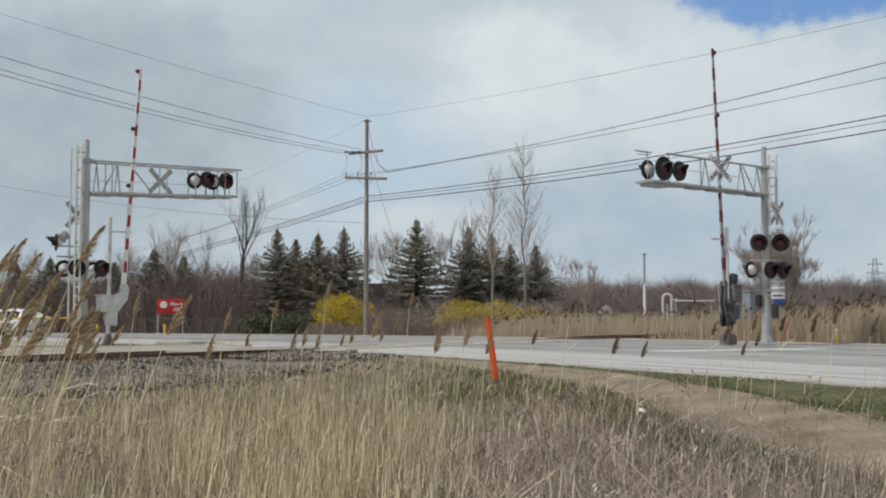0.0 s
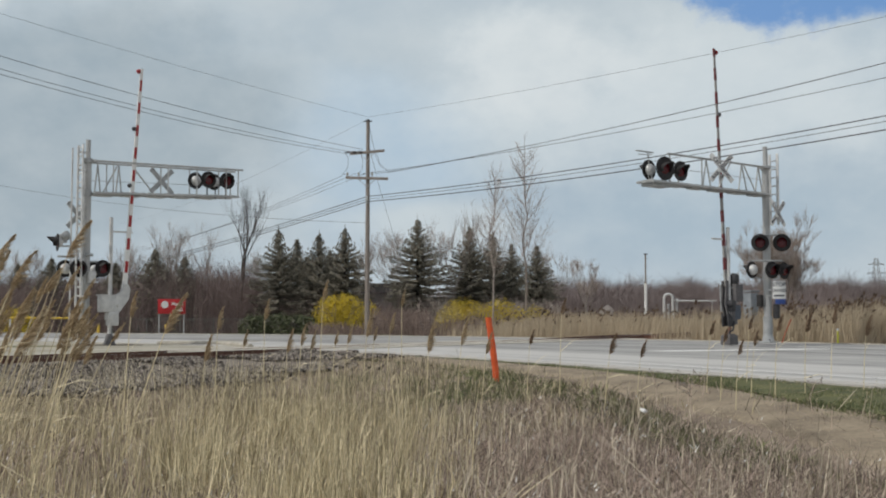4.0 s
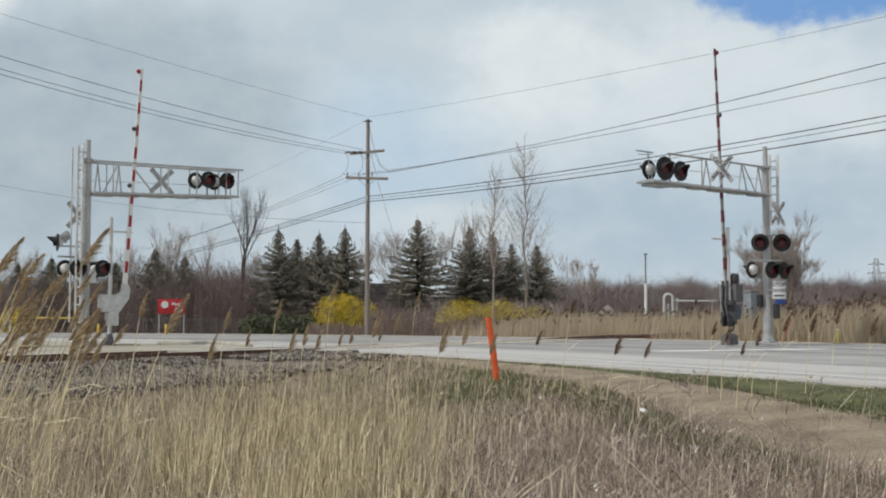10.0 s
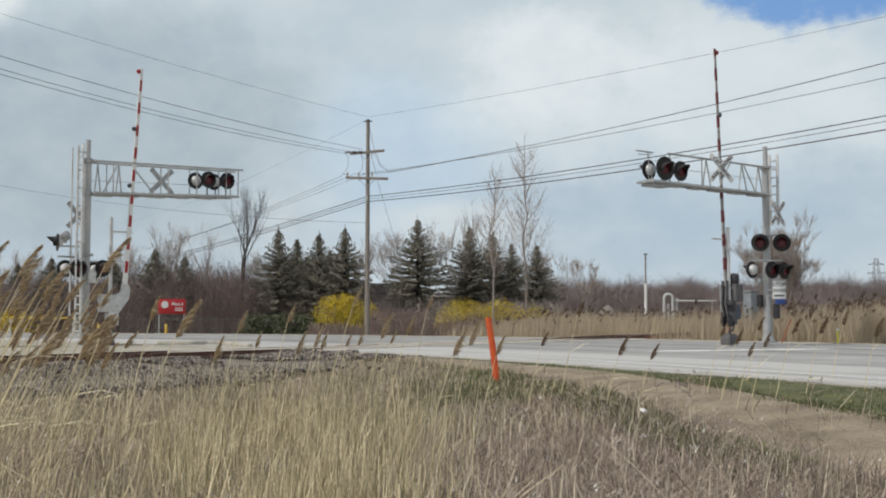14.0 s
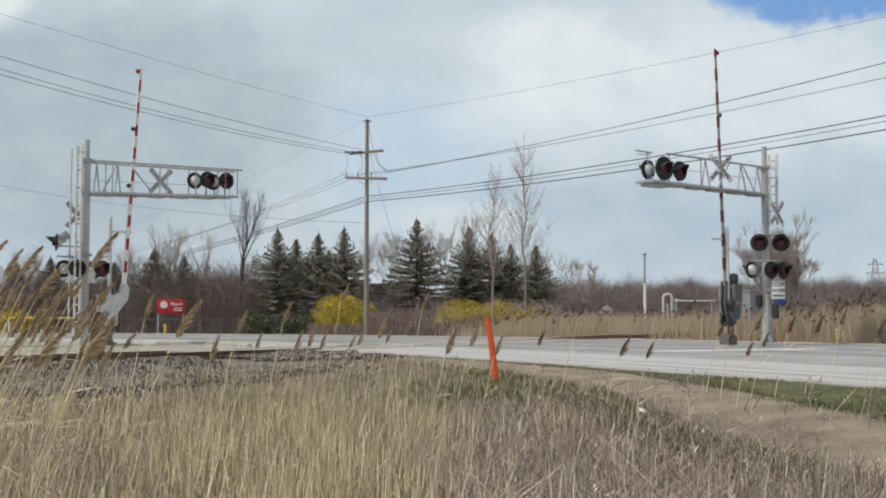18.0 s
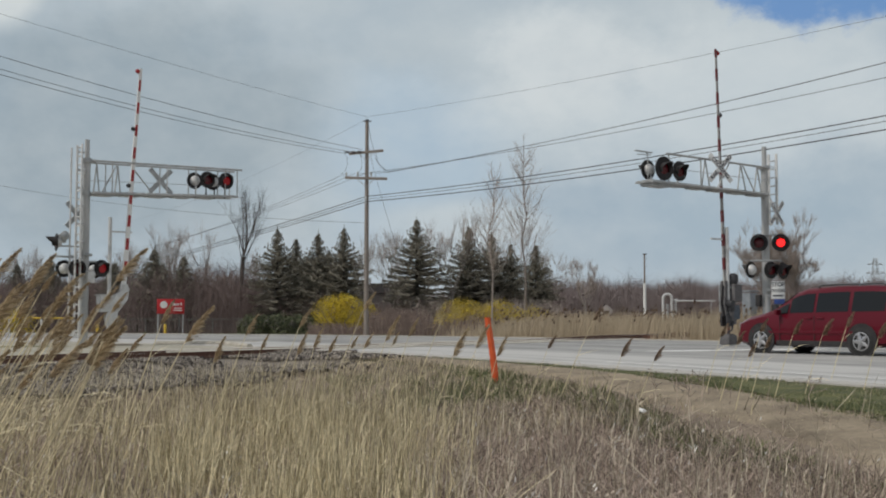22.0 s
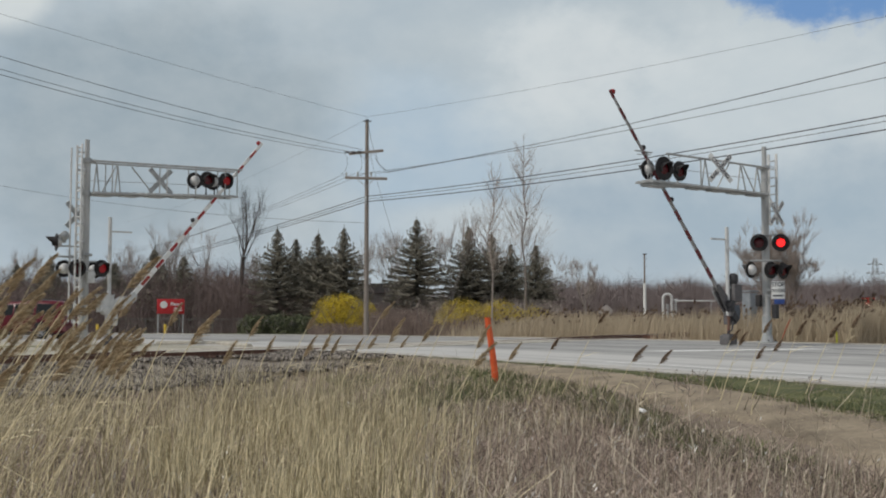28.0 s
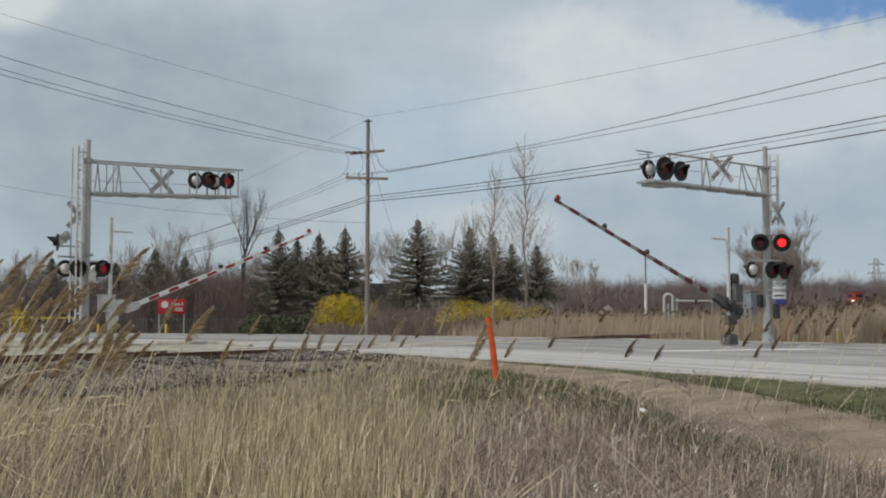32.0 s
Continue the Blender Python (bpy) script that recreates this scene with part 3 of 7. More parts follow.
# ---- sky backdrop ----
def sky_backdrop():
    R = 3400
    m = M()
    me = bpy.data.meshes.new("sky_clouds")
    v, f, uvs = [], [], []
    na, ne = 48, 20
    for j in range(ne + 1):
        el = -1.5 + 27 * j / ne
        for i in range(na + 1):
            az = -38 + 76 * i / na
            a, e = radians(az), radians(el)
            v.append((R * sin(a) * cos(e), R * cos(a) * cos(e), R * sin(e)))
            uvs.append((az, el))
    w = na + 1
    for j in range(ne):
        for i in range(na):
            k = j * w + i
            f.append((k, k + w, k + w + 1, k + 1))
    me.from_pydata(v, [], f)
    lay = me.uv_layers.new(name="sky")
    for lp in me.loops:
        lay.data[lp.index].uv = uvs[lp.vertex_index]
    me.shade_smooth()
    mat = bpy.data.materials.new("cloud_sky")
    mat.use_nodes = True
    n, l = mat.node_tree.nodes, mat.node_tree.links
    n.clear()
    out = n.new("ShaderNodeOutputMaterial")
    em = n.new("ShaderNodeEmission")
    uv = n.new("ShaderNodeUVMap")
    uv.uv_map = "sky"

    def math_node(op, a, b=None, c=None):
        q = n.new("ShaderNodeMath")
        q.operation = op
        for i, x in enumerate((a, b, c)):
            if x is None:
                continue
            if isinstance(x, (int, float)):
                q.inputs[i].default_value = x
            else:
                l.new(x, q.inputs[i])
        return q.outputs[0]

    def fbm(scale, stretch, detail, rough=0.55, seed=0.0):
        mp = n.new("ShaderNodeMapping")
        mp.inputs["Scale"].default_value = (scale, scale * stretch, 1)
        mp.inputs["Location"].default_value = (seed, seed * 0.7, seed)
        l.new(uv.outputs[0], mp.inputs["Vector"])
        t = n.new("ShaderNodeTexNoise")
        t.inputs["Scale"].default_value = 1
        t.inputs["Detail"].default_value = detail
        t.inputs["Roughness"].default_value = rough
        l.new(mp.outputs[0], t.inputs["Vector"])
        return t.outputs["Fac"]

    warp = fbm(0.16, 1.3, 7, 0.6, 3.1)
    soft = fbm(0.05, 1.8, 4, 0.5, 11.7)
    puff = fbm(0.42, 1.4, 7, 0.58, 5.3)

    def blob(az, el, ra, re, push, rim=1.25, core=0.55):
        """A soft mound of cloud: 1 inside, falling to 0 outside, with a ragged edge."""
        sep = n.new("ShaderNodeSeparateXYZ")
        l.new(uv.outputs[0], sep.inputs[0])
        dx = math_node("DIVIDE", math_node("SUBTRACT", sep.outputs[0], az), ra)
        dy = math_node("DIVIDE", math_node("SUBTRACT", sep.outputs[1], el), re)
        d = math_node("SQRT", math_node("ADD", math_node("MULTIPLY", dx, dx), math_node("MULTIPLY", dy, dy)))
        d = math_node("ADD", d, math_node("MULTIPLY", math_node("SUBTRACT", warp, 0.5), -push))
        r = n.new("ShaderNodeMapRange")
        r.interpolation_type = "SMOOTHSTEP"
        r.inputs["From Min"].default_value, r.inputs["From Max"].default_value = rim, core
        l.new(d, r.inputs["Value"])
        return r.outputs[0]

    def mix(fac, a, b):
        q = n.new("ShaderNodeMixRGB")
        l.new(fac, q.inputs[0])
        for i, x in ((1, a), (2, b)):
            if isinstance(x, tuple):
                q.inputs[i].default_value = (*x, 1)
            else:
                l.new(x, q.inputs[i])
        return q.outputs[0]

    veil = n.new("ShaderNodeMapRange")
    veil.inputs["From Min"].default_value, veil.inputs["From Max"].default_value = 0.36, 0.66
    l.new(soft, veil.inputs["Value"])
    col = mix(veil.outputs[0], (0.44, 0.545, 0.635), (0.6, 0.675, 0.715))
    # bluish gap right of the middle, low
    col = mix(math_node("MULTIPLY", blob(-3.5, 8.5, 5.5, 4.5, 1.2), 0.7), col, (0.49, 0.63, 0.76))
    # grey underside low on the right and high on the left
    col = mix(math_node("MULTIPLY", blob(14, 5.0, 9.0, 2.6, 1.2), 0.6), col, (0.45, 0.56, 0.645))
    col = mix(math_node("MULTIPLY", blob(-17, 9.0, 9.5, 6.5, 1.3), 0.75), col, (0.37, 0.45, 0.505))
    # long white bank from the middle up to the right
    col = mix(math_node("MULTIPLY", blob(11.5, 11.3, 14.0, 4.8, 2.0, 1.35, 0.35), 0.8), col, (0.72, 0.79, 0.82))
    col = mix(math_node("MULTIPLY", blob(6.0, 12.6, 5.5, 2.4, 2.6, 1.3, 0.4), 0.4), col, (0.85, 0.89, 0.895))
    col = mix(math_node("MULTIPLY", blob(-1.0, 5.0, 4.5, 1.3, 1.2), 0.6), col, (0.69, 0.755, 0.775))
    # bright cloud that drifts in from the left
    col = mix(math_node("MULTIPLY", blob(-24.4, 15.2, 2.6, 1.6, 1.2), 0.8), col, (0.82, 0.87, 0.87))
    col = mix(math_node("MULTIPLY", math_node("SUBTRACT", puff, 0.38), 0.5), col, (0.83, 0.87, 0.875))
    shade = fbm(0.3, 1.6, 8, 0.6, 23.0)
    col = mix(math_node("MULTIPLY", math_node("SUBTRACT", shade, 0.45), 0.5), col, (0.45, 0.54, 0.61))
    # clear blue above on the right
    col = mix(math_node("MULTIPLY", blob(18.2, 17.9, 9.5, 3.9, 2.3, 1.12, 0.72), 0.92), col, (0.155, 0.33, 0.66))
    l.new(col, em.inputs[0])
    em.inputs[1].default_value = 1.0
    l.new(em.outputs[0], out.inputs[0])
    me.materials.append(mat)
    ob = new("sky_clouds", me)
    return tagged(ob, "pale grey and white drifting spring clouds with blue gaps", "sky", kind="structure")


sky = sky_backdrop()


# ---- crossing signals ----
PHASES = []   # lamp discs that light up in turn: (object, first or second half, rest pose, lit pose)


def signal_lamp(parent, p, face, d=0.6, phase=None, strong=True, hood=True, tip=0.0):
    """A flashing light: black background disc, housing, hood, lens. face: degrees the light looks to in its parent's plan."""
    m = M().lathe((0, 0, 0), (1, 0, 0), [(-0.012, d / 2 - 0.02), (-0.012, d / 2), (0.008, d / 2), (0.008, d / 2 - 0.015)], 28)
    lamp = part("signal_lamp", m, BLACK, parent, "round black backboard of a red flashing light")
    lamp.matrix_basis = pose(p[0], p[1], p[2], 0, tip, face)
    part("housing", M().lathe((-0.01, 0, 0), (-1, 0, 0), [(0, 0.185), (0.06, 0.185), (0.13, 0.15), (0.17, 0.08), (0.18, 0.02)], 20), SILVER, lamp, "silver domed lamp housing")
    part("lens", M().lathe((0.009, 0, 0), (1, 0, 0), [(0, 0.178), (0.012, 0.172), (0.028, 0.1), (0.033, 0.02)], 20), LENS, lamp, "dark red glass lens")
    if hood:
        h = M()
        n = 14
        for k in range(n + 1):
            a = radians(-35 + 250 * k / n)
            ln = 0.10 + 0.24 * max(0, sin(a))
            for x, r in ((0.008, 0.198), (0.01 + ln, 0.192), (0.01 + ln, 0.182), (0.008, 0.188)):
                h.v.append((x, r * cos(a), r * sin(a)))
        for k in range(n):
            for i in range(4):
                j = (i + 1) % 4
                h.f.append((k * 4 + i, k * 4 + j, k * 4 + 4 + j, k * 4 + 4 + i))
        h.f += [(0, 1, 2, 3), (n * 4 + 3, n * 4 + 2, n * 4 + 1, n * 4)]
        part("hood", h, BLACK, lamp)
    if phase is not None:
        g = M().lathe((0, 0, 0), (1, 0, 0), [(0, 0.15), (0.012, 0.145), (0.022, 0.07), (0.024, 0.01)], 20)
        lit = part("lamp_light", g, LIT if strong else LIT_SIDE, lamp, "red light of the lamp")
        PHASES.append((lit, phase, pose(-0.03, 0, 0), pose(0.024, 0, 0)))
    return lamp


def letters(parent, word, size, mat, m):
    """A word in the built-in font as a flat mesh on its sign."""
    cu = bpy.data.curves.new("lettering", "FONT")
    cu.body = word
    cu.size = size
    cu.align_x, cu.align_y = "CENTER", "CENTER"
    cu.offset = 0.006 * size / 0.17
    tmp = bpy.data.objects.new("lettering", cu)
    me = bpy.data.meshes.new_from_object(tmp)
    bpy.data.objects.remove(tmp)
    me.materials.clear()
    me.materials.append(mat)
    t = new("lettering", me)
    t.parent = parent
    t.matrix_basis = m
    return t


def crossbuck(parent, p, face, size=1.22, back=None):
    """Two white blades crossed, with the lettering on the face."""
    for k, turn in ((0, 45), (1, -45)):
        m = M().box((0, 0, 0), (0.012, size, 0.18), 0.004)
        b = part("crossbuck_blade", m, WHITE, parent, "white reflective crossing blade")
        b.matrix_basis = pose(p[0], p[1], p[2], 0, 0, face) @ pose(0.014 * k, 0, 0, turn, 0, 0)
        part("blade_back", M().box((-0.011, 0, 0), (0.006, size * 0.99, 0.174)), back or GALV, b, "bare grey aluminium back", smooth=False)
        for i, word in enumerate(("RAIL", "ROAD") if k == 0 else ("CROSSING",)):
            off = 0 if k else (-0.34 if i == 0 else 0.34)
            letters(b, word, 0.19, INK, pose(0.010, off, 0, 90, 0, 90))


def ladder(parent, p, z0, z1, w=0.4, step=0.3):
    m = M()
    for s in (-w / 2, w / 2):
        m.box((p[0], p[1] + s, (z0 + z1) / 2), (0.05, 0.09, z1 - z0), 0.006)
    z = z0 + 0.2
    while z < z1 - 0.1:
        m.cyl((p[0], p[1] - w / 2, z), (p[0], p[1] + w / 2, z), 0.026, n=6)
        z += step
    return part("ladder", m, SILVER, parent, "narrow silver maintenance ladder")


def cantilever(x, y, z, rz, length, low, up, rise, top, posts, braces, rail_end, platform=0.0, flare=0.18, lean=0.0):
    """A mast with a walkway arm out over the lanes; local x runs along the arm.
    posts: where uprights stand; braces: foot and head of each slanting bar, along the arm."""
    g = thing("signal_cantilever", x, y, z, "silver steel cantilever mast with walkway arm and red flashing lights", "signal mast", rz, "crossing signals")
    part("mast", M().cyl((0, 0, 0.1), (lean, 0, top - 0.75), 0.14, 0.125, 20).cyl((lean, 0, top - 0.75), (lean, 0, top), 0.085, 0.085, 14)
         .cyl((lean, 0, top - 0.8), (lean, 0, top - 0.74), 0.19, 0.19, 16), ALU, g, "dull aluminium tube mast")
    part("base_plate", M().box((0, 0, 0.05), (0.5, 0.5, 0.05), 0.01).cyl((0, 0, 0.07), (0, 0, 0.28), flare + 0.03, flare, 16), GALV, g)
    for zz in (low, up + 0.02):
        part("mast_clamp", M().cyl((0, 0, zz - 0.08), (0, 0, zz + 0.08), 0.16, n=16).box((0.2, 0, zz), (0.16, 0.3, 0.1), 0.01), GALV, g)
    for a in (-0.2, 0.2):
        for b in (-0.2, 0.2):
            part("anchor_bolt", M().cyl((a, b, 0.05), (a, b, 0.14), 0.02, n=6), DARK, g)
    slope = rise / length
    half = 0.2 if platform else 0.3
    near = half if platform else 0.3
    for s in (-half, half):
        part("chord", M().tube([(0.1, s, low), (length, s, low + rise)], 0.042, 8), ALU, g, "lower chord of the arm")
    deck = M()
    n = int(length / 0.28)
    for k in range(n):
        a = 0.2 + (length - 0.25) * k / n
        deck.box((a + 0.11, 0, low + slope * a + 0.055), (0.2, half * 1.9, 0.025))
    part("grating", deck, GALV, g, "walkway grating bars", smooth=False)
    for k in range(5):
        a = length * (0.1 + 0.17 * k)
        part("deck_bracket", M().box((a, 0, low + slope * a - 0.055), (0.62, half * 1.5, 0.05), 0.01), GALV, g)
    if platform:
        pl = M().box((length - platform / 2, 0, low + rise - 0.01), (platform, 0.72, 0.07), 0.01)
        part("platform", pl.box((length - platform / 2, 0, low + rise - 0.09), (platform * 0.8, 0.5, 0.1), 0.02), GALV, g, "wider platform under the lamps at the arm's end")
    for s in ((near,) if platform else (-near, near)):
        part("handrail", M().tube([(0.1, s, up), (rail_end, s, up + rise * 0.6)], 0.036, 8), ALU, g, "upper rail of the arm")
        for a in posts if s > 0 or not platform else ():
            part("baluster", M().cyl((a, s, low + slope * a), (a, s, up + rise * 0.6 * a / length), 0.024, n=8), ALU, g)
    for a, b in braces:
        part("brace", M().cyl((a, near, low + 0.06), (b, near, up - 0.02), 0.026, n=6), ALU, g)
    part("cable", M().cyl((0.15, near - 0.02, low + 0.5), (length, near - 0.02, low + 0.5 + rise * 0.8), 0.011, n=5), GALV, g)
    return g


RZL = 39.2
gl_ = cantilever(-12.33, 39.0, -0.21, RZL, 5.75, 5.45, 6.58, 0.25, 7.33, (0.8, 2.86, 4.0, 5.2, 5.7),
                 ((0.36, 0.47), (0.58, 0.47), (0.65, 1.2), (1.14, 1.25), (1.36, 1.25), (2.72, 1.77)), 5.9)
ladder(gl_, (-0.36, -0.25), 0.5, 7.1, 0.42)
for k in range(9):
    part("ladder_hoop", M().box((-0.27, -0.12, 1.9 + 0.62 * k), (0.3, 0.05, 0.07), 0.01), SILVER, gl_, "short standoff between mast and ladder")
part("ladder_cage", M().tube([(-0.55, -0.5, 1.0), (-0.55, -0.5, 7.0)], 0.032, 6).tube([(-0.55, 0.0, 1.0), (-0.55, 0.0, 7.0)], 0.032, 6), SILVER, gl_)
for (a, fc, ph, off) in ((4.22, 90, None, 0.25), (4.48, -90, 0, -0.28), (5.0, 90, None, 0.3), (5.25, -90, 1, -0.28)):
    signal_lamp(gl_, (a, off, 6.17 + 0.02 * a), fc, 0.62, ph, False)
    part("lamp_bracket", M().cyl((a, off * 0.6, 5.6), (a, off * 0.6, 6.0), 0.025, n=8), DARK, gl_)
crossbuck(gl_, (2.95, 0.42, 6.15), 90)
# lights and crossbuck on the mast itself
for (p, fc, ph) in (((-0.62, 0.30, 2.84), 90, None), ((-0.4, -0.34, 2.84), -96, 0), ((0.5, -0.25, 2.86), -80, 1), ((0.42, 0.3, 2.82), 90, None)):
    signal_lamp(gl_, p, fc, 0.6, ph, False)
signal_lamp(gl_, (-1.0, 0.05, 3.72), 170, 0.6, None)
part("bell", M().lathe((-0.78, 0.0, 3.95), (0.3, -1, 0), [(0, 0.05), (0.03, 0.15), (0.1, 0.17), (0.16, 0.1), (0.2, 0.03)], 16).box((-0.8, 0.1, 3.86), (0.26, 0.2, 0.3), 0.03), GALV, gl_, "grey crossing bell and its box")
part("lamp_crossarm", M().cyl((-1.0, 0.02, 3.6), (0, 0.02, 3.6), 0.03, n=8).cyl((-1.0, 0, 3.24), (-0.4, 0, 3.24), 0.035, n=8).cyl((-0.45, 0, 3.1), (0.55, 0, 3.1), 0.03, n=8)
     .cyl((-0.15, -0.2, 3.32), (0.15, -0.2, 3.32), 0.05, n=8), GALV, gl_)
crossbuck(gl_, (-0.14, 0.42, 4.72), 102, 1.2)
part("junction_box", M().box((0.1, -0.25, 2.55), (0.26, 0.16, 0.4), 0.02), SILVER, gl_)

RZR = 219.2
gr_ = cantilever(11.48, 40.0, 0.05, RZR, 6.5, 5.24, 6.2, 0.0, 6.98, (3.85, 5.5),
                 ((3.8, 3.62), (3.4, 3.62), (2.95, 2.3), (1.85, 1.67), (1.4, 1.67), (0.9, 1.57), (0.9, 0.72), (0.5, 0.72)), 5.6, 1.15)
ladder(gr_, (-0.42, 0.05), 4.2, 6.75, 0.32)
for z in (5.0, 6.3):
    part("ladder_hoop", M().tube([(-0.15, 0.0, z), (-0.6, 0.0, z)], 0.02, 6), SILVER, gr_)
for (a, fc, off, dd) in ((6.0, -90, -0.25, 0.66), (5.85, 84, 0.3, 0.78), (4.95, 86, 0.2, 0.66)):
    signal_lamp(gr_, (a, off, 5.68), fc, dd, None)
    part("lamp_post", M().cyl((a, off * 0.5, 5.3), (a, off * 0.5, 5.5), 0.03, n=8), GALV, gr_)
part("tip_antenna", M().cyl((6.3, 0.0, 5.3), (6.3, 0, 6.2), 0.014, n=6).cyl((6.35, 0.0, 6.05), (6.35, 0, 6.2), 0.012, n=6)
     .box((6.5, 0.0, 6.2), (0.8, 0.1, 0.03), 0.008).cyl((6.85, 0.05, 6.08), (6.2, 0.05, 6.12), 0.014, n=6), GALV, gr_, "small bracket frame at the arm's tip")
crossbuck(gr_, (3.2, 0.5, 5.9), 74, 1.25)
crossbuck(gr_, (-0.15, 0.38, 4.58), 92, 1.2)
toward = math.degrees(atan2(-40.0, -11.48)) - RZR     # straight at the walker's place
signal_lamp(gr_, (0.388, 0.0, 3.54), toward, 0.62, 0, True)
signal_lamp(gr_, (-0.212, 0.483, 3.54), toward, 0.62, 1, True)
for (p, fc) in (((0.63, -0.19, 2.58), -90), ((0.16, 0.32, 2.57), 74), ((-0.24, 0.535, 2.55), 88)):
    signal_lamp(gr_, p, fc, 0.6, None)
part("lamp_crossarm", M().cyl((-0.25, 0.4, 3.82), (0.4, -0.1, 3.82), 0.03, n=8).cyl((-0.3, 0.45, 2.9), (0.65, -0.2, 2.9), 0.03, n=8), GALV, gr_)
part("bell_box", M().box((0.28, -0.12, 1.5), (0.16, 0.2, 0.42), 0.03), BLACK, gr_, "black bell box")
part("cable_box", M().box((-0.2, 0.22, 1.12), (0.2, 0.18, 0.5), 0.03), DARK, gr_)
part("sleeve", M().cyl((0, 0, 0.2), (0, 0, 0.95), 0.165, 0.165, 18), GALV, gr_, "grey lower sleeve of the mast")


def stop_sign():
    s = thing("stop_on_red_sign", 11.79, 39.66, 1.62, "white sign with black lettering over a blue panel on the mast", "sign", -4)
    part("sign_panel", M().box((0, 0, 0.3), (0.46, 0.02, 0.62), 0.006), WHITE, s)
    part("blue_panel", M().box((0.04, -0.002, -0.11), (0.36, 0.02, 0.18), 0.006), BLUE, s, "blue lower panel")
    for word, z, size in (("STOP", 0.49, 0.2), ("ON RED", 0.28, 0.14)):
        letters(s, word, size, INK, pose(0, -0.013, z, 90, 0, 0))
    part("lettering_bar", M().box((0, -0.012, 0.1), (0.36, 0.004, 0.06)), INK, s, smooth=False)
    part("bracket", M().box((-0.2, 0.09, 0.3), (0.3, 0.16, 0.05), 0.01).box((-0.2, 0.09, 0.1), (0.3, 0.16, 0.05), 0.01), GALV, s)


stop_sign()


# ---- gates ----
def gate(x, y, z, rz, pivot, arm_len, post_top, dark, rest):
    """A crossing gate; local x runs out over the lanes. Returns the gate and its moving arm."""
    g = thing("crossing_gate", x, y, z, "crossing gate with red and white striped arm on steel post", "crossing gate", rz, "crossing gates")
    if dark:
        part("base", M().box((0, 0, 0.17), (0.46, 0.4, 0.32), 0.03).box((0, 0, 0.35), (0.3, 0.3, 0.06), 0.02), GREYPLASTIC, g, "cast grey base block")
    else:
        part("base", M().box((0, 0, 0.05), (0.36, 0.36, 0.08), 0.02).lathe((0, 0, 0.08), (0, 0, 1), [(0, 0.2), (0.06, 0.19), (0.16, 0.15), (0.3, 0.12), (0.36, 0.085)], 16), GREYPLASTIC, g, "cast grey base")
    if dark:
        part("stub", M().tube([(0.0, 0, 0.3), (-0.04, 0, 0.7), (-0.02, 0, 1.1)], [0.055, 0.05, 0.06], 10), RAIL, g, "rusty lower tube of the post")
    part("post", M().cyl((0, 0, 1.0 if dark else 0.3), (0, 0, post_top), 0.07, 0.065, 16).cyl((0, 0, post_top), (0, 0, post_top + 0.02), 0.075, 0.07, 16), SILVER, g, "silver round post")
    part("arm_rest", M().box((0.36 if not dark else 0.34, -0.05, post_top - (0.48 if not dark else 0.4)), (0.85 if not dark else 0.95, 0.05, 0.06), 0.008), SILVER, g, "short bracket that steadies the raised arm")
    px, py, pz = pivot
    if dark:
        part("motor_case", M().box((-0.3, 0.06, 1.76), (0.42, 0.36, 0.56), 0.05).box((-0.3, 0.06, 2.05), (0.46, 0.4, 0.04), 0.012)
             .cyl((-0.3, -0.15, 1.8), (-0.3, -0.11, 1.8), 0.12, n=16), GREYPLASTIC, g, "grey gate motor case")
        part("motor_cap", M().lathe((-0.24, 0.06, 2.06), (0, 0, 1), [(0, 0.13), (0.1, 0.15), (0.2, 0.17), (0.32, 0.15), (0.38, 0.08)], 14), DARK, g, "dark domed cap over the motor")
        part("motor_bracket", M().box((-0.2, 0.0, 1.45), (0.5, 0.1, 0.06), 0.01).box((-0.2, 0.06, 1.95), (0.4, 0.06, 0.05), 0.01), GALV, g)
        part("terminal_box", M().box((-0.5, -0.12, 1.12), (0.34, 0.26, 0.5), 0.03), noisy("blue_grey_box", (0.07, 0.085, 0.11), (0.13, 0.15, 0.18), 8), g, "blue-grey terminal box")
    if dark:
        part("gear_case", M().box((px - 0.1, py + 0.1, pz - 0.12), (0.26, 0.24, 0.32), 0.06).cyl((px, py - 0.14, pz), (px, py + 0.3, pz), 0.12, n=16).cyl((px, py - 0.17, pz), (px, py - 0.13, pz), 0.05, n=8), DARK, g)
        part("gear_rib", M().box((px - 0.1, py + 0.1, pz - 0.3), (0.2, 0.2, 0.06), 0.015).box((px - 0.1, py + 0.1, pz - 0.38), (0.16, 0.16, 0.1), 0.02), GREYPLASTIC, g)
    else:
        part("mechanism", M().box((px - 0.35, py + 0.12, pz + 0.06), (0.5, 0.4, 0.58), 0.03).box((px - 0.37, py + 0.12, pz + 0.36), (0.56, 0.46, 0.04), 0.012).box((px - 0.33, py - 0.085, pz + 0.06), (0.4, 0.02, 0.46), 0.006), SILVER, g, "gate mechanism case")
    part("control_box", M().box((px - 0.36, py - 0.1, pz - 0.5), (0.36, 0.3, 0.42), 0.03) if dark else M().box((px - 0.17, py + 0.02, pz - 0.46), (0.36, 0.3, 0.48), 0.03).box((px - 0.17, py - 0.14, pz - 0.34), (0.2, 0.03, 0.05), 0.01).box((px - 0.17, py - 0.14, pz - 0.56), (0.2, 0.03, 0.05), 0.01), GREYPLASTIC if dark else SILVER, g, "lower control box")
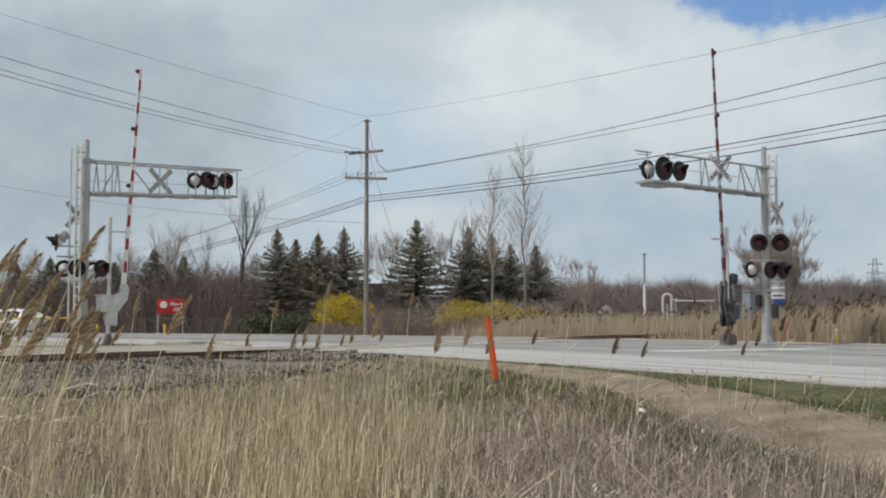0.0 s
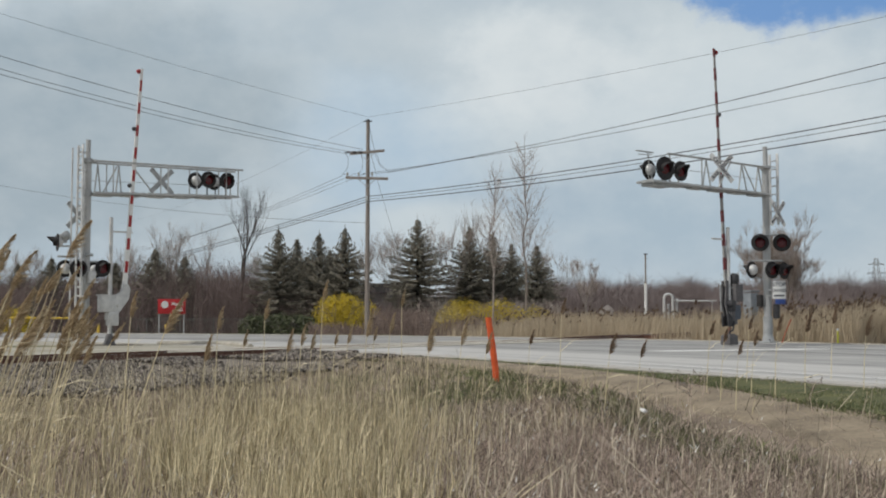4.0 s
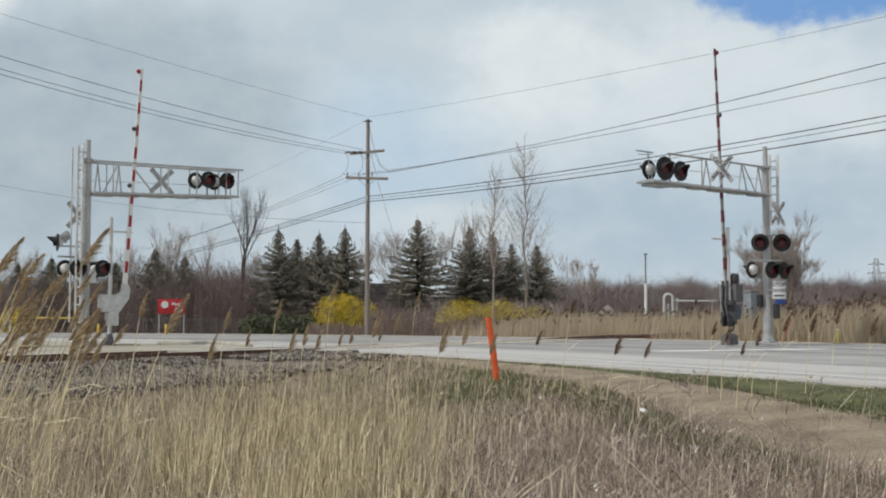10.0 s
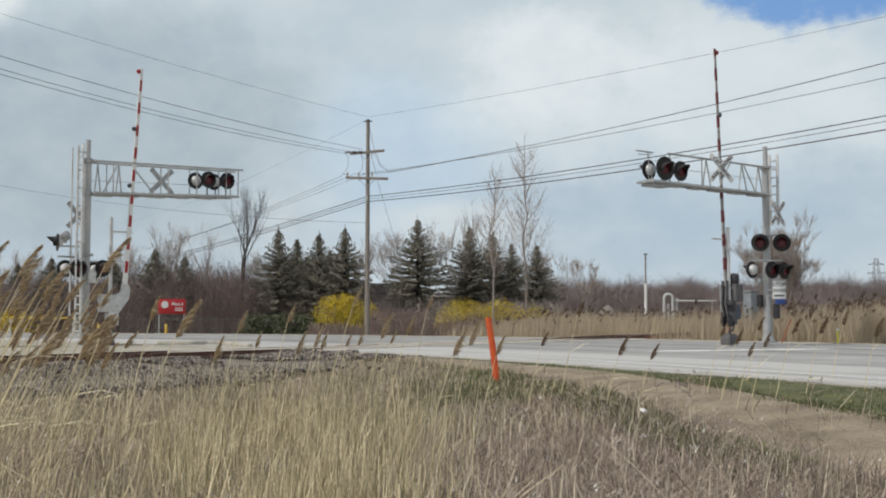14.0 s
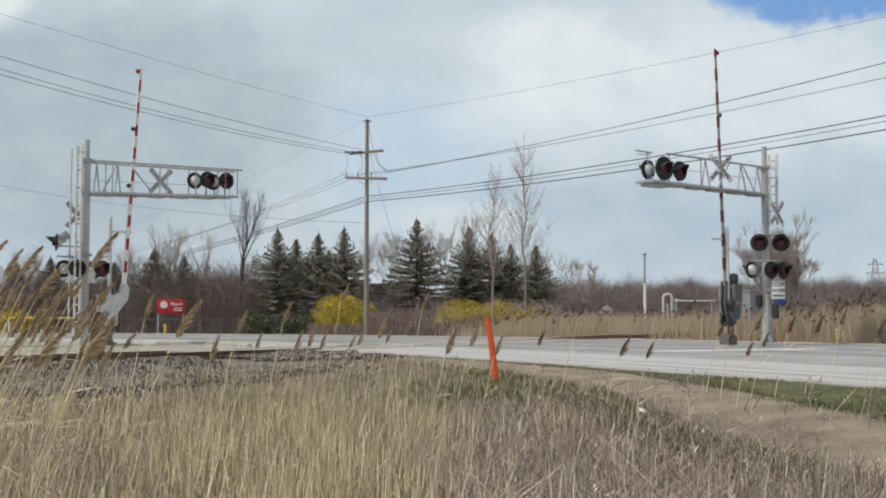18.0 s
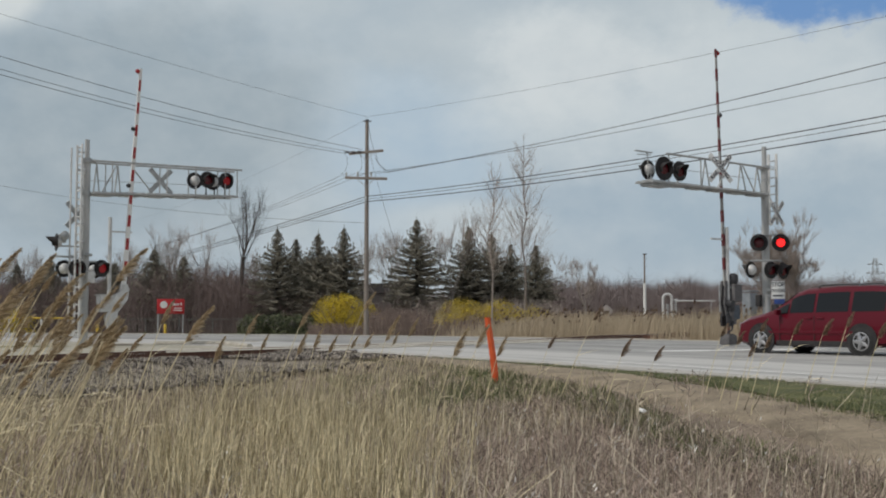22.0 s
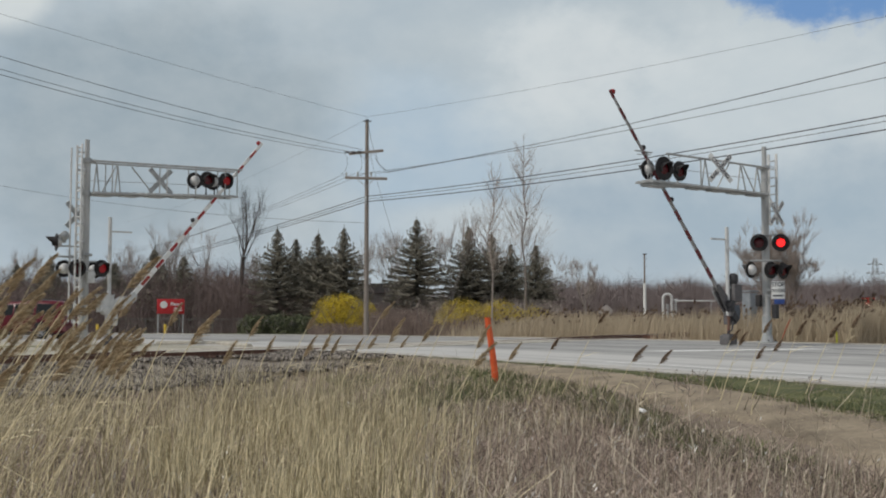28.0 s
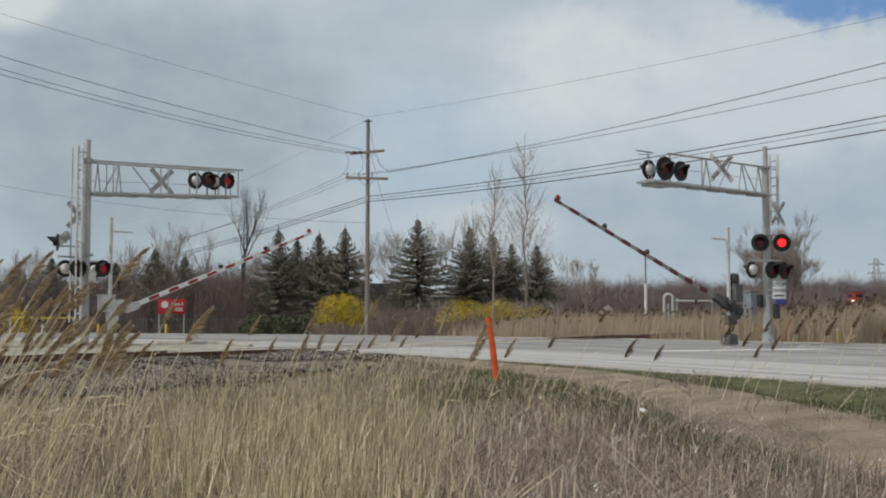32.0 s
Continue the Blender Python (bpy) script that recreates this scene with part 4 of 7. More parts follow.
    part("conduit", M().tube([(px - 0.2, 0.1, pz - 0.6), (px - 0.05, 0.14, pz - 0.9), (0.12, 0.1, 0.45), (0.1, 0.05, 0.1)], 0.035, 8), DARK, g)
    a0 = 0.62
    lift = 0.0 if dark else -0.21      # the beam is bolted below the pivot
    beam = M()
    n = 12
    for k in range(n + 1):
        xx = a0 + (arm_len - a0) * k / n
        hh = (0.068 if dark else 0.085) - 0.03 * k / n
        ww = 0.03 - 0.012 * k / n
        beam.v += [(xx, -ww, -hh), (xx, ww, -hh), (xx, ww, hh), (xx, -ww, hh)]
    for k in range(n):
        for i in range(4):
            j = (i + 1) % 4
            beam.f.append((k * 4 + j, k * 4 + i, k * 4 + 4 + i, k * 4 + 4 + j))
    beam.f += [(0, 1, 2, 3), (n * 4 + 3, n * 4 + 2, n * 4 + 1, n * 4)]
    beam.v = [(a, b, c + lift) for a, b, c in beam.v]
    arm = part("gate_arm", beam, WHITE_DARKER if dark else WHITE, g, "long white tapered arm with red bands", smooth=False)
    xx = a0 + 0.55
    while xx < arm_len - 0.05:
        b = min(xx + 0.406, arm_len + 0.004)
        band = M()
        for q in (xx, b):
            t = (q - a0) / (arm_len - a0)
            hh, ww = (0.071 if dark else 0.062) - 0.022 * t, 0.033 - 0.012 * t
            band.v += [(q, -ww, lift - hh), (q, ww, lift - hh), (q, ww, lift + hh), (q, -ww, lift + hh)]
        for i in range(4):
            j = (i + 1) % 4
            band.f.append((j, i, 4 + i, 4 + j))
        band.f += [(0, 1, 2, 3), (7, 6, 5, 4)]
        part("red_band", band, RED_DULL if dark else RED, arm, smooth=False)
        xx += 0.813
    for q in (arm_len - 0.12, arm_len * 0.74, arm_len * 0.5):
        t = (q - a0) / (arm_len - a0)
        part("arm_lamp", M().lathe((q, -0.02, 0.06 + lift), (0, 0, 1), [(0, 0.05), (0.05, 0.06), (0.12, 0.055), (0.14, 0.03)], 12)
             .lathe((q, -0.02, 0.12 + lift), (1, 0, 0), [(-0.07, 0.05), (-0.05, 0.06), (0.05, 0.06), (0.07, 0.05)], 12), DARK if q < arm_len - 1 else RED, arm, "small lamp on the arm")
    if dark:
        fin = [(-0.42, -0.10), (0.05, -0.2), (0.4, -0.13), (0.78, -0.1), (0.8, 0.1), (0.4, 0.14), (0.0, 0.2), (-0.42, 0.12)]
    else:
        fin = [(-0.26, 0.12), (-0.22, -0.06), (0.24, -0.36), (0.6, -0.39), (0.76, -0.31), (0.76, -0.12), (0.5, -0.1), (0.36, 0.08), (0.08, 0.2)]
    part("arm_bracket", M().prism(fin, -0.1, -0.06).prism(fin, 0.05, 0.09).cyl((0, -0.16, 0), (0, 0.2, 0), 0.06, n=12)
         .cyl((0.62, -0.12, lift), (0.62, 0.11, lift), 0.03, n=8), GREYPLASTIC if dark else SILVER, arm, "pivot bracket of the arm")
    for y in (-0.12, 0.12):
        part("counterweight", M().box((-0.55 if dark else -0.4, y, -0.02 if dark else 0.22), (0.44 if dark else 0.26, 0.07, 0.26 if dark else 0.3), 0.03), DARK if dark else SILVER, arm, "counterweight plate")
    if dark:
        part("bracket_bar", M().box((0.18, -0.14, 0.13), (0.9, 0.04, 0.06), 0.01).box((0.18, -0.14, -0.13), (0.9, 0.04, 0.06), 0.01).box((0.62, -0.13, 0), (0.08, 0.05, 0.3), 0.01), GALV, arm, "pale side bars of the arm's cradle")
    arm.matrix_basis = pose(px, py, pz, 0, -rest, 0)
    return g, arm


gate_l, arm_l = gate(-11.66, 39.6, -0.05, RZL, (0.16, -0.27, 1.42), 8.5, 4.5, False, 86)
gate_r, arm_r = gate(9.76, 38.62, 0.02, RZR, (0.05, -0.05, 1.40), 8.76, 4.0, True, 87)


# ---- utility pole and wires ----
def utility_pole():
    p = thing("utility_pole", -4.32, 64.5, -0.05, "weathered grey wooden utility pole with two crossarms", "utility pole", -12)
    part("shaft", M().cyl((0, 0, -0.3), (0, 0, 12.3), 0.145, 0.1, 14), WOOD, p)
    for z, w, tip, spots in ((9.0, 2.5, 3.0, (-0.47, -0.2, 0.12)), (10.5, 2.05, -3.5, ())):
        arm = part("crossarm", M().box((0, 0, 0), (w, 0.11, 0.15), 0.015), WOOD, p, "grey timber crossarm")
        arm.matrix_basis = pose(0, -0.16, z, 0, tip, 0)
        for sx in (-1, 1):
            part("arm_brace", M().cyl((sx * w * 0.2, -0.17, z - 0.06), (0, -0.15, z - 0.5), 0.02, n=6), GALV, p)
        for k in spots:
            part("insulator", M().lathe((w * k, -0.16, z + 0.07), (0, 0, 1), [(0, 0.03), (0.08, 0.03), (0.1, 0.07), (0.16, 0.06), (0.2, 0.075), (0.3, 0.04)], 10), GALV, p)
    for x in (-1.0, -0.62, -0.25):
        part("strain_insulator", M().lathe((x, -0.2, 10.52), (-1, -0.3, 0.05), [(0, 0.03), (0.05, 0.07), (0.1, 0.04), (0.15, 0.07), (0.2, 0.04), (0.3, 0.02)], 8), DARK, p)
    for loop in (((-1.25, -0.2, 10.45), (-1.12, -0.2, 10.2), (-1.1, -0.2, 9.8), (-1.25, -0.2, 9.45), (-1.5, -0.2, 9.28)), ((-0.35, -0.2, 10.4), (-0.22, -0.2, 9.9), (-0.28, -0.2, 9.5), (-0.5, -0.2, 9.32)),
                 ((0.12, -0.1, 12.1), (0.3, -0.2, 11.2), (0.55, -0.2, 10.2), (0.85, -0.2, 9.6), (1.25, -0.2, 9.4)), ((0.6, -0.2, 10.4), (0.75, -0.2, 9.8), (1.2, -0.2, 9.42))):
        part("jumper_wire", M().tube(loop, 0.011, 5), WIRE, p, "thin drooping jumper wire")
    part("top_pin", M().cyl((0, 0, 12.3), (0, 0, 12.42), 0.12, 0.1, n=10).box((0, 0, 12.32), (0.5, 0.06, 0.06), 0.01), DARK, p)
    part("cable_clamp", M().box((0, -0.14, 7.75), (0.1, 0.12, 0.45), 0.02), GALV, p)
    part("guy_cable", M().tube([(0.1, -0.1, 10.9), (0.55, 0.0, 9.0), (1.5, 0.3, 5.6), (3.2, 0.8, 0.0)], 0.009, 4), WIRE, p)


utility_pole()


def wire(a, b, sag, r, name="overhead_wire", label="thin dark overhead wire strung between poles"):
    a, b = Vector(a), Vector(b)
    pts = []
    for k in range(25):
        t = k / 24
        q = a.lerp(b, t)
        q.z -= sag * 4 * t * (1 - t)
        pts.append(q)
    solid(name, M().tube(pts, r, 5), WIRE, label, "wire", "overhead wires")


RX, RY = 35.5, 16.5        # next support to the right, beside the road
wire((-4.3, 64.4, 12.5), (RX - 1, RY, 12.2), 0.7, 0.007)
wire((-3.2, 64.2, 9.25), (RX + 1.2, RY + 0.5, 13.4), 0.95, 0.014)
wire((-3.85, 64.3, 9.2), (RX + 0.6, RY + 0.3, 13.3), 1.05, 0.011)
wire((-4.7, 64.4, 9.2), (RX - 0.3, RY, 11.6), 0.95, 0.012)
wire((-4.3, 64.3, 7.9), (RX, RY, 10.3), 0.95, 0.022, label="thick dark overhead cable strung between poles")
wire((-4.3, 64.3, 7.75), (RX, RY, 10.05), 0.95, 0.012)
wire((-4.3, 64.3, 7.6), (RX, RY, 9.6), 0.95, 0.024, label="thick dark overhead cable strung between poles")
LX, LY = -34.7, 12.7       # next support to the left, beside the track
wire((-4.3, 64.4, 12.5), (LX, LY, 14.2), 0.6, 0.0065)
wire((-5.5, 64.4, 10.38), (LX, LY, 14.42), 1.64, 0.013)
wire((-5.0, 64.4, 10.45), (LX, LY, 14.62), 1.64, 0.012)
wire((-4.6, 64.3, 10.6), (LX, LY, 14.4), 1.2, 0.013)
wire((-4.35, 64.4, 12.35), (-40, 140, 12.8), 0.8, 0.006)
for z, r in ((7.9, 0.024), (7.75, 0.016), (7.6, 0.024)):
    wire((-4.4, 64.5, z), (-52, 168, z + 0.2), 0.6, r, label="thick dark overhead cable strung between poles")
for s in (-1.2, -0.7, -0.1):
    wire((-4.3 + s, 64.5, 9.25), (-40 + 2 * s, 140, 9.6 + s), 0.8, 0.011)
wire((-4.4, 64.5, 6.4), (-40, 78, 12.2), 0.9, 0.011)


# ---- trees ----
def spruce_mesh(seed, h, r):
    """Whorls of drooping limbs with hanging sprays of needles; returns trunk and crown meshes."""
    q = random.Random(seed)
    trunk = M().tube([(0, 0, -0.2), (q.uniform(-.05, .05), 0, h * 0.5), (0, 0, h * 0.98)], [h * 0.022, h * 0.012, 0.02], 7)
    c = M()
    z = h * 0.05
    while z < h * 0.985:
        t = z / h
        n = int(10 - 4 * t)
        a0 = q.uniform(0, 6.28)
        for k in range(n):
            a = a0 + 6.283 * k / n + q.uniform(-0.3, 0.3)
            ln = min(r, 0.66 * (h - z)) * q.uniform(0.68, 1.12) + 0.04
            dx, dy = cos(a), sin(a)
            up = 0.3 - 0.6 * min(1, 1.5 * (1 - t))
            steps = max(3, int(ln / 0.18))
            zj = q.uniform(-0.5, 0.5) * h * 0.03
            for i in range(steps):
                u0 = (i + 0.2) / steps
                bx, by = dx * ln * u0, dy * ln * u0
                bz = z + zj + ln * up * u0 + 0.22 * ln * u0 * u0
                for s in (-1, 1, 0):
                    w = q.uniform(0.16, 0.36) * (1.15 - 0.5 * u0) * (0.3 + 0.7 * min(1, 1.6 * (1 - t)))
                    if s:
                        e = Vector((bx + dx * w * 0.9 - dy * w * s, by + dy * w * 0.9 + dx * w * s, bz - q.uniform(0.02, 0.2)))
                    else:
                        e = Vector((bx + dx * w * 1.2, by + dy * w * 1.2, bz + q.uniform(-0.12, 0.12)))
                    side = Vector((-dy * 0.06, dx * 0.06, q.uniform(-0.05, 0.05)))
                    p = Vector((bx, by, bz))
                    c.tri(p - side, p + side, e)
                    c.tri(p + Vector((0, 0, 0.07)), p - Vector((0, 0, 0.09)), e + Vector((0, 0, q.uniform(-0.1, 0.03))))
        z += h * 0.03 * (1.15 - 0.4 * t)
    for k in range(4):
        c.tri((-0.05, 0, h * 0.955), (0.05, 0.02, h * 0.955), (q.gauss(0, .03), 0, h * (1.0 + 0.02 * k)))
    return trunk.mesh("trunk", BARK_DARK, True), c.mesh("crown", NEEDLE)


SPRUCE = {}
for key, h, r in ((0, 9.4, 3.0), (1, 8.0, 2.45), (2, 6.0, 2.5)):
    SPRUCE[key] = spruce_mesh(20 + key, h, r)


def spruce(key, x, y, scale, turn, z=-0.3):
    s = thing("spruce_tree", x, y, z, "dark green conical spruce tree with drooping branches", "tree", turn, "spruces behind the road")
    s.scale = (scale, scale, scale)
    for name, me in zip(("trunk", "crown"), SPRUCE[key]):
        ob = new(name, me)
        ob.parent = s
    return s


def px(u, y):
    """Metres across at depth y for a bearing given in thousandths of the half width."""
    return u * y * 0.000392


# bearing, depth, size
for key, b, y, sc, turn in ((1, -372, 88, 1.02, 10), (1, -330, 92, 0.96, 80), (1, -280, 88, 0.98, 150), (1, -222, 87, 1.02, 200), (0, -58, 92, 1.0, 40),
                            (1, 60, 95, 1.12, 300), (1, 112, 97, 1.06, 20), (1, 155, 98, 0.96, 100), (1, 212, 96, 0.93, 60),
                            (2, -650, 89, 1.12, 0), (2, -583, 89, 1.02, 70), (2, -885, 89, 1.0, 160), (2, -740, 90, 0.95, 110), (1, -255, 93, 0.85, 33), (1, -305, 94, 0.8, 250),
                            (2, -960, 98, 1.0, 20), (2, -800, 105, 0.9, 220)):
    spruce(key, px(b, y), y, sc, turn)


def bare_tree_mesh(seed, h, spread, levels, r0, twigs, upright=0.75, fork=0.35):
    """A leafless tree: a leaning trunk that divides again and again into fine twigs."""
    q = random.Random(seed)
    wood, fine = M(), M()

    def grow(p, d, ln, r, lev):
        pts, rs = [p], [r]
        n = 3 if lev < levels - 1 else 2
        for k in range(n):
            d = (d + Vector((q.gauss(0, 0.10), q.gauss(0, 0.10), q.gauss(0.03, 0.05)))).normalized()
            p = p + d * (ln / n)
            pts.append(p)
            rs.append(r * (1 - 0.45 * (k + 1) / n))
        if lev < levels - 1:
            wood.tube(pts, rs, 6 if lev < 2 else 4)
            kids = q.randint(2, 3) + (1 if lev == 0 else 0)
            for k in range(kids + 1):
                at_end = k < 2
                b = pts[-1] if at_end else pts[1].lerp(pts[-1], q.random())
                a = q.uniform(0, 6.283)
                s = spread * q.uniform(0.6, 1.25)
                nd = (d + Vector((cos(a) * s, sin(a) * s, upright * 0.35))).normalized()
                grow(b, nd, ln * q.uniform(0.55, 0.82), rs[-1] * (0.85 if at_end else 0.6), lev + 1)
        else:
            for k in range(twigs):
                a = q.uniform(0, 6.283)
                e = p + (d + Vector((cos(a), sin(a), q.uniform(-0.1, 0.8))) * q.uniform(0.4, 0.9)).normalized() * ln * q.uniform(0.6, 1.3)
                b = pts[0].lerp(p, q.random())
                w = max(0.008, r * 0.55)
                sd = Vector((-sin(a), cos(a), 0.2)) * w
                fine.tri(b - sd, b + sd, e)
                e2 = b.lerp(e, 0.5) + Vector((q.gauss(0, .25), q.gauss(0, .25), q.uniform(0, .35))) * ln
                fine.tri(b.lerp(e, 0.45) - sd * 0.6, b.lerp(e, 0.45) + sd * 0.6, e2)

    grow(Vector((0, 0, -0.2)), Vector((q.gauss(0, .03), q.gauss(0, .03), 1)).normalized(), h * fork, r0, 0)
    return wood, fine


def bare_tree(x, y, seed, h, spread=0.5, levels=5, r0=0.14, twigs=5, wood_mat=BARK, twig_mat=TWIG, z=-0.3, fork=0.35, label="leafless grey deciduous tree with fine bare twigs"):
    t = thing("bare_tree", x, y, z, label, "tree", group="bare trees")
    w, f = bare_tree_mesh(seed, h, spread, levels, r0, twigs, fork=fork)
    part("trunk", w, wood_mat, t)
    part("crown", f, twig_mat, t, smooth=False)
    return t


def slender_tree(x, y, seed, h, r0, limbs, reach):
    """A tall straight leader with many short rising side limbs and sparse twigs."""
    q = random.Random(seed)
    t = thing("slender_tree", x, y, -0.3, "tall slender leafless tree with short rising limbs", "tree", group="bare trees")
    pts = [Vector((q.gauss(0, .04) * k, q.gauss(0, .04) * k, h * k / 8)) for k in range(9)]
    wood = M().tube(pts, [r0 * (1.05 - k / 8.4) for k in range(9)], 7)
    fine = M()
    for k in range(limbs):
        u = 0.34 + 0.62 * (k + q.random()) / limbs
        i = int(u * 8)
        p = pts[i].lerp(pts[min(i + 1, 8)], u * 8 - i)
        a = q.uniform(0, 6.283)
        ln = reach * (1.25 - u) * q.uniform(0.5, 1.2) + 0.25
        m1 = p + Vector((cos(a) * ln * 0.55, sin(a) * ln * 0.55, ln * q.uniform(0.5, 0.9)))
        e = m1 + Vector((cos(a) * ln * 0.25, sin(a) * ln * 0.25, ln * q.uniform(0.4, 0.8)))
        wood.tube([p, m1, e], [0.018, 0.012, 0.005], 4)
        for j in range(14):
            b = (p.lerp(m1, q.uniform(0.4, 1)) if j % 2 else m1.lerp(e, q.random()))
            d = Vector((q.gauss(0, .5), q.gauss(0, .5), q.uniform(0.2, 1.0))) * ln * 0.5
            sd = d.orthogonal().normalized() * 0.010
            fine.tri(b - sd, b + sd, b + d)
    part("trunk", wood, TWIG_PALE, t)
    part("crown", fine, TWIG_PALE, t, smooth=False)
    return t


bare_tree(px(-457, 90), 90, 4, 11.2, 0.34, 5, 0.26, 4, BARK_DARK, BARK_DARK, fork=0.36, label="dark leafless tree with a forked trunk")
bare_tree(px(-610, 98), 98, 5, 11.2, 0.36, 5, 0.13, 6, BARK, TWIG_PALE, fork=0.33)
bare_tree(px(-525, 100), 100, 6, 9.6, 0.26, 4, 0.1, 5, BARK, TWIG_PALE, fork=0.4)
bare_tree(px(24, 92), 92, 7, 9.4, 0.3, 5, 0.10, 5, BARK, TWIG_PALE, fork=0.36)
slender_tree(px(112, 82), 82, 8, 11.9, 0.075, 64, 2.1)
slender_tree(px(186, 84), 84, 9, 14.0, 0.095, 76, 2.5)
bare_tree(px(332, 130), 130, 10, 8.6, 0.45, 5, 0.14, 10, BARK, TWIG_PALE)
for dx, seed, h, spread, fork in ((0.4, 61, 10.2, 0.5, 0.27), (-0.9, 62, 9.4, 0.55, 0.25), (1.4, 63, 8.8, 0.55, 0.25), (0.0, 64, 9.6, 0.42, 0.27), (0.9, 65, 9.8, 0.42, 0.27)):
    bare_tree(px(748, 79) + dx, 79 + 0.4 * dx, seed, h, spread, 6, 0.085, 6, TWIG_PALE, TWIG_PALE, fork=fork, label="broad leafless tree with many rising stems and pale twigs")
for b, y, h, sd in ((-700, 110, 8, 13), (-90, 105, 10.5, 14), (-130, 108, 9.5, 15), (-185, 110, 9, 16), (-900, 110, 8, 17), (-420, 108, 8.5, 18), (-560, 106, 8, 19), (235, 112, 8.5, 20), (-640, 112, 8, 21), (-760, 112, 8, 22), (-830, 108, 7.5, 23), (-980, 106, 8, 24),
                    (150, 106, 10, 25), (-30, 108, 9.5, 26)):
    bare_tree(px(b, y), y, sd, h, 0.45, 5, 0.09, 5, BARK, TWIG_PALE)


def thicket(name, regions, count, mat, label, category, w=0.03, seed=1, fan=0.5):
    """A mass of thin upright stems with side shoots, over stretches (bearing0, bearing1, depth0, depth1, low, high)."""
    q = random.Random(seed)
    m = M()
    for (b0, b1, y0, y1, h0, h1, share) in regions:
        for k in range(int(count * share)):
            y = q.uniform(y0, y1)
            x = px(q.uniform(b0, b1), y)
            h = q.uniform(h0, h1) * (0.75 + 0.5 * (noise.noise((x * 0.25, y * 0.1, 3.0)) + 0.5))
            a = q.uniform(0, 6.283)
            p = Vector((x, y, -0.35))
            e = p + Vector((cos(a) * h * fan * q.random(), sin(a) * h * 0.3 * q.random(), h))
            sd = Vector((w * q.uniform(0.6, 1.3), 0, 0))
            m.tri(p - sd, p + sd, e)
            for i in range(3):
                b = p.lerp(e, q.uniform(0.25, 0.85))
                c = b + Vector((q.gauss(0, .2), q.gauss(0, .15), q.uniform(0.05, 0.3))) * h
                m.tri(b - sd * 0.7, b + sd * 0.7, c)
    return solid(name, m, mat, label, category, kind="stuff")


thicket("brush", [(-1080, -720, 86, 112, 3.0, 5.4, 0.55), (-720, -420, 86, 112, 3.0, 5.6, 0.5), (-420, -120, 86, 112, 1.8, 3.6, 0.2), (-200, 260, 88, 112, 1.5, 3.2, 0.3)], 13000, BRUSH,
        "dense brown leafless brush behind the road", "shrubs", 0.019, 31)
thicket("purple_brush", [(620, 900, 105, 140, 2.8, 5.0, 1.0)], 3600, FARWOOD, "purple-brown leafless brush behind the signal mast", "shrubs", 0.022, 35)
thicket("scrub", [(-300, -120, 70, 77, 0.5, 1.1, 0.35), (-165, -40, 66, 80, 1.0, 2.2, 0.5), (-40, 250, 72, 82, 0.7, 1.3, 0.35)], 2600, TWIG, "low brown scrub with thin bare stems by the road", "shrubs", 0.02, 32)
thicket("pale_scrub", [(-60, 260, 87, 100, 1.4, 3.0, 1.0)], 2600, TWIG_PALE, "pale leafless scrub in front of the spruces", "shrubs", 0.02, 34)
thicket("far_woods", [(210, 860, 240, 330, 7.6, 9.8, 0.75), (840, 1100, 335, 400, 10.0, 13.0, 0.32), (-1100, 230, 250, 330, 5, 9.0, 0.5)], 30000, FARWOOD, "distant line of brown leafless woods", "woods", 0.055, 33, 0.16)


def leaf_shrub(x, y, sx, sy, h, mat, n, name, label, seed, leaf=0.16):
    """A dome of many small leaf clumps on thin stems, with a broken outline."""
    q = random.Random(seed)
    t = thing(name, x, y, -0.3, label, "shrub", group=name + "s")
    st, cr = M(), M()
    for k in range(26):
        a = q.uniform(0, 6.283)
        st.tube([(q.gauss(0, sx * .15), q.gauss(0, sy * .15), 0), (cos(a) * sx * 0.45, sin(a) * sy * 0.45, h * q.uniform(0.55, 0.9))], [0.025, 0.008], 4)
    part("stem", st, BARK, t)
    for k in range(n):
        a, u = q.uniform(0, 6.283), q.random() ** 0.45
        el = q.uniform(0.02, 1.0)
        rr = sqrt(max(0, 1 - el ** 2.2)) * u
        bump = 1 + 0.28 * noise.noise((cos(a) * 1.7, sin(a) * 1.7 + seed, el * 2.5))
        p = Vector((cos(a) * rr * sx * 0.5 * bump + q.gauss(0, .05), sin(a) * rr * sy * 0.5 * bump, el * h * bump * (0.6 + 0.4 * u)))
        d = Vector((q.gauss(0, 1), q.gauss(0, 1), q.gauss(0.5, 0.8))).normalized() * leaf * q.uniform(0.6, 1.5)
        s = d.orthogonal().normalized() * leaf * 0.4
        cr.tri(p - s, p + s, p + d)
    part("foliage", cr, mat, t, smooth=False)
    return t


leaf_shrub(px(-232, 78), 78, 4.3, 2.8, 2.9, FORSYTHIA, 12000, "forsythia_bush", "rounded forsythia bush in full yellow bloom", 41, 0.075)
leaf_shrub(px(-165, 79), 79, 2.4, 2.0, 2.3, FORSYTHIA, 2500, "forsythia_bush", "small yellow forsythia bush beside the pole", 45, 0.075)
leaf_shrub(px(52, 83), 83, 5.4, 2.2, 2.6, FORSYTHIA, 6500, "forsythia_bush", "yellow blooming forsythia bush behind dry scrub", 42, 0.075)
leaf_shrub(px(128, 83), 83, 5.0, 2.2, 2.5, FORSYTHIA, 5500, "forsythia_bush", "yellow blooming forsythia bush behind dry scrub", 43, 0.075)
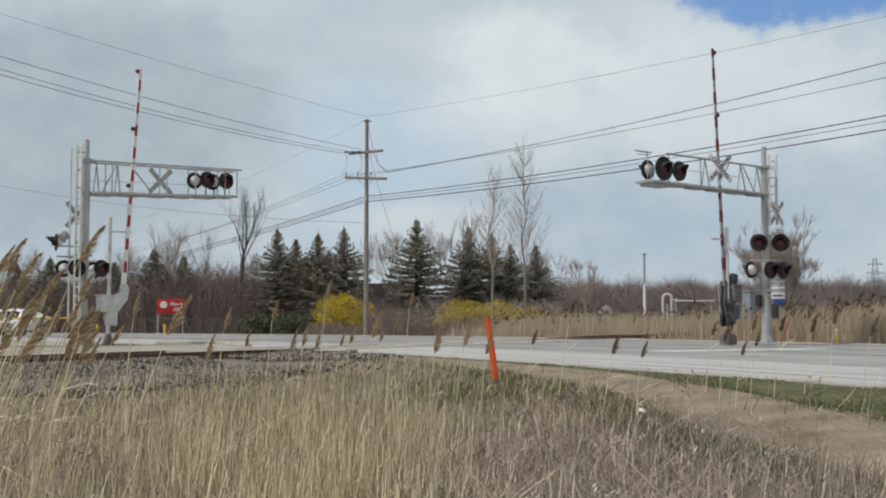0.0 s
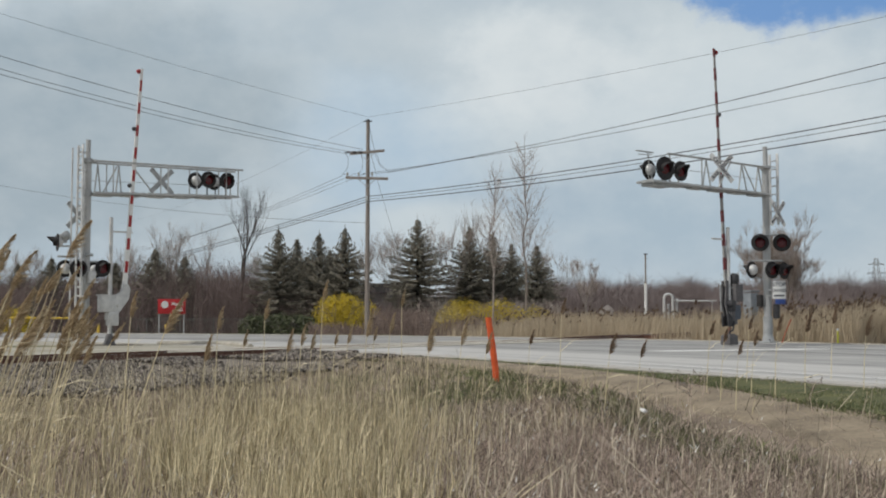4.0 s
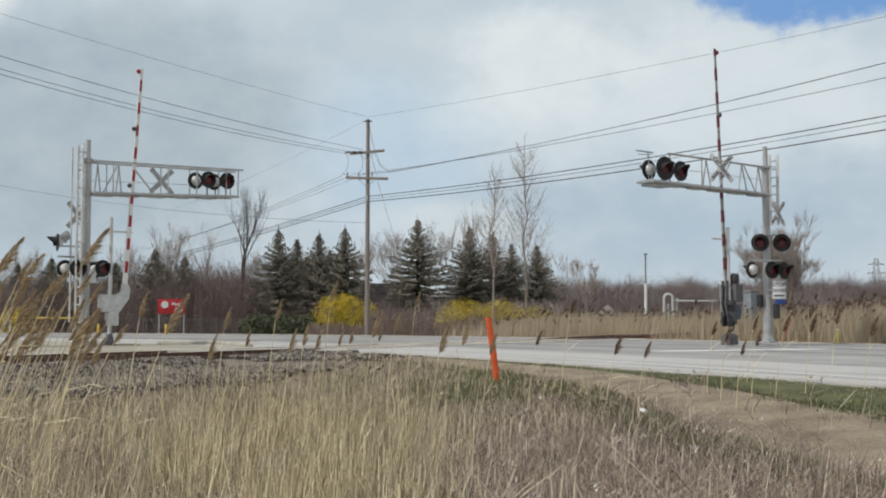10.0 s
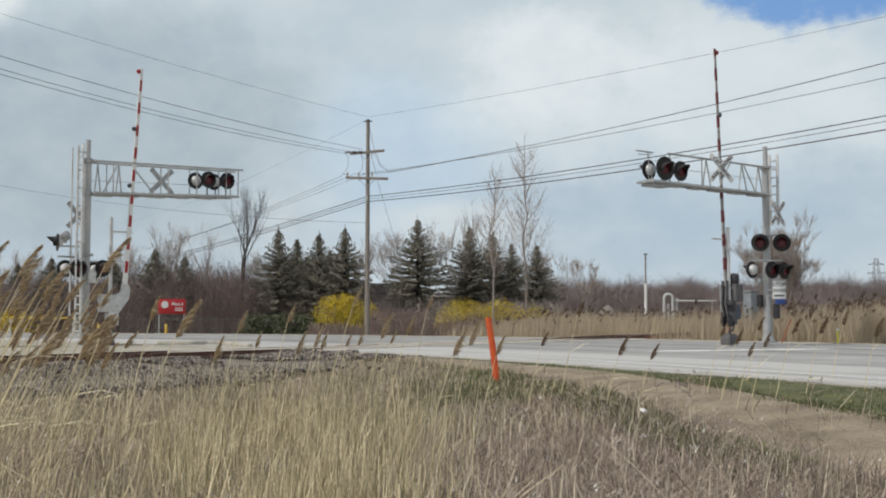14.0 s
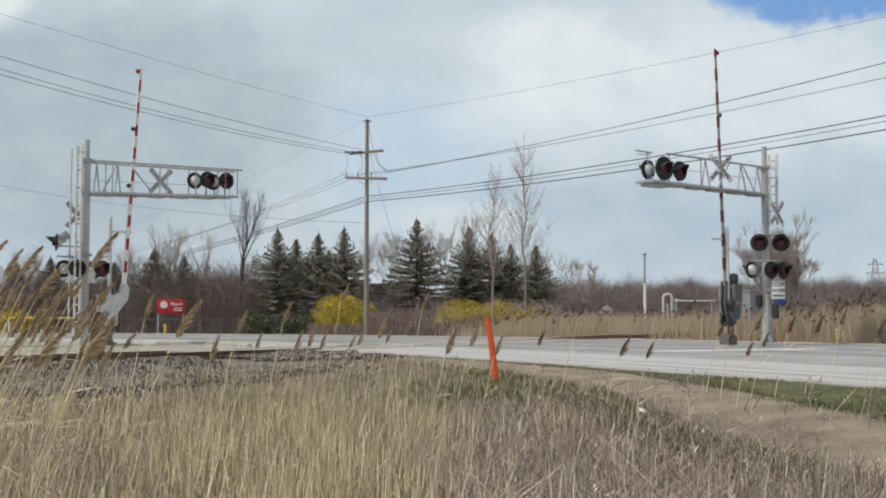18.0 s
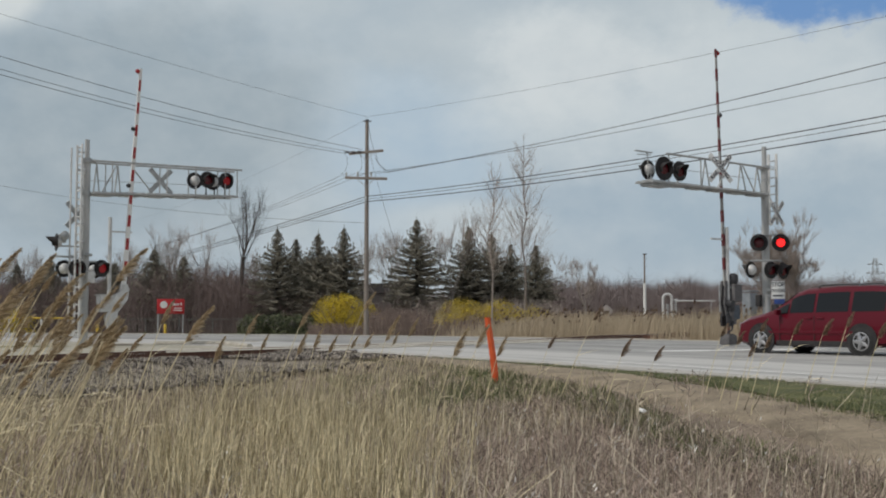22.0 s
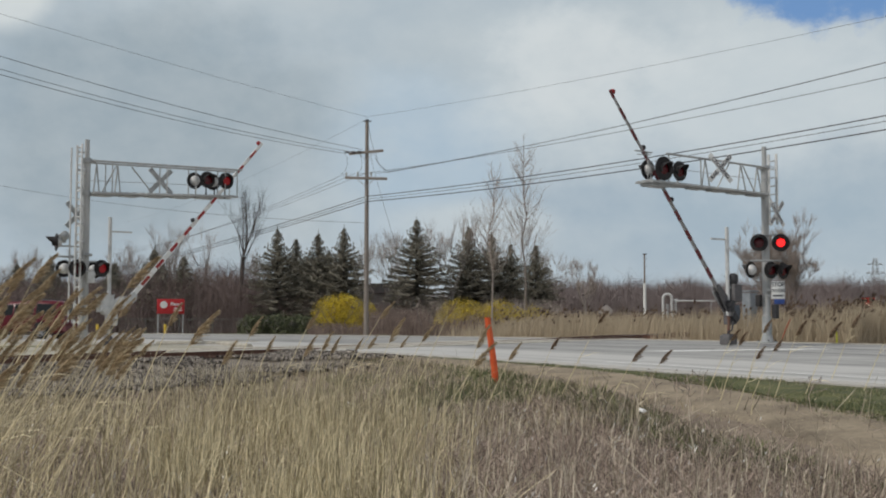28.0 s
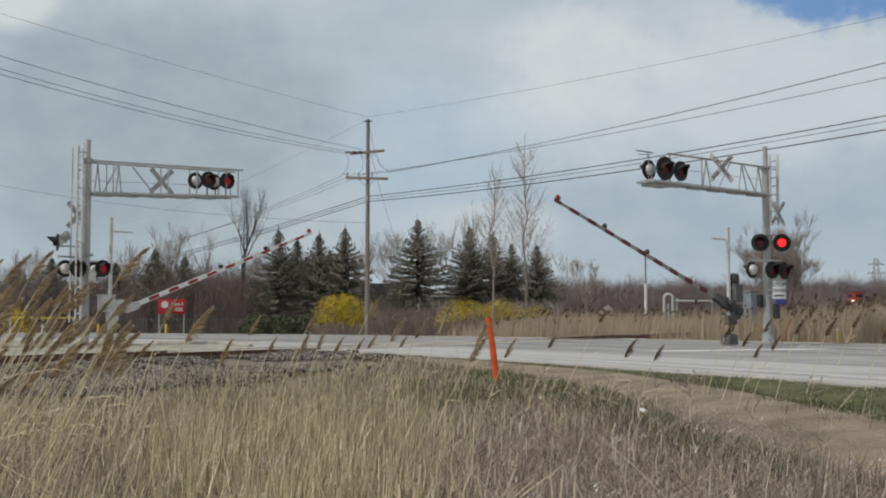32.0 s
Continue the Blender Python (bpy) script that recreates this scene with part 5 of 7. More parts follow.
leaf_shrub(px(205, 84), 84, 4.4, 2.2, 2.1, FORSYTHIA, 3200, "forsythia_bush", "yellow blooming forsythia bush behind dry scrub", 46, 0.075)
leaf_shrub(px(-965, 82), 82, 2.8, 2.4, 2.0, FORSYTHIA, 1800, "forsythia_bush", "yellow blooming forsythia bush behind the barrier", 44, 0.12)
for i, b in enumerate((-425, -395, -362, -330, -300)):
    leaf_shrub(px(b, 78), 78 + (i % 2), 2.4, 1.8, 1.45, HEDGE, 2200, "juniper_shrub", "low dark green evergreen shrub by the road", 50 + i, 0.12)


# ---- reed field beyond the road ----
def reed_field():
    q = random.Random(61)
    m, pl = M(), M()
    n = 0
    while n < 44000:
        b = q.uniform(-30, 1120)
        if b < 260 and q.random() > ease(-40, 240, b):
            continue
        y = 42 + 60 * q.random() ** 1.6
        x = px(b, y)
        o = road_off(x, y)
        if o < WIDE + 1.3 or abs(track_off(x, y)) < 2.3:
            continue
        n += 1
        h = q.uniform(1.05, 2.15) * (0.92 + 0.14 * noise.noise((x * 0.15, y * 0.15, 0)))
        if o < WIDE + 3:
            h *= 0.8
        h *= (0.62 + 0.38 * ease(-20, 300, b)) * (1 + 0.14 * ease(760, 930, b))
        z = ground_z(x, y)
        a = q.gauss(0.1, 0.2)
        w = q.uniform(0.01, 0.024)
        m.blade((x, y, z), (x + a * h, y + q.gauss(0, .1), z + h), w, 0, Vector((1, q.gauss(0, .4), 0)))
        if q.random() < 0.03:
            p = Vector((x + a * h, y, z + h))
            e = p + Vector((q.uniform(0.08, 0.2), 0, q.uniform(0.1, 0.25)))
            pl.tri(p - Vector((0.02, 0, 0)), p + Vector((0.03, 0, 0.02)), e)
            pl.tri(p + Vector((0, 0, 0.1)), p + Vector((0.08, 0, -0.02)), e)
    solid("reed_field", m, REED_FAR, "field of dry tan reeds beyond the road", "reeds", kind="stuff")
    for k in range(170):
        y = q.uniform(43.5, 54)
        x = px(q.uniform(770, 1060), y)
        if road_off(x, y) < WIDE + 1.2 or abs(track_off(x, y)) < 2.3:
            continue
        z = ground_z(x, y)
        p = Vector((x, y, z + q.uniform(0.7, 1.95)))
        m.blade((x - 0.1, y, z), tuple(p), 0.012, 0, Vector((1, 0, 0)))
        for j in range(7):
            d = Vector((q.gauss(0.07, .05), q.gauss(0, .05), q.uniform(0.06, 0.2)))
            s1 = Vector((0.025, 0, -0.012))
            b0 = p + Vector((0, 0, 0.02 * j))
            pl.tri(b0 - s1, b0 + s1, b0 + d)
    solid("reed_plumes", pl, PLUME_DARK, "brown seed plumes over the reed field", "reeds", kind="stuff")


reed_field()


# ---- verge and foreground grasses ----
def scatter(name, count, area, hrange, mat, label, lean, wrange, seed, keep=None, kind="stuff", lift=0.0, wild=0.15, sway=0.24):
    """Single blades and stalks over a stretch of ground, wedge-shaped like the view."""
    q = random.Random(seed)
    m = M()
    n = tries = 0
    y0, y1, b0, b1 = area
    while n < count and tries < count * 8:
        tries += 1
        y = y0 + (y1 - y0) * q.random()
        x = px(q.uniform(b0, b1), y)
        if keep and not keep(x, y, q):
            continue
        n += 1
        patch = noise.noise((x * 0.9, y * 0.6, seed)) + 0.6 * noise.noise((x * 2.5, y * 1.6, seed))
        if q.random() < -0.9 * patch - 0.1:
            continue
        h = q.uniform(*hrange) * (0.9 + 0.55 * patch)
        z = ground_z(x, y) - 0.02 + lift * q.random()
        a = q.gauss(lean, sway) if q.random() > wild else q.gauss(0, 1.1)
        b = q.gauss(0, 0.22)
        w = q.uniform(*wrange)
        m.blade((x, y, z), (x + a * h, y + b * h, z + h * q.uniform(0.85, 1.0)), w, 0.03 * h, Vector((1, q.gauss(0, .5), 0)), q.gauss(0, 0.04) * h)
    return solid(name, m, mat, label, "grass", kind=kind)


def open_ground(x, y, q):
    o = road_off(x, y)
    inner, outer = path_band(y)
    if o > -inner:
        return False
    if -outer + 0.1 < o < -inner:
        return q.random() < 0.035
    t = track_off(x, y)
    return t > 4.4 + q.random() * 2.8


def verge(x, y, q):
    o = road_off(x, y)
    inner, outer = path_band(y)
    if noise.noise((x * 0.8, y * 0.8, 12.0)) + 0.6 * noise.noise((x * 3, y * 3, 5.0)) < -0.42:
        return False
    rag = 0.25 * noise.noise((x * 1.3, y * 1.3, 8.0))
    return -inner - 0.15 + rag < o < -0.4 or -outer - 0.5 < o < -outer + 0.15 and q.random() < 0.5


def left_part(x, y, q):
    b = x / (y * 0.000392)
    return open_ground(x, y, q) and q.random() < ease(150, -350, b)


def right_part(x, y, q):
    b = x / (y * 0.000392)
    return open_ground(x, y, q) and q.random() < ease(-500, 50, b)


def clumps(x, y, q):
    b = x / (y * 0.000392)
    return left_part(x, y, q) and noise.noise((x * 1.1, y * 0.5, 2.0)) + 0.5 * noise.noise((x * 4, y * 2, 6.0)) + 0.75 * ease(-800, -250, b) > 0.5


scatter("straw_grass", 2400, (5.5, 15, -1100, 1100), (0.1, 0.32), STRAW, "dry straw-coloured grass in the foreground", 0.06, (0.003, 0.006), 71, left_part, wild=0.35)
scatter("standing_straw", 3000, (6.0, 14.5, -1000, 380), (0.22, 0.68), STRAW_PALE, "upright thin yellow stalks of dead grass", 0.03, (0.004, 0.009), 67, clumps, wild=0.06, sway=0.09)
scatter("brown_weeds", 27000, (5.5, 20, -1100, 1100), (0.05, 0.22), STRAW_BROWN, "matted brown dead weeds in the foreground", 0.05, (0.003, 0.008), 72, open_ground, wild=0.75)
scatter("short_straw", 9000, (13, 27, -1100, 1100), (0.12, 0.32), STRAW, "short dry grass on the bank", 0.08, (0.006, 0.014), 73, open_ground)
scatter("litter_grass", 22000, (4, 16, -1100, 1100), (0.05, 0.2), STRAW_BROWN, "flattened dead grass litter on the ground", 0.25, (0.003, 0.009), 74, open_ground, wild=0.7)
scatter("verge_straw", 10000, (8, 34, -400, 1150), (0.02, 0.08), STRAW, "dead straw among the verge grass", 0.1, (0.005, 0.012), 70, verge, wild=0.5)
scatter("verge_grass", 26000, (8, 34, -400, 1150), (0.025, 0.095), GREEN, "short young green grass along the road edge", 0.02, (0.006, 0.016), 75, verge)


scatter("bank_straw", 2300, (13, 27, -1100, -60), (0.15, 0.5), STRAW_GREY, "sparse thin dead stalks on the gravel bank", 0.05, (0.005, 0.010), 63,
        lambda x, y, q: 2.2 < track_off(x, y) < 6.5 and road_off(x, y) < -2.0, wild=0.3)


scatter("far_verge", 9000, (54, 86, -1000, -60), (0.06, 0.2), GREEN, "short green grass beyond the far kerb", 0.02, (0.02, 0.05), 62,
        lambda x, y, q: WIDE + 0.4 < road_off(x, y) < WIDE + 7.0, wild=0.3)


def green_patch(x, y, q):
    return open_ground(x, y, q) and noise.noise((x * 0.9, y * 0.45, 9.0)) > 0.12


scatter("green_tufts", 2600, (12, 24, -300, 900), (0.05, 0.16), GREEN, "young green shoots among the dead grass", 0.02, (0.005, 0.012), 76, green_patch)
scatter("tall_stalks", 520, (6.2, 15, -1050, 500), (0.45, 1.0), STRAW_PALE, "tall pale dry stalks standing out of the grass", 0.05, (0.005, 0.009), 77, left_part, sway=0.12)
scatter("pale_stalks", 1100, (6.2, 15, -300, 1050), (0.2, 0.55), STRAW_GREY, "scattered pale dry stalks among brown weeds", 0.05, (0.005, 0.010), 78, right_part, sway=0.12)
scatter("bent_stems", 900, (5.5, 15, -1100, 1050), (0.2, 0.6), STRAW_PALE, "broken pale stems lying across the grass", 0.1, (0.003, 0.006), 69, left_part, lift=0.2, wild=0.9)
scatter("bent_weeds", 7500, (5.5, 16, -400, 1100), (0.1, 0.3), STRAW_BROWN, "tangled broken weed stems", 0.1, (0.003, 0.006), 68, right_part, lift=0.12, wild=0.9)
def hummock(x, y, q):
    b = x / (y * 0.000392)
    d = hypot((b - 30) / 190, (y - 18.5) / 4.5)
    edge = -road_off(x, y) - path_band(y)[1]
    e = abs(edge - 0.2) / 0.55 if b > 60 else 9
    return open_ground(x, y, q) and q.random() > min(d, e) ** 2 and noise.noise((x * 1.6, y * 0.9, 4.0)) > -0.2


scatter("green_weeds", 6200, (10, 24, -220, 1050), (0.05, 0.2), GREEN, "low dark green weeds round the marker post", 0.03, (0.008, 0.022), 66, hummock, wild=0.5)
scatter("path_grass", 3600, (9, 30, -100, 1100), (0.02, 0.07), STRAW, "sparse pale grass on the trodden path", 0.1, (0.004, 0.01), 65,
        lambda x, y, q: -path_band(y)[1] < road_off(x, y) < -path_band(y)[0], wild=0.5)
scatter("bleached_leaves", 1500, (5.5, 15, -1050, 1050), (0.03, 0.1), STRAW_GREY, "curled bleached leaves caught in the dead weeds", 0.5, (0.006, 0.014), 64, open_ground, lift=0.2, wild=0.6)
scatter("pale_leaves", 700, (5.5, 15, -1050, 1050), (0.02, 0.06), WHITE, "small bleached leaf scraps caught in the grass", 0.6, (0.004, 0.011), 79, open_ground, lift=0.3)


def leafy_stalks(name, count, area, hrange, mat, label, seed, keep):
    """Single dry stalks, each slightly bowed, with one to three drooping withered leaves."""
    q = random.Random(seed)
    m = M()
    n = tries = 0
    y0, y1, b0, b1 = area
    while n < count and tries < count * 12:
        tries += 1
        y = q.uniform(y0, y1)
        x = px(q.uniform(b0, b1), y)
        if not keep(x, y, q):
            continue
        n += 1
        h = q.uniform(*hrange)
        z = ground_z(x, y) - 0.03
        lean, bow = q.gauss(0.04, 0.1), q.gauss(0, 0.03)
        pts = [Vector((x + (lean * u + bow * sin(3.1 * u)) * h, y + 0.05 * u * h, z + h * u)) for u in (0, 0.33, 0.66, 1.0)]
        r = q.uniform(0.0018, 0.0038)
        m.tube(pts, [r * 1.2, r, r * 0.85, r * 0.4], 3)
        for k in range(q.randint(0, 2)):
            u = q.uniform(0.25, 0.9)
            i = min(2, int(u * 3))
            p = pts[i].lerp(pts[i + 1], u * 3 - i)
            side = q.choice((-1, 1))
            ln = q.uniform(0.07, 0.2)
            w = q.uniform(0.002, 0.0045)
            last = None
            for j, (du, dz) in enumerate(((0, 0), (0.16, 0.5), (0.42, 0.85), (0.6, q.uniform(0.3, 1.2)))):
                c = p + Vector((side * ln * du, 0.02 * j, ln * dz))
                ww = w * (1, 1, 0.7, 0.1)[j]
                o = len(m.v)
                m.v += [tuple(c + Vector((0, ww * 0.5, ww * 0.6))), tuple(c - Vector((0, ww * 0.5, ww * 0.6)))]
                if last is not None:
                    m.f.append((last, last + 1, o + 1, o))
                last = o
    return solid(name, m, mat, label, "grass", kind="stuff")


leafy_stalks("leafy_stalks", 260, (6.0, 14, -1050, 420), (0.3, 0.8), STRAW_PALE, "dry yellow stalks with withered drooping leaves", 461, clumps)
leafy_stalks("grey_stalks", 90, (6.0, 15, -200, 1050), (0.22, 0.6), STRAW_GREY, "pale grey stalks with withered leaves among brown weeds", 462, right_part)
leafy_stalks("mid_stalks", 380, (10.0, 18, -640, 120), (0.45, 0.95), STRAW_PALE, "clump of tall yellow stalks before the gravel bank", 463, clumps)


def soil_patches():
    """Bare soil and thin turf lying on the apron round the gate."""
    q = random.Random(464)
    for name, cx, cy, rx, ry, turn, mat, label in (
            ("soil_patch", -11.5, 39.9, 1.35, 1.5, 20, noisy("dark_soil", (0.1, 0.085, 0.062), (0.24, 0.205, 0.15), 2.0, 0.95, 0, 25, 0.6), "patch of bare brown soil round the gate's foot"),
            ("turf_strip", -14.2, 37.6, 2.4, 0.9, 22, noisy("thin_turf", (0.09, 0.1, 0.045), (0.26, 0.24, 0.14), 2.5, 0.95, 0, 30, 0.8), "thin strip of green turf on the apron"),
            ("soil_patch", -8.4, 46.2, 2.2, 0.8, 140, noisy("pale_soil", (0.2, 0.175, 0.13), (0.36, 0.32, 0.25), 1.5, 0.95, 0, 25, 0.6), "patch of pale soil along the kerb")):
        m = M()
        n = 26
        m.v.append((0, 0, 0.02))
        for ring, zz in ((0.6, 0.018), (1.0, -0.01)):
            for i in range(n):
                a = 6.2832 * i / n
                k = ring * (0.82 + 0.3 * noise.noise((cos(a) * 1.6, sin(a) * 1.6, cx)) + q.uniform(-0.06, 0.06))
                m.v.append((cos(a) * rx * k, sin(a) * ry * k, zz + q.uniform(0, 0.008)))
        for i in range(n):
            j = (i + 1) % n
            m.f += [(0, 1 + i, 1 + j), (1 + i, 1 + n + i, 1 + n + j, 1 + j)]
        ob = solid(name, m, mat, label, "soil", kind="structure", smooth=True)
        ob.matrix_world = pose(cx, cy, -0.012, 0, 0, turn)


soil_patches()


# ---- ballast ----
def ballast():
    q = random.Random(81)
    base = []
    for k in range(6):
        bm = bmesh.new()
        bmesh.ops.create_icosphere(bm, subdivisions=1, radius=1)
        pts = [vt.co.copy() * q.uniform(0.75, 1.2) for vt in bm.verts]
        bm.verts.index_update()
        fcs = [tuple(vt.index for vt in fc.verts) for fc in bm.faces]
        bm.free()
        base.append((pts, fcs))
    m = M()
    n = 0
    while n < 33000:
        y = q.uniform(21, 35)
        i = int(np.argmin(np.abs(TPN[:, 1] - y)))
        d = min(q.uniform(-1.0, 6.2), q.uniform(-1, 12)) + 1.6 * q.random() ** 3 if q.random() < 0.85 else q.uniform(-2.5, 0)
        x = TPN[i, 0] + TTN[i, 1] * d + q.uniform(-.6, .6)
        yy = TPN[i, 1] - TTN[i, 0] * d + q.uniform(-.9, .9)
        far = -road_off(x, yy) - 1.0 * noise.noise((x * 0.7, yy * 0.7, 2.0))
        if far < 1.4 or q.random() > ease(0.6, 2.6, far) + 0.25:
            continue
        if (road_off(x, yy) > -4.2 and abs(track_off(x, yy)) < 1.0):
            continue
        n += 1
        r = q.uniform(0.02, 0.05)
        pts, fcs = base[q.randrange(6)]
        o = len(m.v)
        tr = Matrix.Translation((x, yy, max(ground_z(x, yy), -0.6) + (0.1 if abs(track_off(x, yy)) > 1.05 else 0.03) + r * 0.25)) @ Euler((q.uniform(0, 6), q.uniform(0, 6), q.uniform(0, 6))).to_matrix().to_4x4() @ Matrix.Diagonal((r, r * q.uniform(.6, 1), r * q.uniform(.6, .9), 1))
        m.v += [tuple(tr @ p) for p in pts]
        m.f += [tuple(o + a for a in fc) for fc in fcs]
    solid("ballast", m, STONE, "grey crushed stone ballast beside the track", "ballast", kind="stuff")


ballast()


# ---- small things round the crossing ----
def marker_post():
    t = thing("marker_post", 0.95, 20.0, -0.40, "bent flat orange plastic marker post standing in the grass", "marker post")
    m = M()
    pts = [(0, -0.1), (0.0, 0.1), (-0.03, 0.45), (-0.08, 0.85), (-0.135, 1.2), (-0.15, 1.33)]
    n = len(pts)
    for k, (x, z) in enumerate(pts):
        w = 0.062 - 0.012 * k / n
        m.v += [(x - w, 0.012, z), (x - w * 0.3, -0.008, z), (x + w * 0.3, -0.008, z), (x + w, 0.012, z), (x + w * 0.3, 0.004, z), (x - w * 0.3, 0.004, z)]
    for k in range(n - 1):
        for i in range(6):
            j = (i + 1) % 6
            m.f.append((k * 6 + i, k * 6 + j, k * 6 + 6 + j, k * 6 + 6 + i))
    m.f += [(5, 4, 3, 2, 1, 0), tuple(range((n - 1) * 6, n * 6))]
    part("blade", m, ORANGE, t)
    part("soil_collar", M().lathe((0, 0, -0.02), (0, 0, 1), [(0, 0.16), (0.05, 0.12), (0.09, 0.07)], 10), DIRT, t, "dark earth round the foot")


marker_post()


def red_sign():
    t = thing("plant_sign", -17.98, 75.0, -0.25, "red billboard with white round emblem on two steel posts", "sign", 14)
    part("panel", M().box((0, 0, 1.99), (1.78, 0.08, 0.92), 0.015), SIGN_RED, t)
    part("panel_frame", M().box((0, 0.03, 1.52), (1.82, 0.1, 0.04)).box((0, 0.03, 2.46), (1.82, 0.1, 0.04)), SIGN_RED, t, smooth=False)
    part("emblem", M().lathe((-0.45, -0.042, 2.1), (0, -1, 0), [(0, 0.24), (0.008, 0.24)], 20), WHITE, t, "white round emblem")
    letters(t, "Plant 4", 0.27, WHITE, pose(0.36, -0.046, 2.14, 90, 0, 0))
    part("lettering_bar", M().box((0.46, -0.044, 1.87), (0.5, 0.006, 0.06)), WHITE, t, smooth=False)
    part("lettering_bar", M().box((0.46, -0.044, 1.73), (0.55, 0.006, 0.07)), WHITE, t, smooth=False)
    for x in (-0.8, 0.8):
        part("post", M().cyl((x, 0.09, -0.1), (x, 0.09, 2.4), 0.05, n=10), GALV, t)


red_sign()


def chain_fence():
    t = thing("chain_link_fence", -22.5, 79.0, -0.3, "low grey chain-link fence on steel posts behind the road", "fence", 6)
    dull = noisy("dull_fence_wire", (0.1, 0.105, 0.1), (0.2, 0.205, 0.195), 9, 0.6, 0.2, 60, 0.05)
    for k in range(5):
        part("post", M().cyl((k * 2.3 - 0.5, 0, 0), (k * 2.3 - 0.5, 0, 1.25), 0.035, n=8), dull, t)
    part("top_rail", M().cyl((-0.5, 0, 1.2), (8.7, 0, 1.2), 0.025, n=8), dull, t)
    m = M()
    for k in range(78):
        x = -1.6 + k * 0.13
        for s in (1, -1):
            a = Vector((x if s > 0 else x + 1.15, 0.004 * s, 0.03))
            b = Vector((x + 1.15 if s > 0 else x, 0.004 * s, 1.18))
            for p in (a, b):
                if p.x < -0.5 or p.x > 8.7:
                    break
            else:
                m.cyl(a, b, 0.0035, n=3, caps=False)
    tagged(part("mesh", m, dull, t, "woven wire mesh", smooth=False), kind="stuff")


chain_fence()


def barrier():
    t = thing("pipe_barrier", -21.4, 60.5, -0.1, "yellow pipe barrier on three posts beside the road", "barrier", 8)
    part("rail", M().cyl((-1.7, 0, 1.05), (1.65, 0, 1.05), 0.055, n=12), YELLOW, t)
    for x in (-1.65, 0.0, 1.6):
        part("post", M().cyl((x, 0, -0.1), (x, 0, 1.05), 0.05, n=10), SILVER, t)


barrier()


def bollard(x, y, h=0.75, r=0.09):
    t = thing("bollard", x, y, -0.15, "short yellow steel bollard beside the road", "bollard", group="bollards")
    part("tube", M().lathe((0, 0, -0.1), (0, 0, 1), [(0, r), (h, r), (h + 0.06, r * 0.7), (h + 0.08, r * 0.2)], 14), YELLOW, t)


bollard(-17.6, 72)
bollard(-21.9, 72)


def far_pole():
    t = thing("marker_pole", 25.1, 140, 0.0, "tall thin dark pole with white lower sleeve in the field", "pole")
    part("shaft", M().cyl((0, 0, -0.5), (0, 0, 8.95), 0.13, 0.10, 10), WOOD, t)
    part("sleeve", M().cyl((0, 0, 1.0), (0, 0, 5.3), 0.19, 0.16, 12), WHITE, t, "white sleeve")
    for z in (6.2, 7.4, 8.4):
        part("step_bolt", M().cyl((0, 0, z), (0.35, 0, z), 0.03, n=6), GALV, t)
    part("top_cap", M().box((0.05, 0, 8.95), (0.5, 0.2, 0.12), 0.02), DARK, t)


far_pole()


def gas_riser():
    t = thing("vent_pipe", 22.0, 110, 0.0, "white gooseneck vent pipes with a long horizontal pipe", "pipework")
    arch = [(-0.5, 0, -0.3), (-0.5, 0, 2.7)] + [(-0.08 - 0.42 * cos(pi * k / 10), 0, 2.9 + 0.42 * sin(pi * k / 10)) for k in range(11)] + [(0.34, 0, 0.9)]
    part("gooseneck", M().tube(arch, 0.135, 10), SILVER, t)
    part("riser", M().cyl((0.75, 0.2, -0.3), (0.75, 0.2, 2.5), 0.12, n=10), SILVER, t)
    part("riser", M().cyl((0.0, 0.4, -0.3), (0.0, 0.4, 2.4), 0.12, n=10), SILVER, t)
    part("long_pipe", M().tube([(0.4, 0.1, 2.75), (1.0, 0.1, 2.66), (4.6, 0.1, 2.66)], 0.085, 10), SILVER, t)
    part("flange", M().cyl((0.7, 0.1, 2.66), (0.85, 0.1, 2.66), 0.22, n=12), SILVER, t)
    part("pipe_support", M().cyl((4.2, 0.1, -0.3), (4.2, 0.1, 2.6), 0.06, n=8), GALV, t)


gas_riser()


def lattice_tower(x, y, h):
    t = thing("transmission_tower", x, y, 0, "distant grey lattice transmission tower", "pylon")
    def corner(k, z):
        w = 1.7 * (1 - z / h) + 0.5
        return ((w if k & 1 else -w), (w if k & 2 else -w), z)
    for k in range(4):
        part("leg", M().tube([corner(k, -1), corner(k, h * 0.7), corner(k, h)], 0.1, 4), GALV, t)
    for j in range(7):
        z0, z1 = h * j / 7, h * (j + 1) / 7
        b = M()
        for a, c in ((0, 1), (1, 3), (3, 2), (2, 0)):
            b.tube([corner(a, z0), corner(c, z1)], 0.045, 4).tube([corner(c, z0), corner(a, z1)], 0.045, 4)
        part("lattice", b, GALV, t)
    for z, w in ((h * 0.62, 3.3), (h * 0.76, 3.3), (h * 0.9, 2.8)):
        part("crossarm", M().tube([(-w, 0, z), (0, 0, z + 0.9), (w, 0, z)], 0.09, 4).tube([(-w, 0, z), (w, 0, z)], 0.1, 4), GALV, t)


lattice_tower(153.5, 400, 22.5)


CASE_GREY = noisy("grey_case_paint", (0.17, 0.19, 0.21), (0.29, 0.315, 0.34), 3, 0.55, 0.1, 40, 0.1)


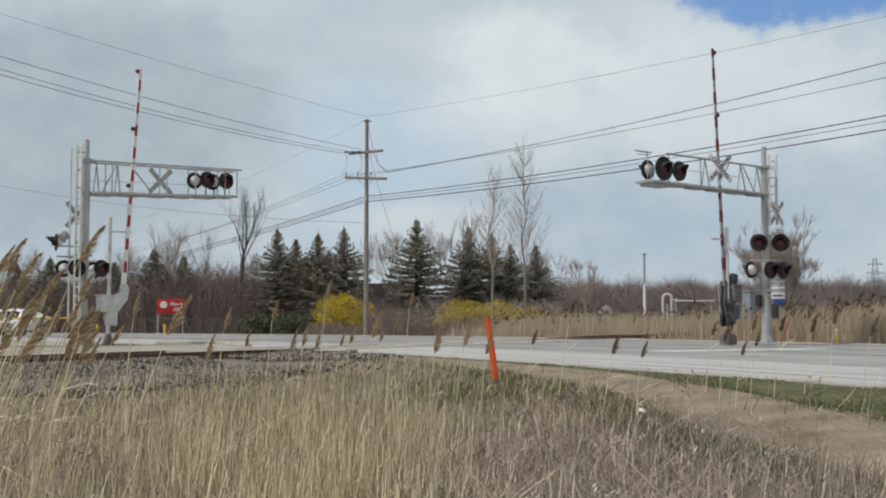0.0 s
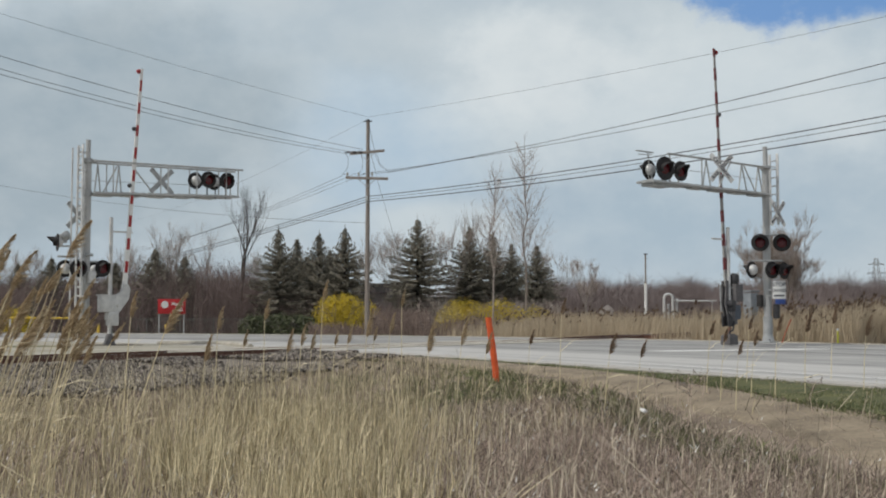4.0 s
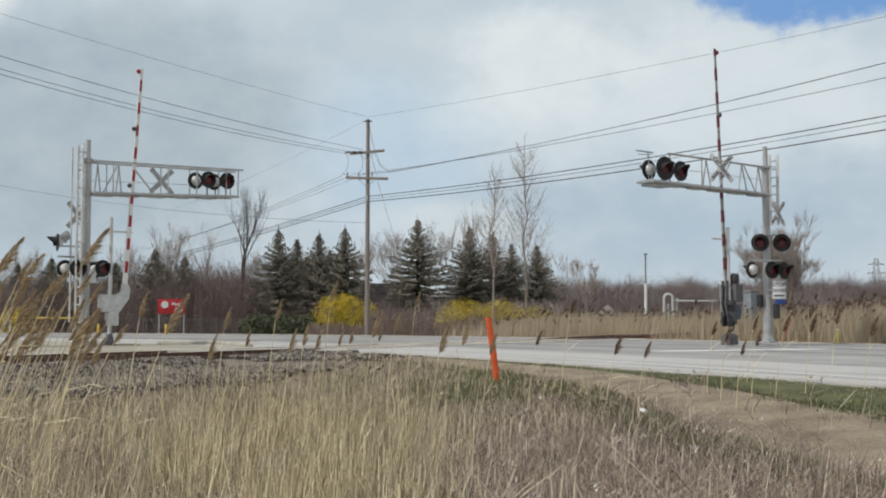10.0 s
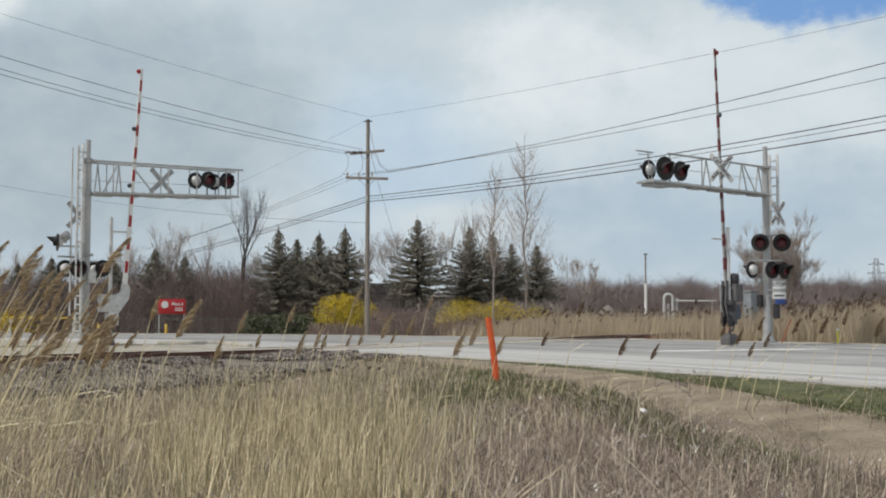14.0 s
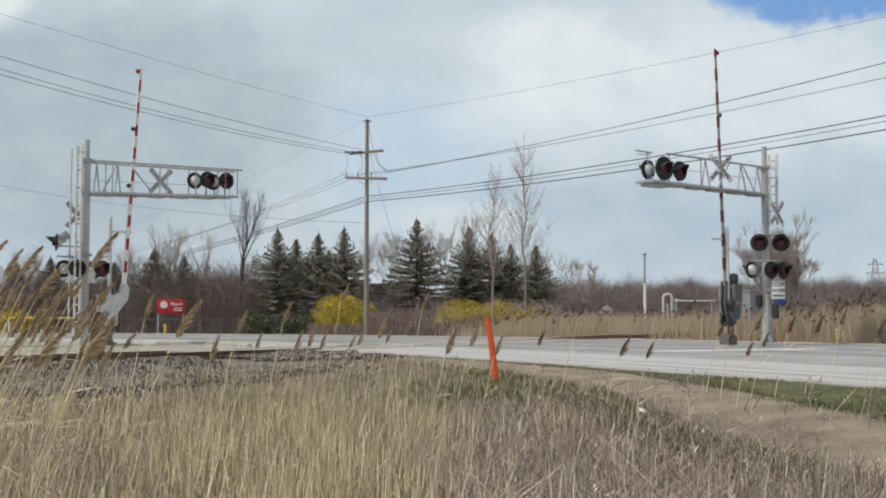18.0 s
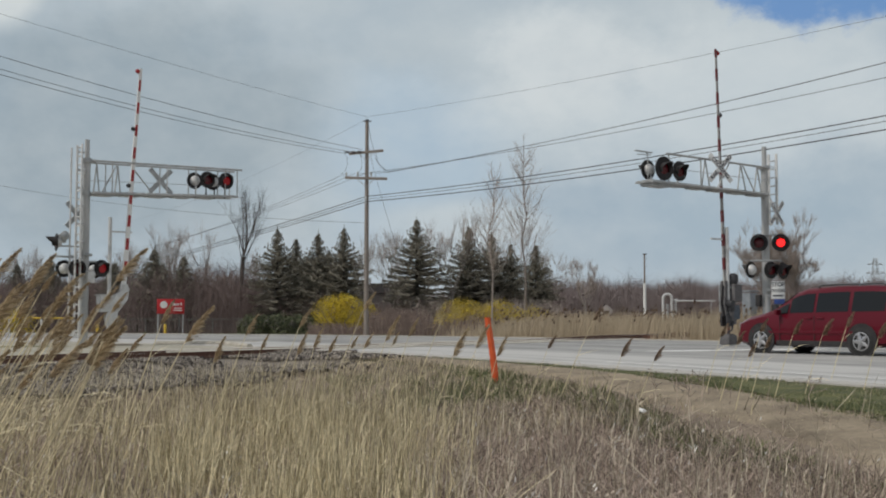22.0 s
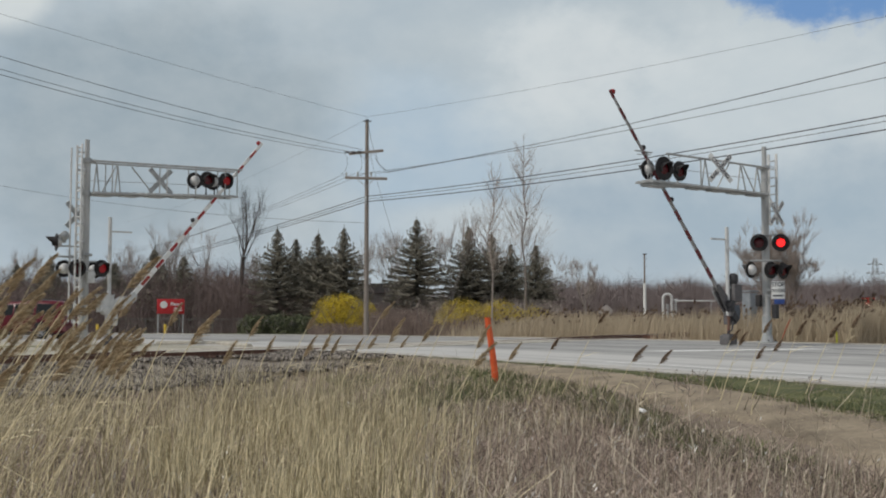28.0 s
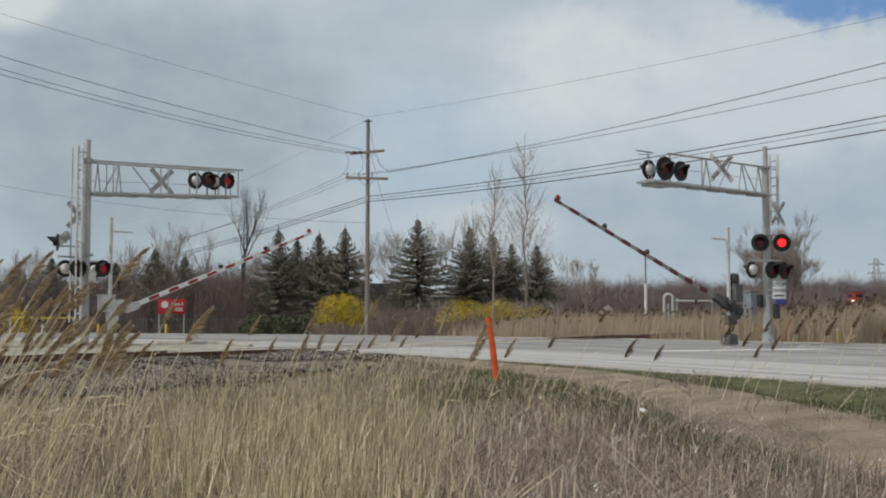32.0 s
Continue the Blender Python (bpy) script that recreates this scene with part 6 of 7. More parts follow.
def relay_cabinet():
    t = thing("relay_cabinet", 14.15, 52.0, -0.2, "grey metal relay cabinet beside the track", "cabinet", 30)
    part("body", M().box((0, 0, 1.25), (0.5, 0.5, 2.1), 0.03), CASE_GREY, t)
    part("roof", M().box((0, 0, 2.38), (0.58, 0.58, 0.08), 0.02), CASE_GREY, t)
    part("door", M().box((0, -0.258, 1.25), (0.43, 0.02, 1.8), 0.008), CASE_GREY, t)
    part("handle", M().cyl((0.16, -0.3, 1.2), (0.16, -0.3, 1.4), 0.015, n=6), DARK, t)
    part("plinth", M().box((0, 0, 0.1), (0.9, 0.9, 0.2), 0.02), CONCRETE, t)


relay_cabinet()


def thin_stake(x, y, dx, h, r, mat, label, name="stake"):
    t = thing(name, x, y, ground_z(x, y) + (0.0), label, "stake")
    part("shaft", M().tube([(0, 0, -0.1), (dx * 0.5, 0, h * 0.5), (dx, 0, h)], r, 6), mat, t)
    return t


thin_stake(12.62, 42.4, 0.42, 0.95, 0.022, noisy("rusty_orange", (0.25, 0.06, 0.03), (0.4, 0.11, 0.05), 9), "thin leaning rusty orange stake by the kerb")
ym = thin_stake(14.35, 41.2, 0.0, 0.55, 0.032, noisy("fluorescent_yellow", (0.6, 0.6, 0.04), (0.75, 0.75, 0.08), 9), "short bright yellow utility marker by the kerb", "utility_marker")
part("cap", M().lathe((0, 0, 0.53), (0, 0, 1), [(0, 0.045), (0.05, 0.045), (0.09, 0.03)], 10), WHITE, ym)


def low_building():
    t = thing("building", -5.6, 116, -0.3, "low grey building with dark roof behind the trees", "building", 4)
    part("wall", M().box((0, 0, 1.9), (5.4, 6, 3.8), 0.02), WALLING, t)
    part("roof", M().prism([(-3.0, 3.8), (3.0, 3.8), (2.6, 4.75), (-2.6, 4.75)], -3.3, 3.3), ROOFING, t)
    for x in (-1.4, 1.2):
        w = part("window", M().box((x, -3.0, 2.2), (0.9, 0.06, 1.1), 0.01), WHITE, t)
        part("pane", M().box((x, -3.04, 2.2), (0.76, 0.02, 0.96)), GLASS, w, smooth=False)


low_building()


def spoil_heap():
    q = random.Random(91)
    m = M()
    n, rings = 22, 7
    for j in range(rings):
        for i in range(n):
            a = 6.283 * i / n
            r = (1 - j / rings) ** 0.9 * 2.6 * q.uniform(0.9, 1.08)
            m.v.append((r * cos(a), r * sin(a) * 0.8, 2.9 * (j / rings) ** 0.85 + q.uniform(-.06, .06)))
    m.v.append((0, 0, 2.9))
    for j in range(rings - 1):
        for i in range(n):
            k = (i + 1) % n
            m.f.append((j * n + i, j * n + k, (j + 1) * n + k, (j + 1) * n + i))
    for i in range(n):
        m.f.append(((rings - 1) * n + i, (rings - 1) * n + (i + 1) % n, rings * n))
    ob = solid("gravel_heap", m, noisy("pale_gravel_heap", (0.17, 0.15, 0.14), (0.28, 0.25, 0.23), 2, 0.95, 0, 12, 0.6), "pale heap of gravel in the field", "heap", smooth=True)
    ob.matrix_world = pose(18.9, 130, -0.35)


spoil_heap()


def scrap(x, y, size, label="crumpled scrap of white litter in the dead grass"):
    q = random.Random(int(x * 100))
    bm = bmesh.new()
    bmesh.ops.create_icosphere(bm, subdivisions=2, radius=size)
    for vt in bm.verts:
        vt.co = Vector((vt.co.x * 1.3, vt.co.y, vt.co.z * 0.6)) * q.uniform(0.6, 1.2)
    ob = solid("litter", M().take(bm), WHITE, label, "litter")
    ob.matrix_world = pose(x, y, ground_z(x, y) + 0.16, 20, 10, 30)


scrap(2.42, 13.7, 0.045)


# ---- dead weeds with dark heads ----
def dead_weed(x, y, h, seed):
    q = random.Random(seed)
    t = thing("dead_weed", x, y, ground_z(x, y), "dry branching weed with small dark seed heads", "weed", group="dead weeds")
    st, hd = M(), M()
    st.tube([(0, 0, -0.05), (q.gauss(0, .03), 0, h * 0.55), (q.gauss(0, .05), 0, h)], [0.006, 0.005, 0.003], 4)
    for k in range(9):
        a = q.uniform(0, 6.283)
        z = h * q.uniform(0.5, 0.95)
        e = Vector((cos(a) * 0.16 * q.uniform(.5, 1), sin(a) * 0.1, z + q.uniform(0.04, 0.14)))
        st.tube([(0, 0, z), e], [0.003, 0.002], 3)
        hd.lathe(e, (0, 0, 1), [(-0.006, 0.003), (0, 0.009), (0.01, 0.008), (0.016, 0.003)], 6)
    part("stems", st, STRAW_BROWN, t)
    part("seed_heads", hd, BARK, t, "dark seed heads")["kind"] = "stuff"


for i, (x, y, h) in enumerate(((3.0, 14.6, 0.42), (3.2, 14.9, 0.4), (2.85, 15.2, 0.44), (3.4, 15.0, 0.38), (3.1, 14.2, 0.36), (4.3, 13.2, 0.4), (1.6, 11.5, 0.45))):
    dead_weed(x, y, h, 200 + i)


# ---- vehicles ----
def loft_car(stations):
    """Body skin from cross sections: x, half widths at sill, belt and roof, heights of sill, belt and roof."""
    m = M()
    for (x, ws, wb, wr, zs, zb, zr) in stations:
        ring = [(ws * 0.86, zs), (ws, zs + 0.07), (wb, (zs + zb) * 0.52), (wb * 0.985, zb), (wr + (wb - wr) * 0.12, zb + (zr - zb) * 0.84), (wr * 0.86, zb + (zr - zb) * 0.985), (wr * 0.4, zr)]
        ring = ring + [(-y, z) for y, z in reversed(ring)]
        m.v += [(x, y, z) for y, z in ring]
    n = 14
    for k in range(len(stations) - 1):
        for i in range(n):
            j = (i + 1) % n
            m.f.append((k * n + i, k * n + j, (k + 1) * n + j, (k + 1) * n + i))
    m.f.append(tuple(reversed(range(n))))
    e = (len(stations) - 1) * n
    m.f.append(tuple(e + i for i in range(n)))
    m.f = [tuple(reversed(q)) for q in m.f]
    return m


def side_glass(st, x0, x1, lo, hi, side, out=0.008):
    """A pane lying on the upper flank of the body between two lengths."""
    def at(x, t):
        for a, b in zip(st, st[1:]):
            if min(a[0], b[0]) <= x <= max(a[0], b[0]):
                u = (x - a[0]) / (b[0] - a[0])
                c = [p + (q - p) * u for p, q in zip(a, b)]
                break
        y0, z0 = c[2] * 0.985, c[5]
        y1, z1 = c[3] + (c[2] - c[3]) * 0.12, c[5] + (c[6] - c[5]) * 0.84
        return (x, side * (y0 + (y1 - y0) * t + out), z0 + (z1 - z0) * t)
    m = M()
    n = 5
    for k in range(n + 1):
        x = x0 + (x1 - x0) * k / n
        m.v += [at(x, lo), at(x, hi)]
    for k in range(n):
        q = (2 * k, 2 * k + 1, 2 * k + 3, 2 * k + 2)
        m.f.append(q if side > 0 else tuple(reversed(q)))
    return m


def car_wheel(parent, x, y, r, w):
    side = 1 if y > 0 else -1
    tyre = part("wheel", M().lathe((0, -w / 2, 0), (0, 1, 0), [(0.0, r * 0.62), (0.01, r * 0.9), (0.035, r), (w - 0.035, r), (w - 0.01, r * 0.9), (w, r * 0.62)], 28), RUBBER, parent, "black tyre on a silver alloy rim")
    part("rim", M().lathe((0, side * (w / 2 - 0.03), 0), (0, side, 0), [(0, r * 0.64), (0.03, r * 0.66), (0.035, r * 0.6), (0.005, r * 0.5)], 24), CHROME, tyre)
    for k in range(5):
        a = 2 * pi * k / 5
        part("spoke", M().box((r * 0.31 * cos(a), side * (w / 2 - 0.002), r * 0.31 * sin(a)), (0.1, 0.03, 0.1), 0.01)
             .cyl((0.03 * cos(a), side * (w / 2), 0.03 * sin(a)), (r * 0.6 * cos(a), side * (w / 2), r * 0.6 * sin(a)), 0.045, 0.035, 6), CHROME, tyre)
    part("hub", M().lathe((0, side * (w / 2 - 0.01), 0), (0, side, 0), [(0, 0.07), (0.03, 0.06), (0.04, 0.02)], 12), CHROME, tyre)
    tyre.matrix_basis = pose(x, y, r)
    return tyre


VAN_ST = [(2.52, 0.62, 0.66, 0.55, 0.36, 0.66, 0.72), (2.40, 0.80, 0.84, 0.68, 0.24, 0.76, 0.86), (2.1, 0.87, 0.90, 0.74, 0.22, 0.86, 0.97), (1.62, 0.89, 0.915, 0.76, 0.22, 0.95, 1.06),
          (1.30, 0.89, 0.92, 0.72, 0.22, 0.99, 1.17), (0.62, 0.89, 0.925, 0.70, 0.22, 1.01, 1.60), (0.30, 0.89, 0.925, 0.70, 0.22, 1.01, 1.70), (-0.6, 0.89, 0.925, 0.70, 0.22, 1.02, 1.75),
          (-1.7, 0.89, 0.925, 0.70, 0.22, 1.03, 1.745), (-2.22, 0.88, 0.915, 0.69, 0.25, 1.04, 1.71), (-2.36, 0.87, 0.905, 0.66, 0.3, 1.04, 1.62), (-2.52, 0.84, 0.87, 0.62, 0.36, 1.0, 1.1)]


def minivan():
    v = thing("minivan", 9, 30, 0, "dark red minivan with tinted windows driving over the crossing", "minivan")
    part("body", loft_car(VAN_ST), VAN_RED, v)
    for s in (1, -1):
        for x0, x1 in ((0.72, -0.02), (-0.10, -1.05), (-1.15, -2.08)):
            part("side_window", side_glass(VAN_ST, x0, x1, 0.10, 0.92, s), GLASS, v, "dark tinted side window", smooth=False)
        part("front_quarter_window", side_glass(VAN_ST, 1.12, 0.78, 0.12, 0.75, s), GLASS, v, smooth=False)
        part("rub_strip", M().box((0.1, s * 0.927, 0.56), (3.6, 0.02, 0.07), 0.006), VAN_RED, v)
        part("sill", M().box((0.0, s * 0.9, 0.27), (2.3, 0.05, 0.15), 0.02), BLACK, v, "dark lower sill")
        for xs in (1.02, -0.06, -1.1):
            part("door_seam", M().box((xs, s * 0.924, 0.66), (0.012, 0.012, 0.66)), BLACK, v, smooth=False)
        part("door_handle", M().box((0.12, s * 0.935, 0.92), (0.2, 0.03, 0.04), 0.008), VAN_RED, v)
        part("door_handle", M().box((-0.25, s * 0.935, 0.92), (0.2, 0.03, 0.04), 0.008), VAN_RED, v)
        part("mirror", M().box((1.0, s * 1.03, 1.08), (0.1, 0.2, 0.15), 0.03), VAN_RED, v)
        part("tail_light", M().box((-2.44, s * 0.80, 0.94), (0.14, 0.17, 0.38), 0.03), TAIL, v, "tall red tail light")
        part("reversing_light", M().box((-2.485, s * 0.79, 0.71), (0.08, 0.16, 0.1), 0.015), WHITE, v)
        part("headlight", M().box((2.36, s * 0.66, 0.72), (0.2, 0.28, 0.17), 0.03), CHROME, v)
        part("roof_rail", M().tube([(0.0, s * 0.62, 1.68), (-0.1, s * 0.62, 1.765), (-1.9, s * 0.62, 1.775), (-2.0, s * 0.62, 1.7)], 0.02, 6), DARK, v)
        part("wheel_arch", M().lathe((1.62, s * 0.90, 0.37), (0, s, 0), [(0, 0.43), (0.04, 0.43), (0.036, 0.4), (0.03, 0.1)], 28), BLACK, v, smooth=False)
        part("wheel_arch", M().lathe((-1.45, s * 0.90, 0.37), (0, s, 0), [(0, 0.43), (0.04, 0.43), (0.036, 0.4), (0.03, 0.1)], 28), BLACK, v, smooth=False)
    rw = M()
    rw.v = [(-2.515, 0.66, 1.12), (-2.515, -0.66, 1.12), (-2.385, -0.60, 1.58), (-2.385, 0.60, 1.58), (-2.38, 0.66, 1.12), (-2.38, -0.66, 1.12), (-2.3, -0.60, 1.58), (-2.3, 0.60, 1.58)]
    rw.f = [(0, 3, 2, 1), (4, 5, 6, 7), (0, 1, 5, 4), (2, 3, 7, 6), (1, 2, 6, 5), (0, 4, 7, 3)]
    part("rear_window", rw, GLASS, v, "dark tinted rear window", smooth=False)
    part("rear_bumper", M().box((-2.5, 0, 0.46), (0.2, 1.72, 0.26), 0.05), noisy("dusty_bumper", (0.10, 0.025, 0.03), (0.18, 0.06, 0.065), 4), v, "dusty rear bumper")
    part("front_bumper", M().box((2.46, 0, 0.42), (0.16, 1.5, 0.26), 0.05), VAN_RED, v)
    part("number_plate", M().box((-2.545, 0, 0.80), (0.02, 0.32, 0.16), 0.004), WHITE, v, "pale number plate")
    part("plate_bar", M().box((-2.558, 0, 0.80), (0.006, 0.22, 0.07)), INK, v, smooth=False)
    part("badge", M().box((-2.535, 0, 1.0), (0.02, 0.14, 0.035), 0.006), CHROME, v)
    ws = M()
    ws.v = [(1.27, 0.74, 1.15), (1.27, -0.74, 1.15), (0.66, -0.60, 1.595), (0.66, 0.60, 1.595), (1.2, 0.7, 1.05), (1.2, -0.7, 1.05), (0.6, -0.56, 1.5), (0.6, 0.56, 1.5)]
    ws.f = [(0, 1, 2, 3), (4, 7, 6, 5), (0, 4, 5, 1), (2, 6, 7, 3), (1, 5, 6, 2), (0, 3, 7, 4)]
    part("windscreen", ws, GLASS, v, smooth=False)
    part("wiper", M().cyl((-2.54, 0.1, 1.1), (-2.5, -0.4, 1.2), 0.012, n=5), DARK, v)
    part("underbody", M().box((0, 0, 0.26), (4.5, 1.5, 0.12), 0.02), DARK, v)
    v.scale = (0.97, 1.0, 1.0)
    wheels = [car_wheel(v, x, y, 0.35, 0.21) for x in (1.62, -1.45) for y in (0.86, -0.86)]
    return v, wheels


van, van_wheels = minivan()

CAR_ST = [(2.3, 0.60, 0.64, 0.5, 0.34, 0.58, 0.64), (2.18, 0.78, 0.82, 0.65, 0.24, 0.68, 0.78), (1.3, 0.86, 0.88, 0.7, 0.22, 0.86, 0.98), (1.0, 0.86, 0.89, 0.66, 0.22, 0.9, 1.05), (0.3, 0.86, 0.89, 0.62, 0.22, 0.92, 1.42),
          (-0.6, 0.86, 0.89, 0.62, 0.22, 0.93, 1.46), (-1.2, 0.86, 0.89, 0.62, 0.22, 0.94, 1.40), (-1.75, 0.86, 0.88, 0.66, 0.24, 0.95, 1.08), (-2.2, 0.82, 0.85, 0.7, 0.3, 0.9, 0.99), (-2.3, 0.74, 0.76, 0.64, 0.36, 0.8, 0.86)]


def white_car():
    v = thing("sedan", -23, 62, 0, "white sedan driving away along the road", "car")
    part("body", loft_car(CAR_ST), CAR_WHITE, v)
    for s in (1, -1):
        for x0, x1 in ((0.5, -0.28), (-0.36, -1.2)):
            part("side_window", side_glass(CAR_ST, x0, x1, 0.08, 0.9, s), GLASS, v, smooth=False)
        part("tail_light", M().box((-2.24, s * 0.68, 0.78), (0.1, 0.24, 0.14), 0.02), TAIL, v)
        part("headlight", M().box((2.18, s * 0.6, 0.6), (0.16, 0.28, 0.13), 0.02), CHROME, v)
        part("mirror", M().box((0.72, s * 0.98, 0.98), (0.1, 0.18, 0.12), 0.02), CAR_WHITE, v)
    part("bumper", M().box((-2.27, 0, 0.44), (0.14, 1.6, 0.24), 0.04), CAR_WHITE, v)
    part("underbody", M().box((0, 0, 0.26), (4.1, 1.5, 0.1), 0.02), DARK, v)
    return v, [car_wheel(v, x, y, 0.32, 0.2) for x in (1.38, -1.4) for y in (0.79, -0.79)]


sedan, sedan_wheels = white_car()


def locomotive():
    v = thing("locomotive", 110, 290, 0.35, "red diesel locomotive with lit headlights on the track", "locomotive")
    part("frame", M().box((0, 0, 1.25), (18, 3.0, 0.35), 0.05), DARK, v)
    part("hood", M().box((-3.2, 0, 2.85), (11.2, 2.1, 2.8), 0.15), LOCO_RED, v)
    part("cab", M().box((4.6, 0, 3.0), (3.4, 3.05, 3.1), 0.2), LOCO_RED, v)
    part("cab_roof", M().box((4.6, 0, 4.62), (3.7, 3.1, 0.14), 0.05), DARK, v)
    part("nose", M().box((7.2, 0, 2.3), (2.0, 2.3, 1.8), 0.2), LOCO_RED, v)
    for y in (-0.85, 0.85):
        part("windscreen", M().box((6.31, y, 3.85), (0.06, 1.1, 0.7), 0.03), GLASS, v)
    for y in (-1.53, 1.53):
        part("side_window", M().box((4.6, y, 3.75), (1.8, 0.05, 0.75), 0.02), GLASS, v)
    for y in (-0.18, 0.18):
        part("headlamp", M().lathe((8.2, y, 2.95), (1, 0, 0), [(0, 0.16), (0.08, 0.15), (0.1, 0.05)], 12), HEADLIGHT, v, "bright lit headlamp")
    for y in (-0.95, 0.95):
        part("ditch_light", M().lathe((8.3, y, 1.7), (1, 0, 0), [(0, 0.12), (0.06, 0.11), (0.08, 0.04)], 10), HEADLIGHT, v)
    part("stripe", M().box((8.215, 0, 2.2), (0.02, 2.0, 0.3), 0.005), WHITE, v)
    part("pilot", M().box((8.7, 0, 0.9), (0.3, 2.8, 0.9), 0.05), DARK, v)
    for x in (-5.5, 5.5):
        part("bogie", M().box((x, 0, 0.75), (4.2, 2.5, 0.55), 0.05), DARK, v)
        for k in (-1.6, 0, 1.6):
            part("wheelset", M().cyl((x + k, -0.85, 0.5), (x + k, 0.85, 0.5), 0.5, n=16), DARK, v)
    return v


loco = locomotive()


def boxcar():
    v = thing("freight_wagon", 118, 308, 0.35, "dark brown freight wagon behind the locomotive", "wagon", group="wagons of the train")
    part("body", M().box((0, 0, 2.6), (15, 3.0, 3.1), 0.06), noisy("dark_wagon", (0.03, 0.022, 0.02), (0.07, 0.05, 0.045), 2, 0.8), v)
    part("frame", M().box((0, 0, 0.95), (15.6, 2.4, 0.3), 0.04), DARK, v)
    part("door", M().box((0, 1.52, 2.5), (3.0, 0.06, 2.8), 0.01), noisy("wagon_door", (0.05, 0.03, 0.025), (0.09, 0.06, 0.05), 2, 0.8), v)
    for k in range(-6, 7):
        if abs(k) > 1:
            part("rib", M().box((k * 1.1, 1.53, 2.6), (0.08, 0.06, 3.0)), DARK, v, smooth=False)
    for x in (-5.5, 5.5):
        part("bogie", M().box((x, 0, 0.6), (2.4, 2.2, 0.4), 0.05), DARK, v)
        for k in (-0.85, 0.85):
            part("wheelset", M().cyl((x + k, -0.8, 0.42), (x + k, 0.8, 0.42), 0.42, n=14), DARK, v)
    return v


wagons = [boxcar()]
for k in range(3):
    wagons.append(copy_thing(wagons[0], pose(118, 308, 0.35)))


# ---- reeds with plumes ----
def plume_mesh(seed, size, mat):
    """A feathery one-sided panicle: fine strands along a nodding axis."""
    r = random.Random(seed)
    m = M()
    ln = size
    for k in range(420):
        u = r.random() ** 1.1
        nod = 0.16 * u * u
        p = Vector((ln * nod, 0, ln * u * 0.86))
        ax = Vector((0.3 * u, 0, 1)).normalized()
        a = r.uniform(0, 6.283)
        reach = ln * (0.14 + 0.26 * (1 - u)) * r.uniform(0.6, 1.15) * min(1, 0.5 + 2.5 * u)
        d = ax * 0.74 + Vector((cos(a) * 0.42 + 0.3, sin(a) * 0.34, -0.12)) * (1.15 - 0.55 * u)
        e = p + d * reach
        s = Vector((r.gauss(0, 1), r.gauss(0, 1), r.gauss(0, .3))).normalized() * (0.0016 + 0.0018 * r.random())
        c = p.lerp(e, 0.55) + Vector((0.004, 0, 0.006))
        o = len(m.v)
        m.v += [tuple(p), tuple(c - s), tuple(e - Vector((0, 0, 0.012 * r.random()))), tuple(c + s)]
        m.f.append((o, o + 1, o + 2, o + 3))
    return m.mesh("plume", mat)


PLUMES = [plume_mesh(300 + k, 0.2 + 0.022 * k, PLUME) for k in range(6)]
PLUMES_BROWN = [plume_mesh(310 + k, 0.16 + 0.02 * k, PLUME_BROWN) for k in range(4)]
REEDS = []


def reed(x, y, h, tilt, k, gain, leaves=2, scale=1.0, pale=True, brown=False):
    q = random.Random(int(x * 1000) + int(y * 77) + k)
    z = ground_z(x, y) - 0.03
    st = M().tube([(0, 0, 0), (0, 0, h * 0.5), (0.015, 0, h)], [0.0055 * scale, 0.0045 * scale, 0.0025 * scale], 4)
    for i in range(leaves):
        zz = h * q.uniform(0.25, 0.75)
        ln = q.uniform(0.18, 0.38)
        st.blade((0, 0, zz), (ln * q.uniform(0.5, 1.0), q.gauss(0, .06), zz + ln * q.uniform(0.1, 0.8)), 0.006 * scale, 0.03, Vector((0, 0.6, 0.8)))
    t = thing("reed", x, y, z, "tall dry reed with a small brown plume" if brown else "tall dry reed with a feathery tan plume", "reed", group="swaying reeds")
    part("stalk", st, STRAW_PALE if pale else STRAW, t, smooth=False)
    p = new("plume", PLUMES_BROWN[k % 4] if brown else PLUMES[k % 6])
    p.parent = t
    p.matrix_basis = Matrix.Translation((0.012, 0, h - 0.02)) @ Matrix.Rotation(q.uniform(-0.5, 0.5), 4, "Z") @ Matrix.Diagonal((scale * (1.35 if brown else 1.1), scale * (1.35 if brown else 1.1), scale, 1))
    REEDS.append((t, x, y, z, tilt, gain, q.uniform(0, 6.28), q.uniform(0.75, 1.3)))
    return t


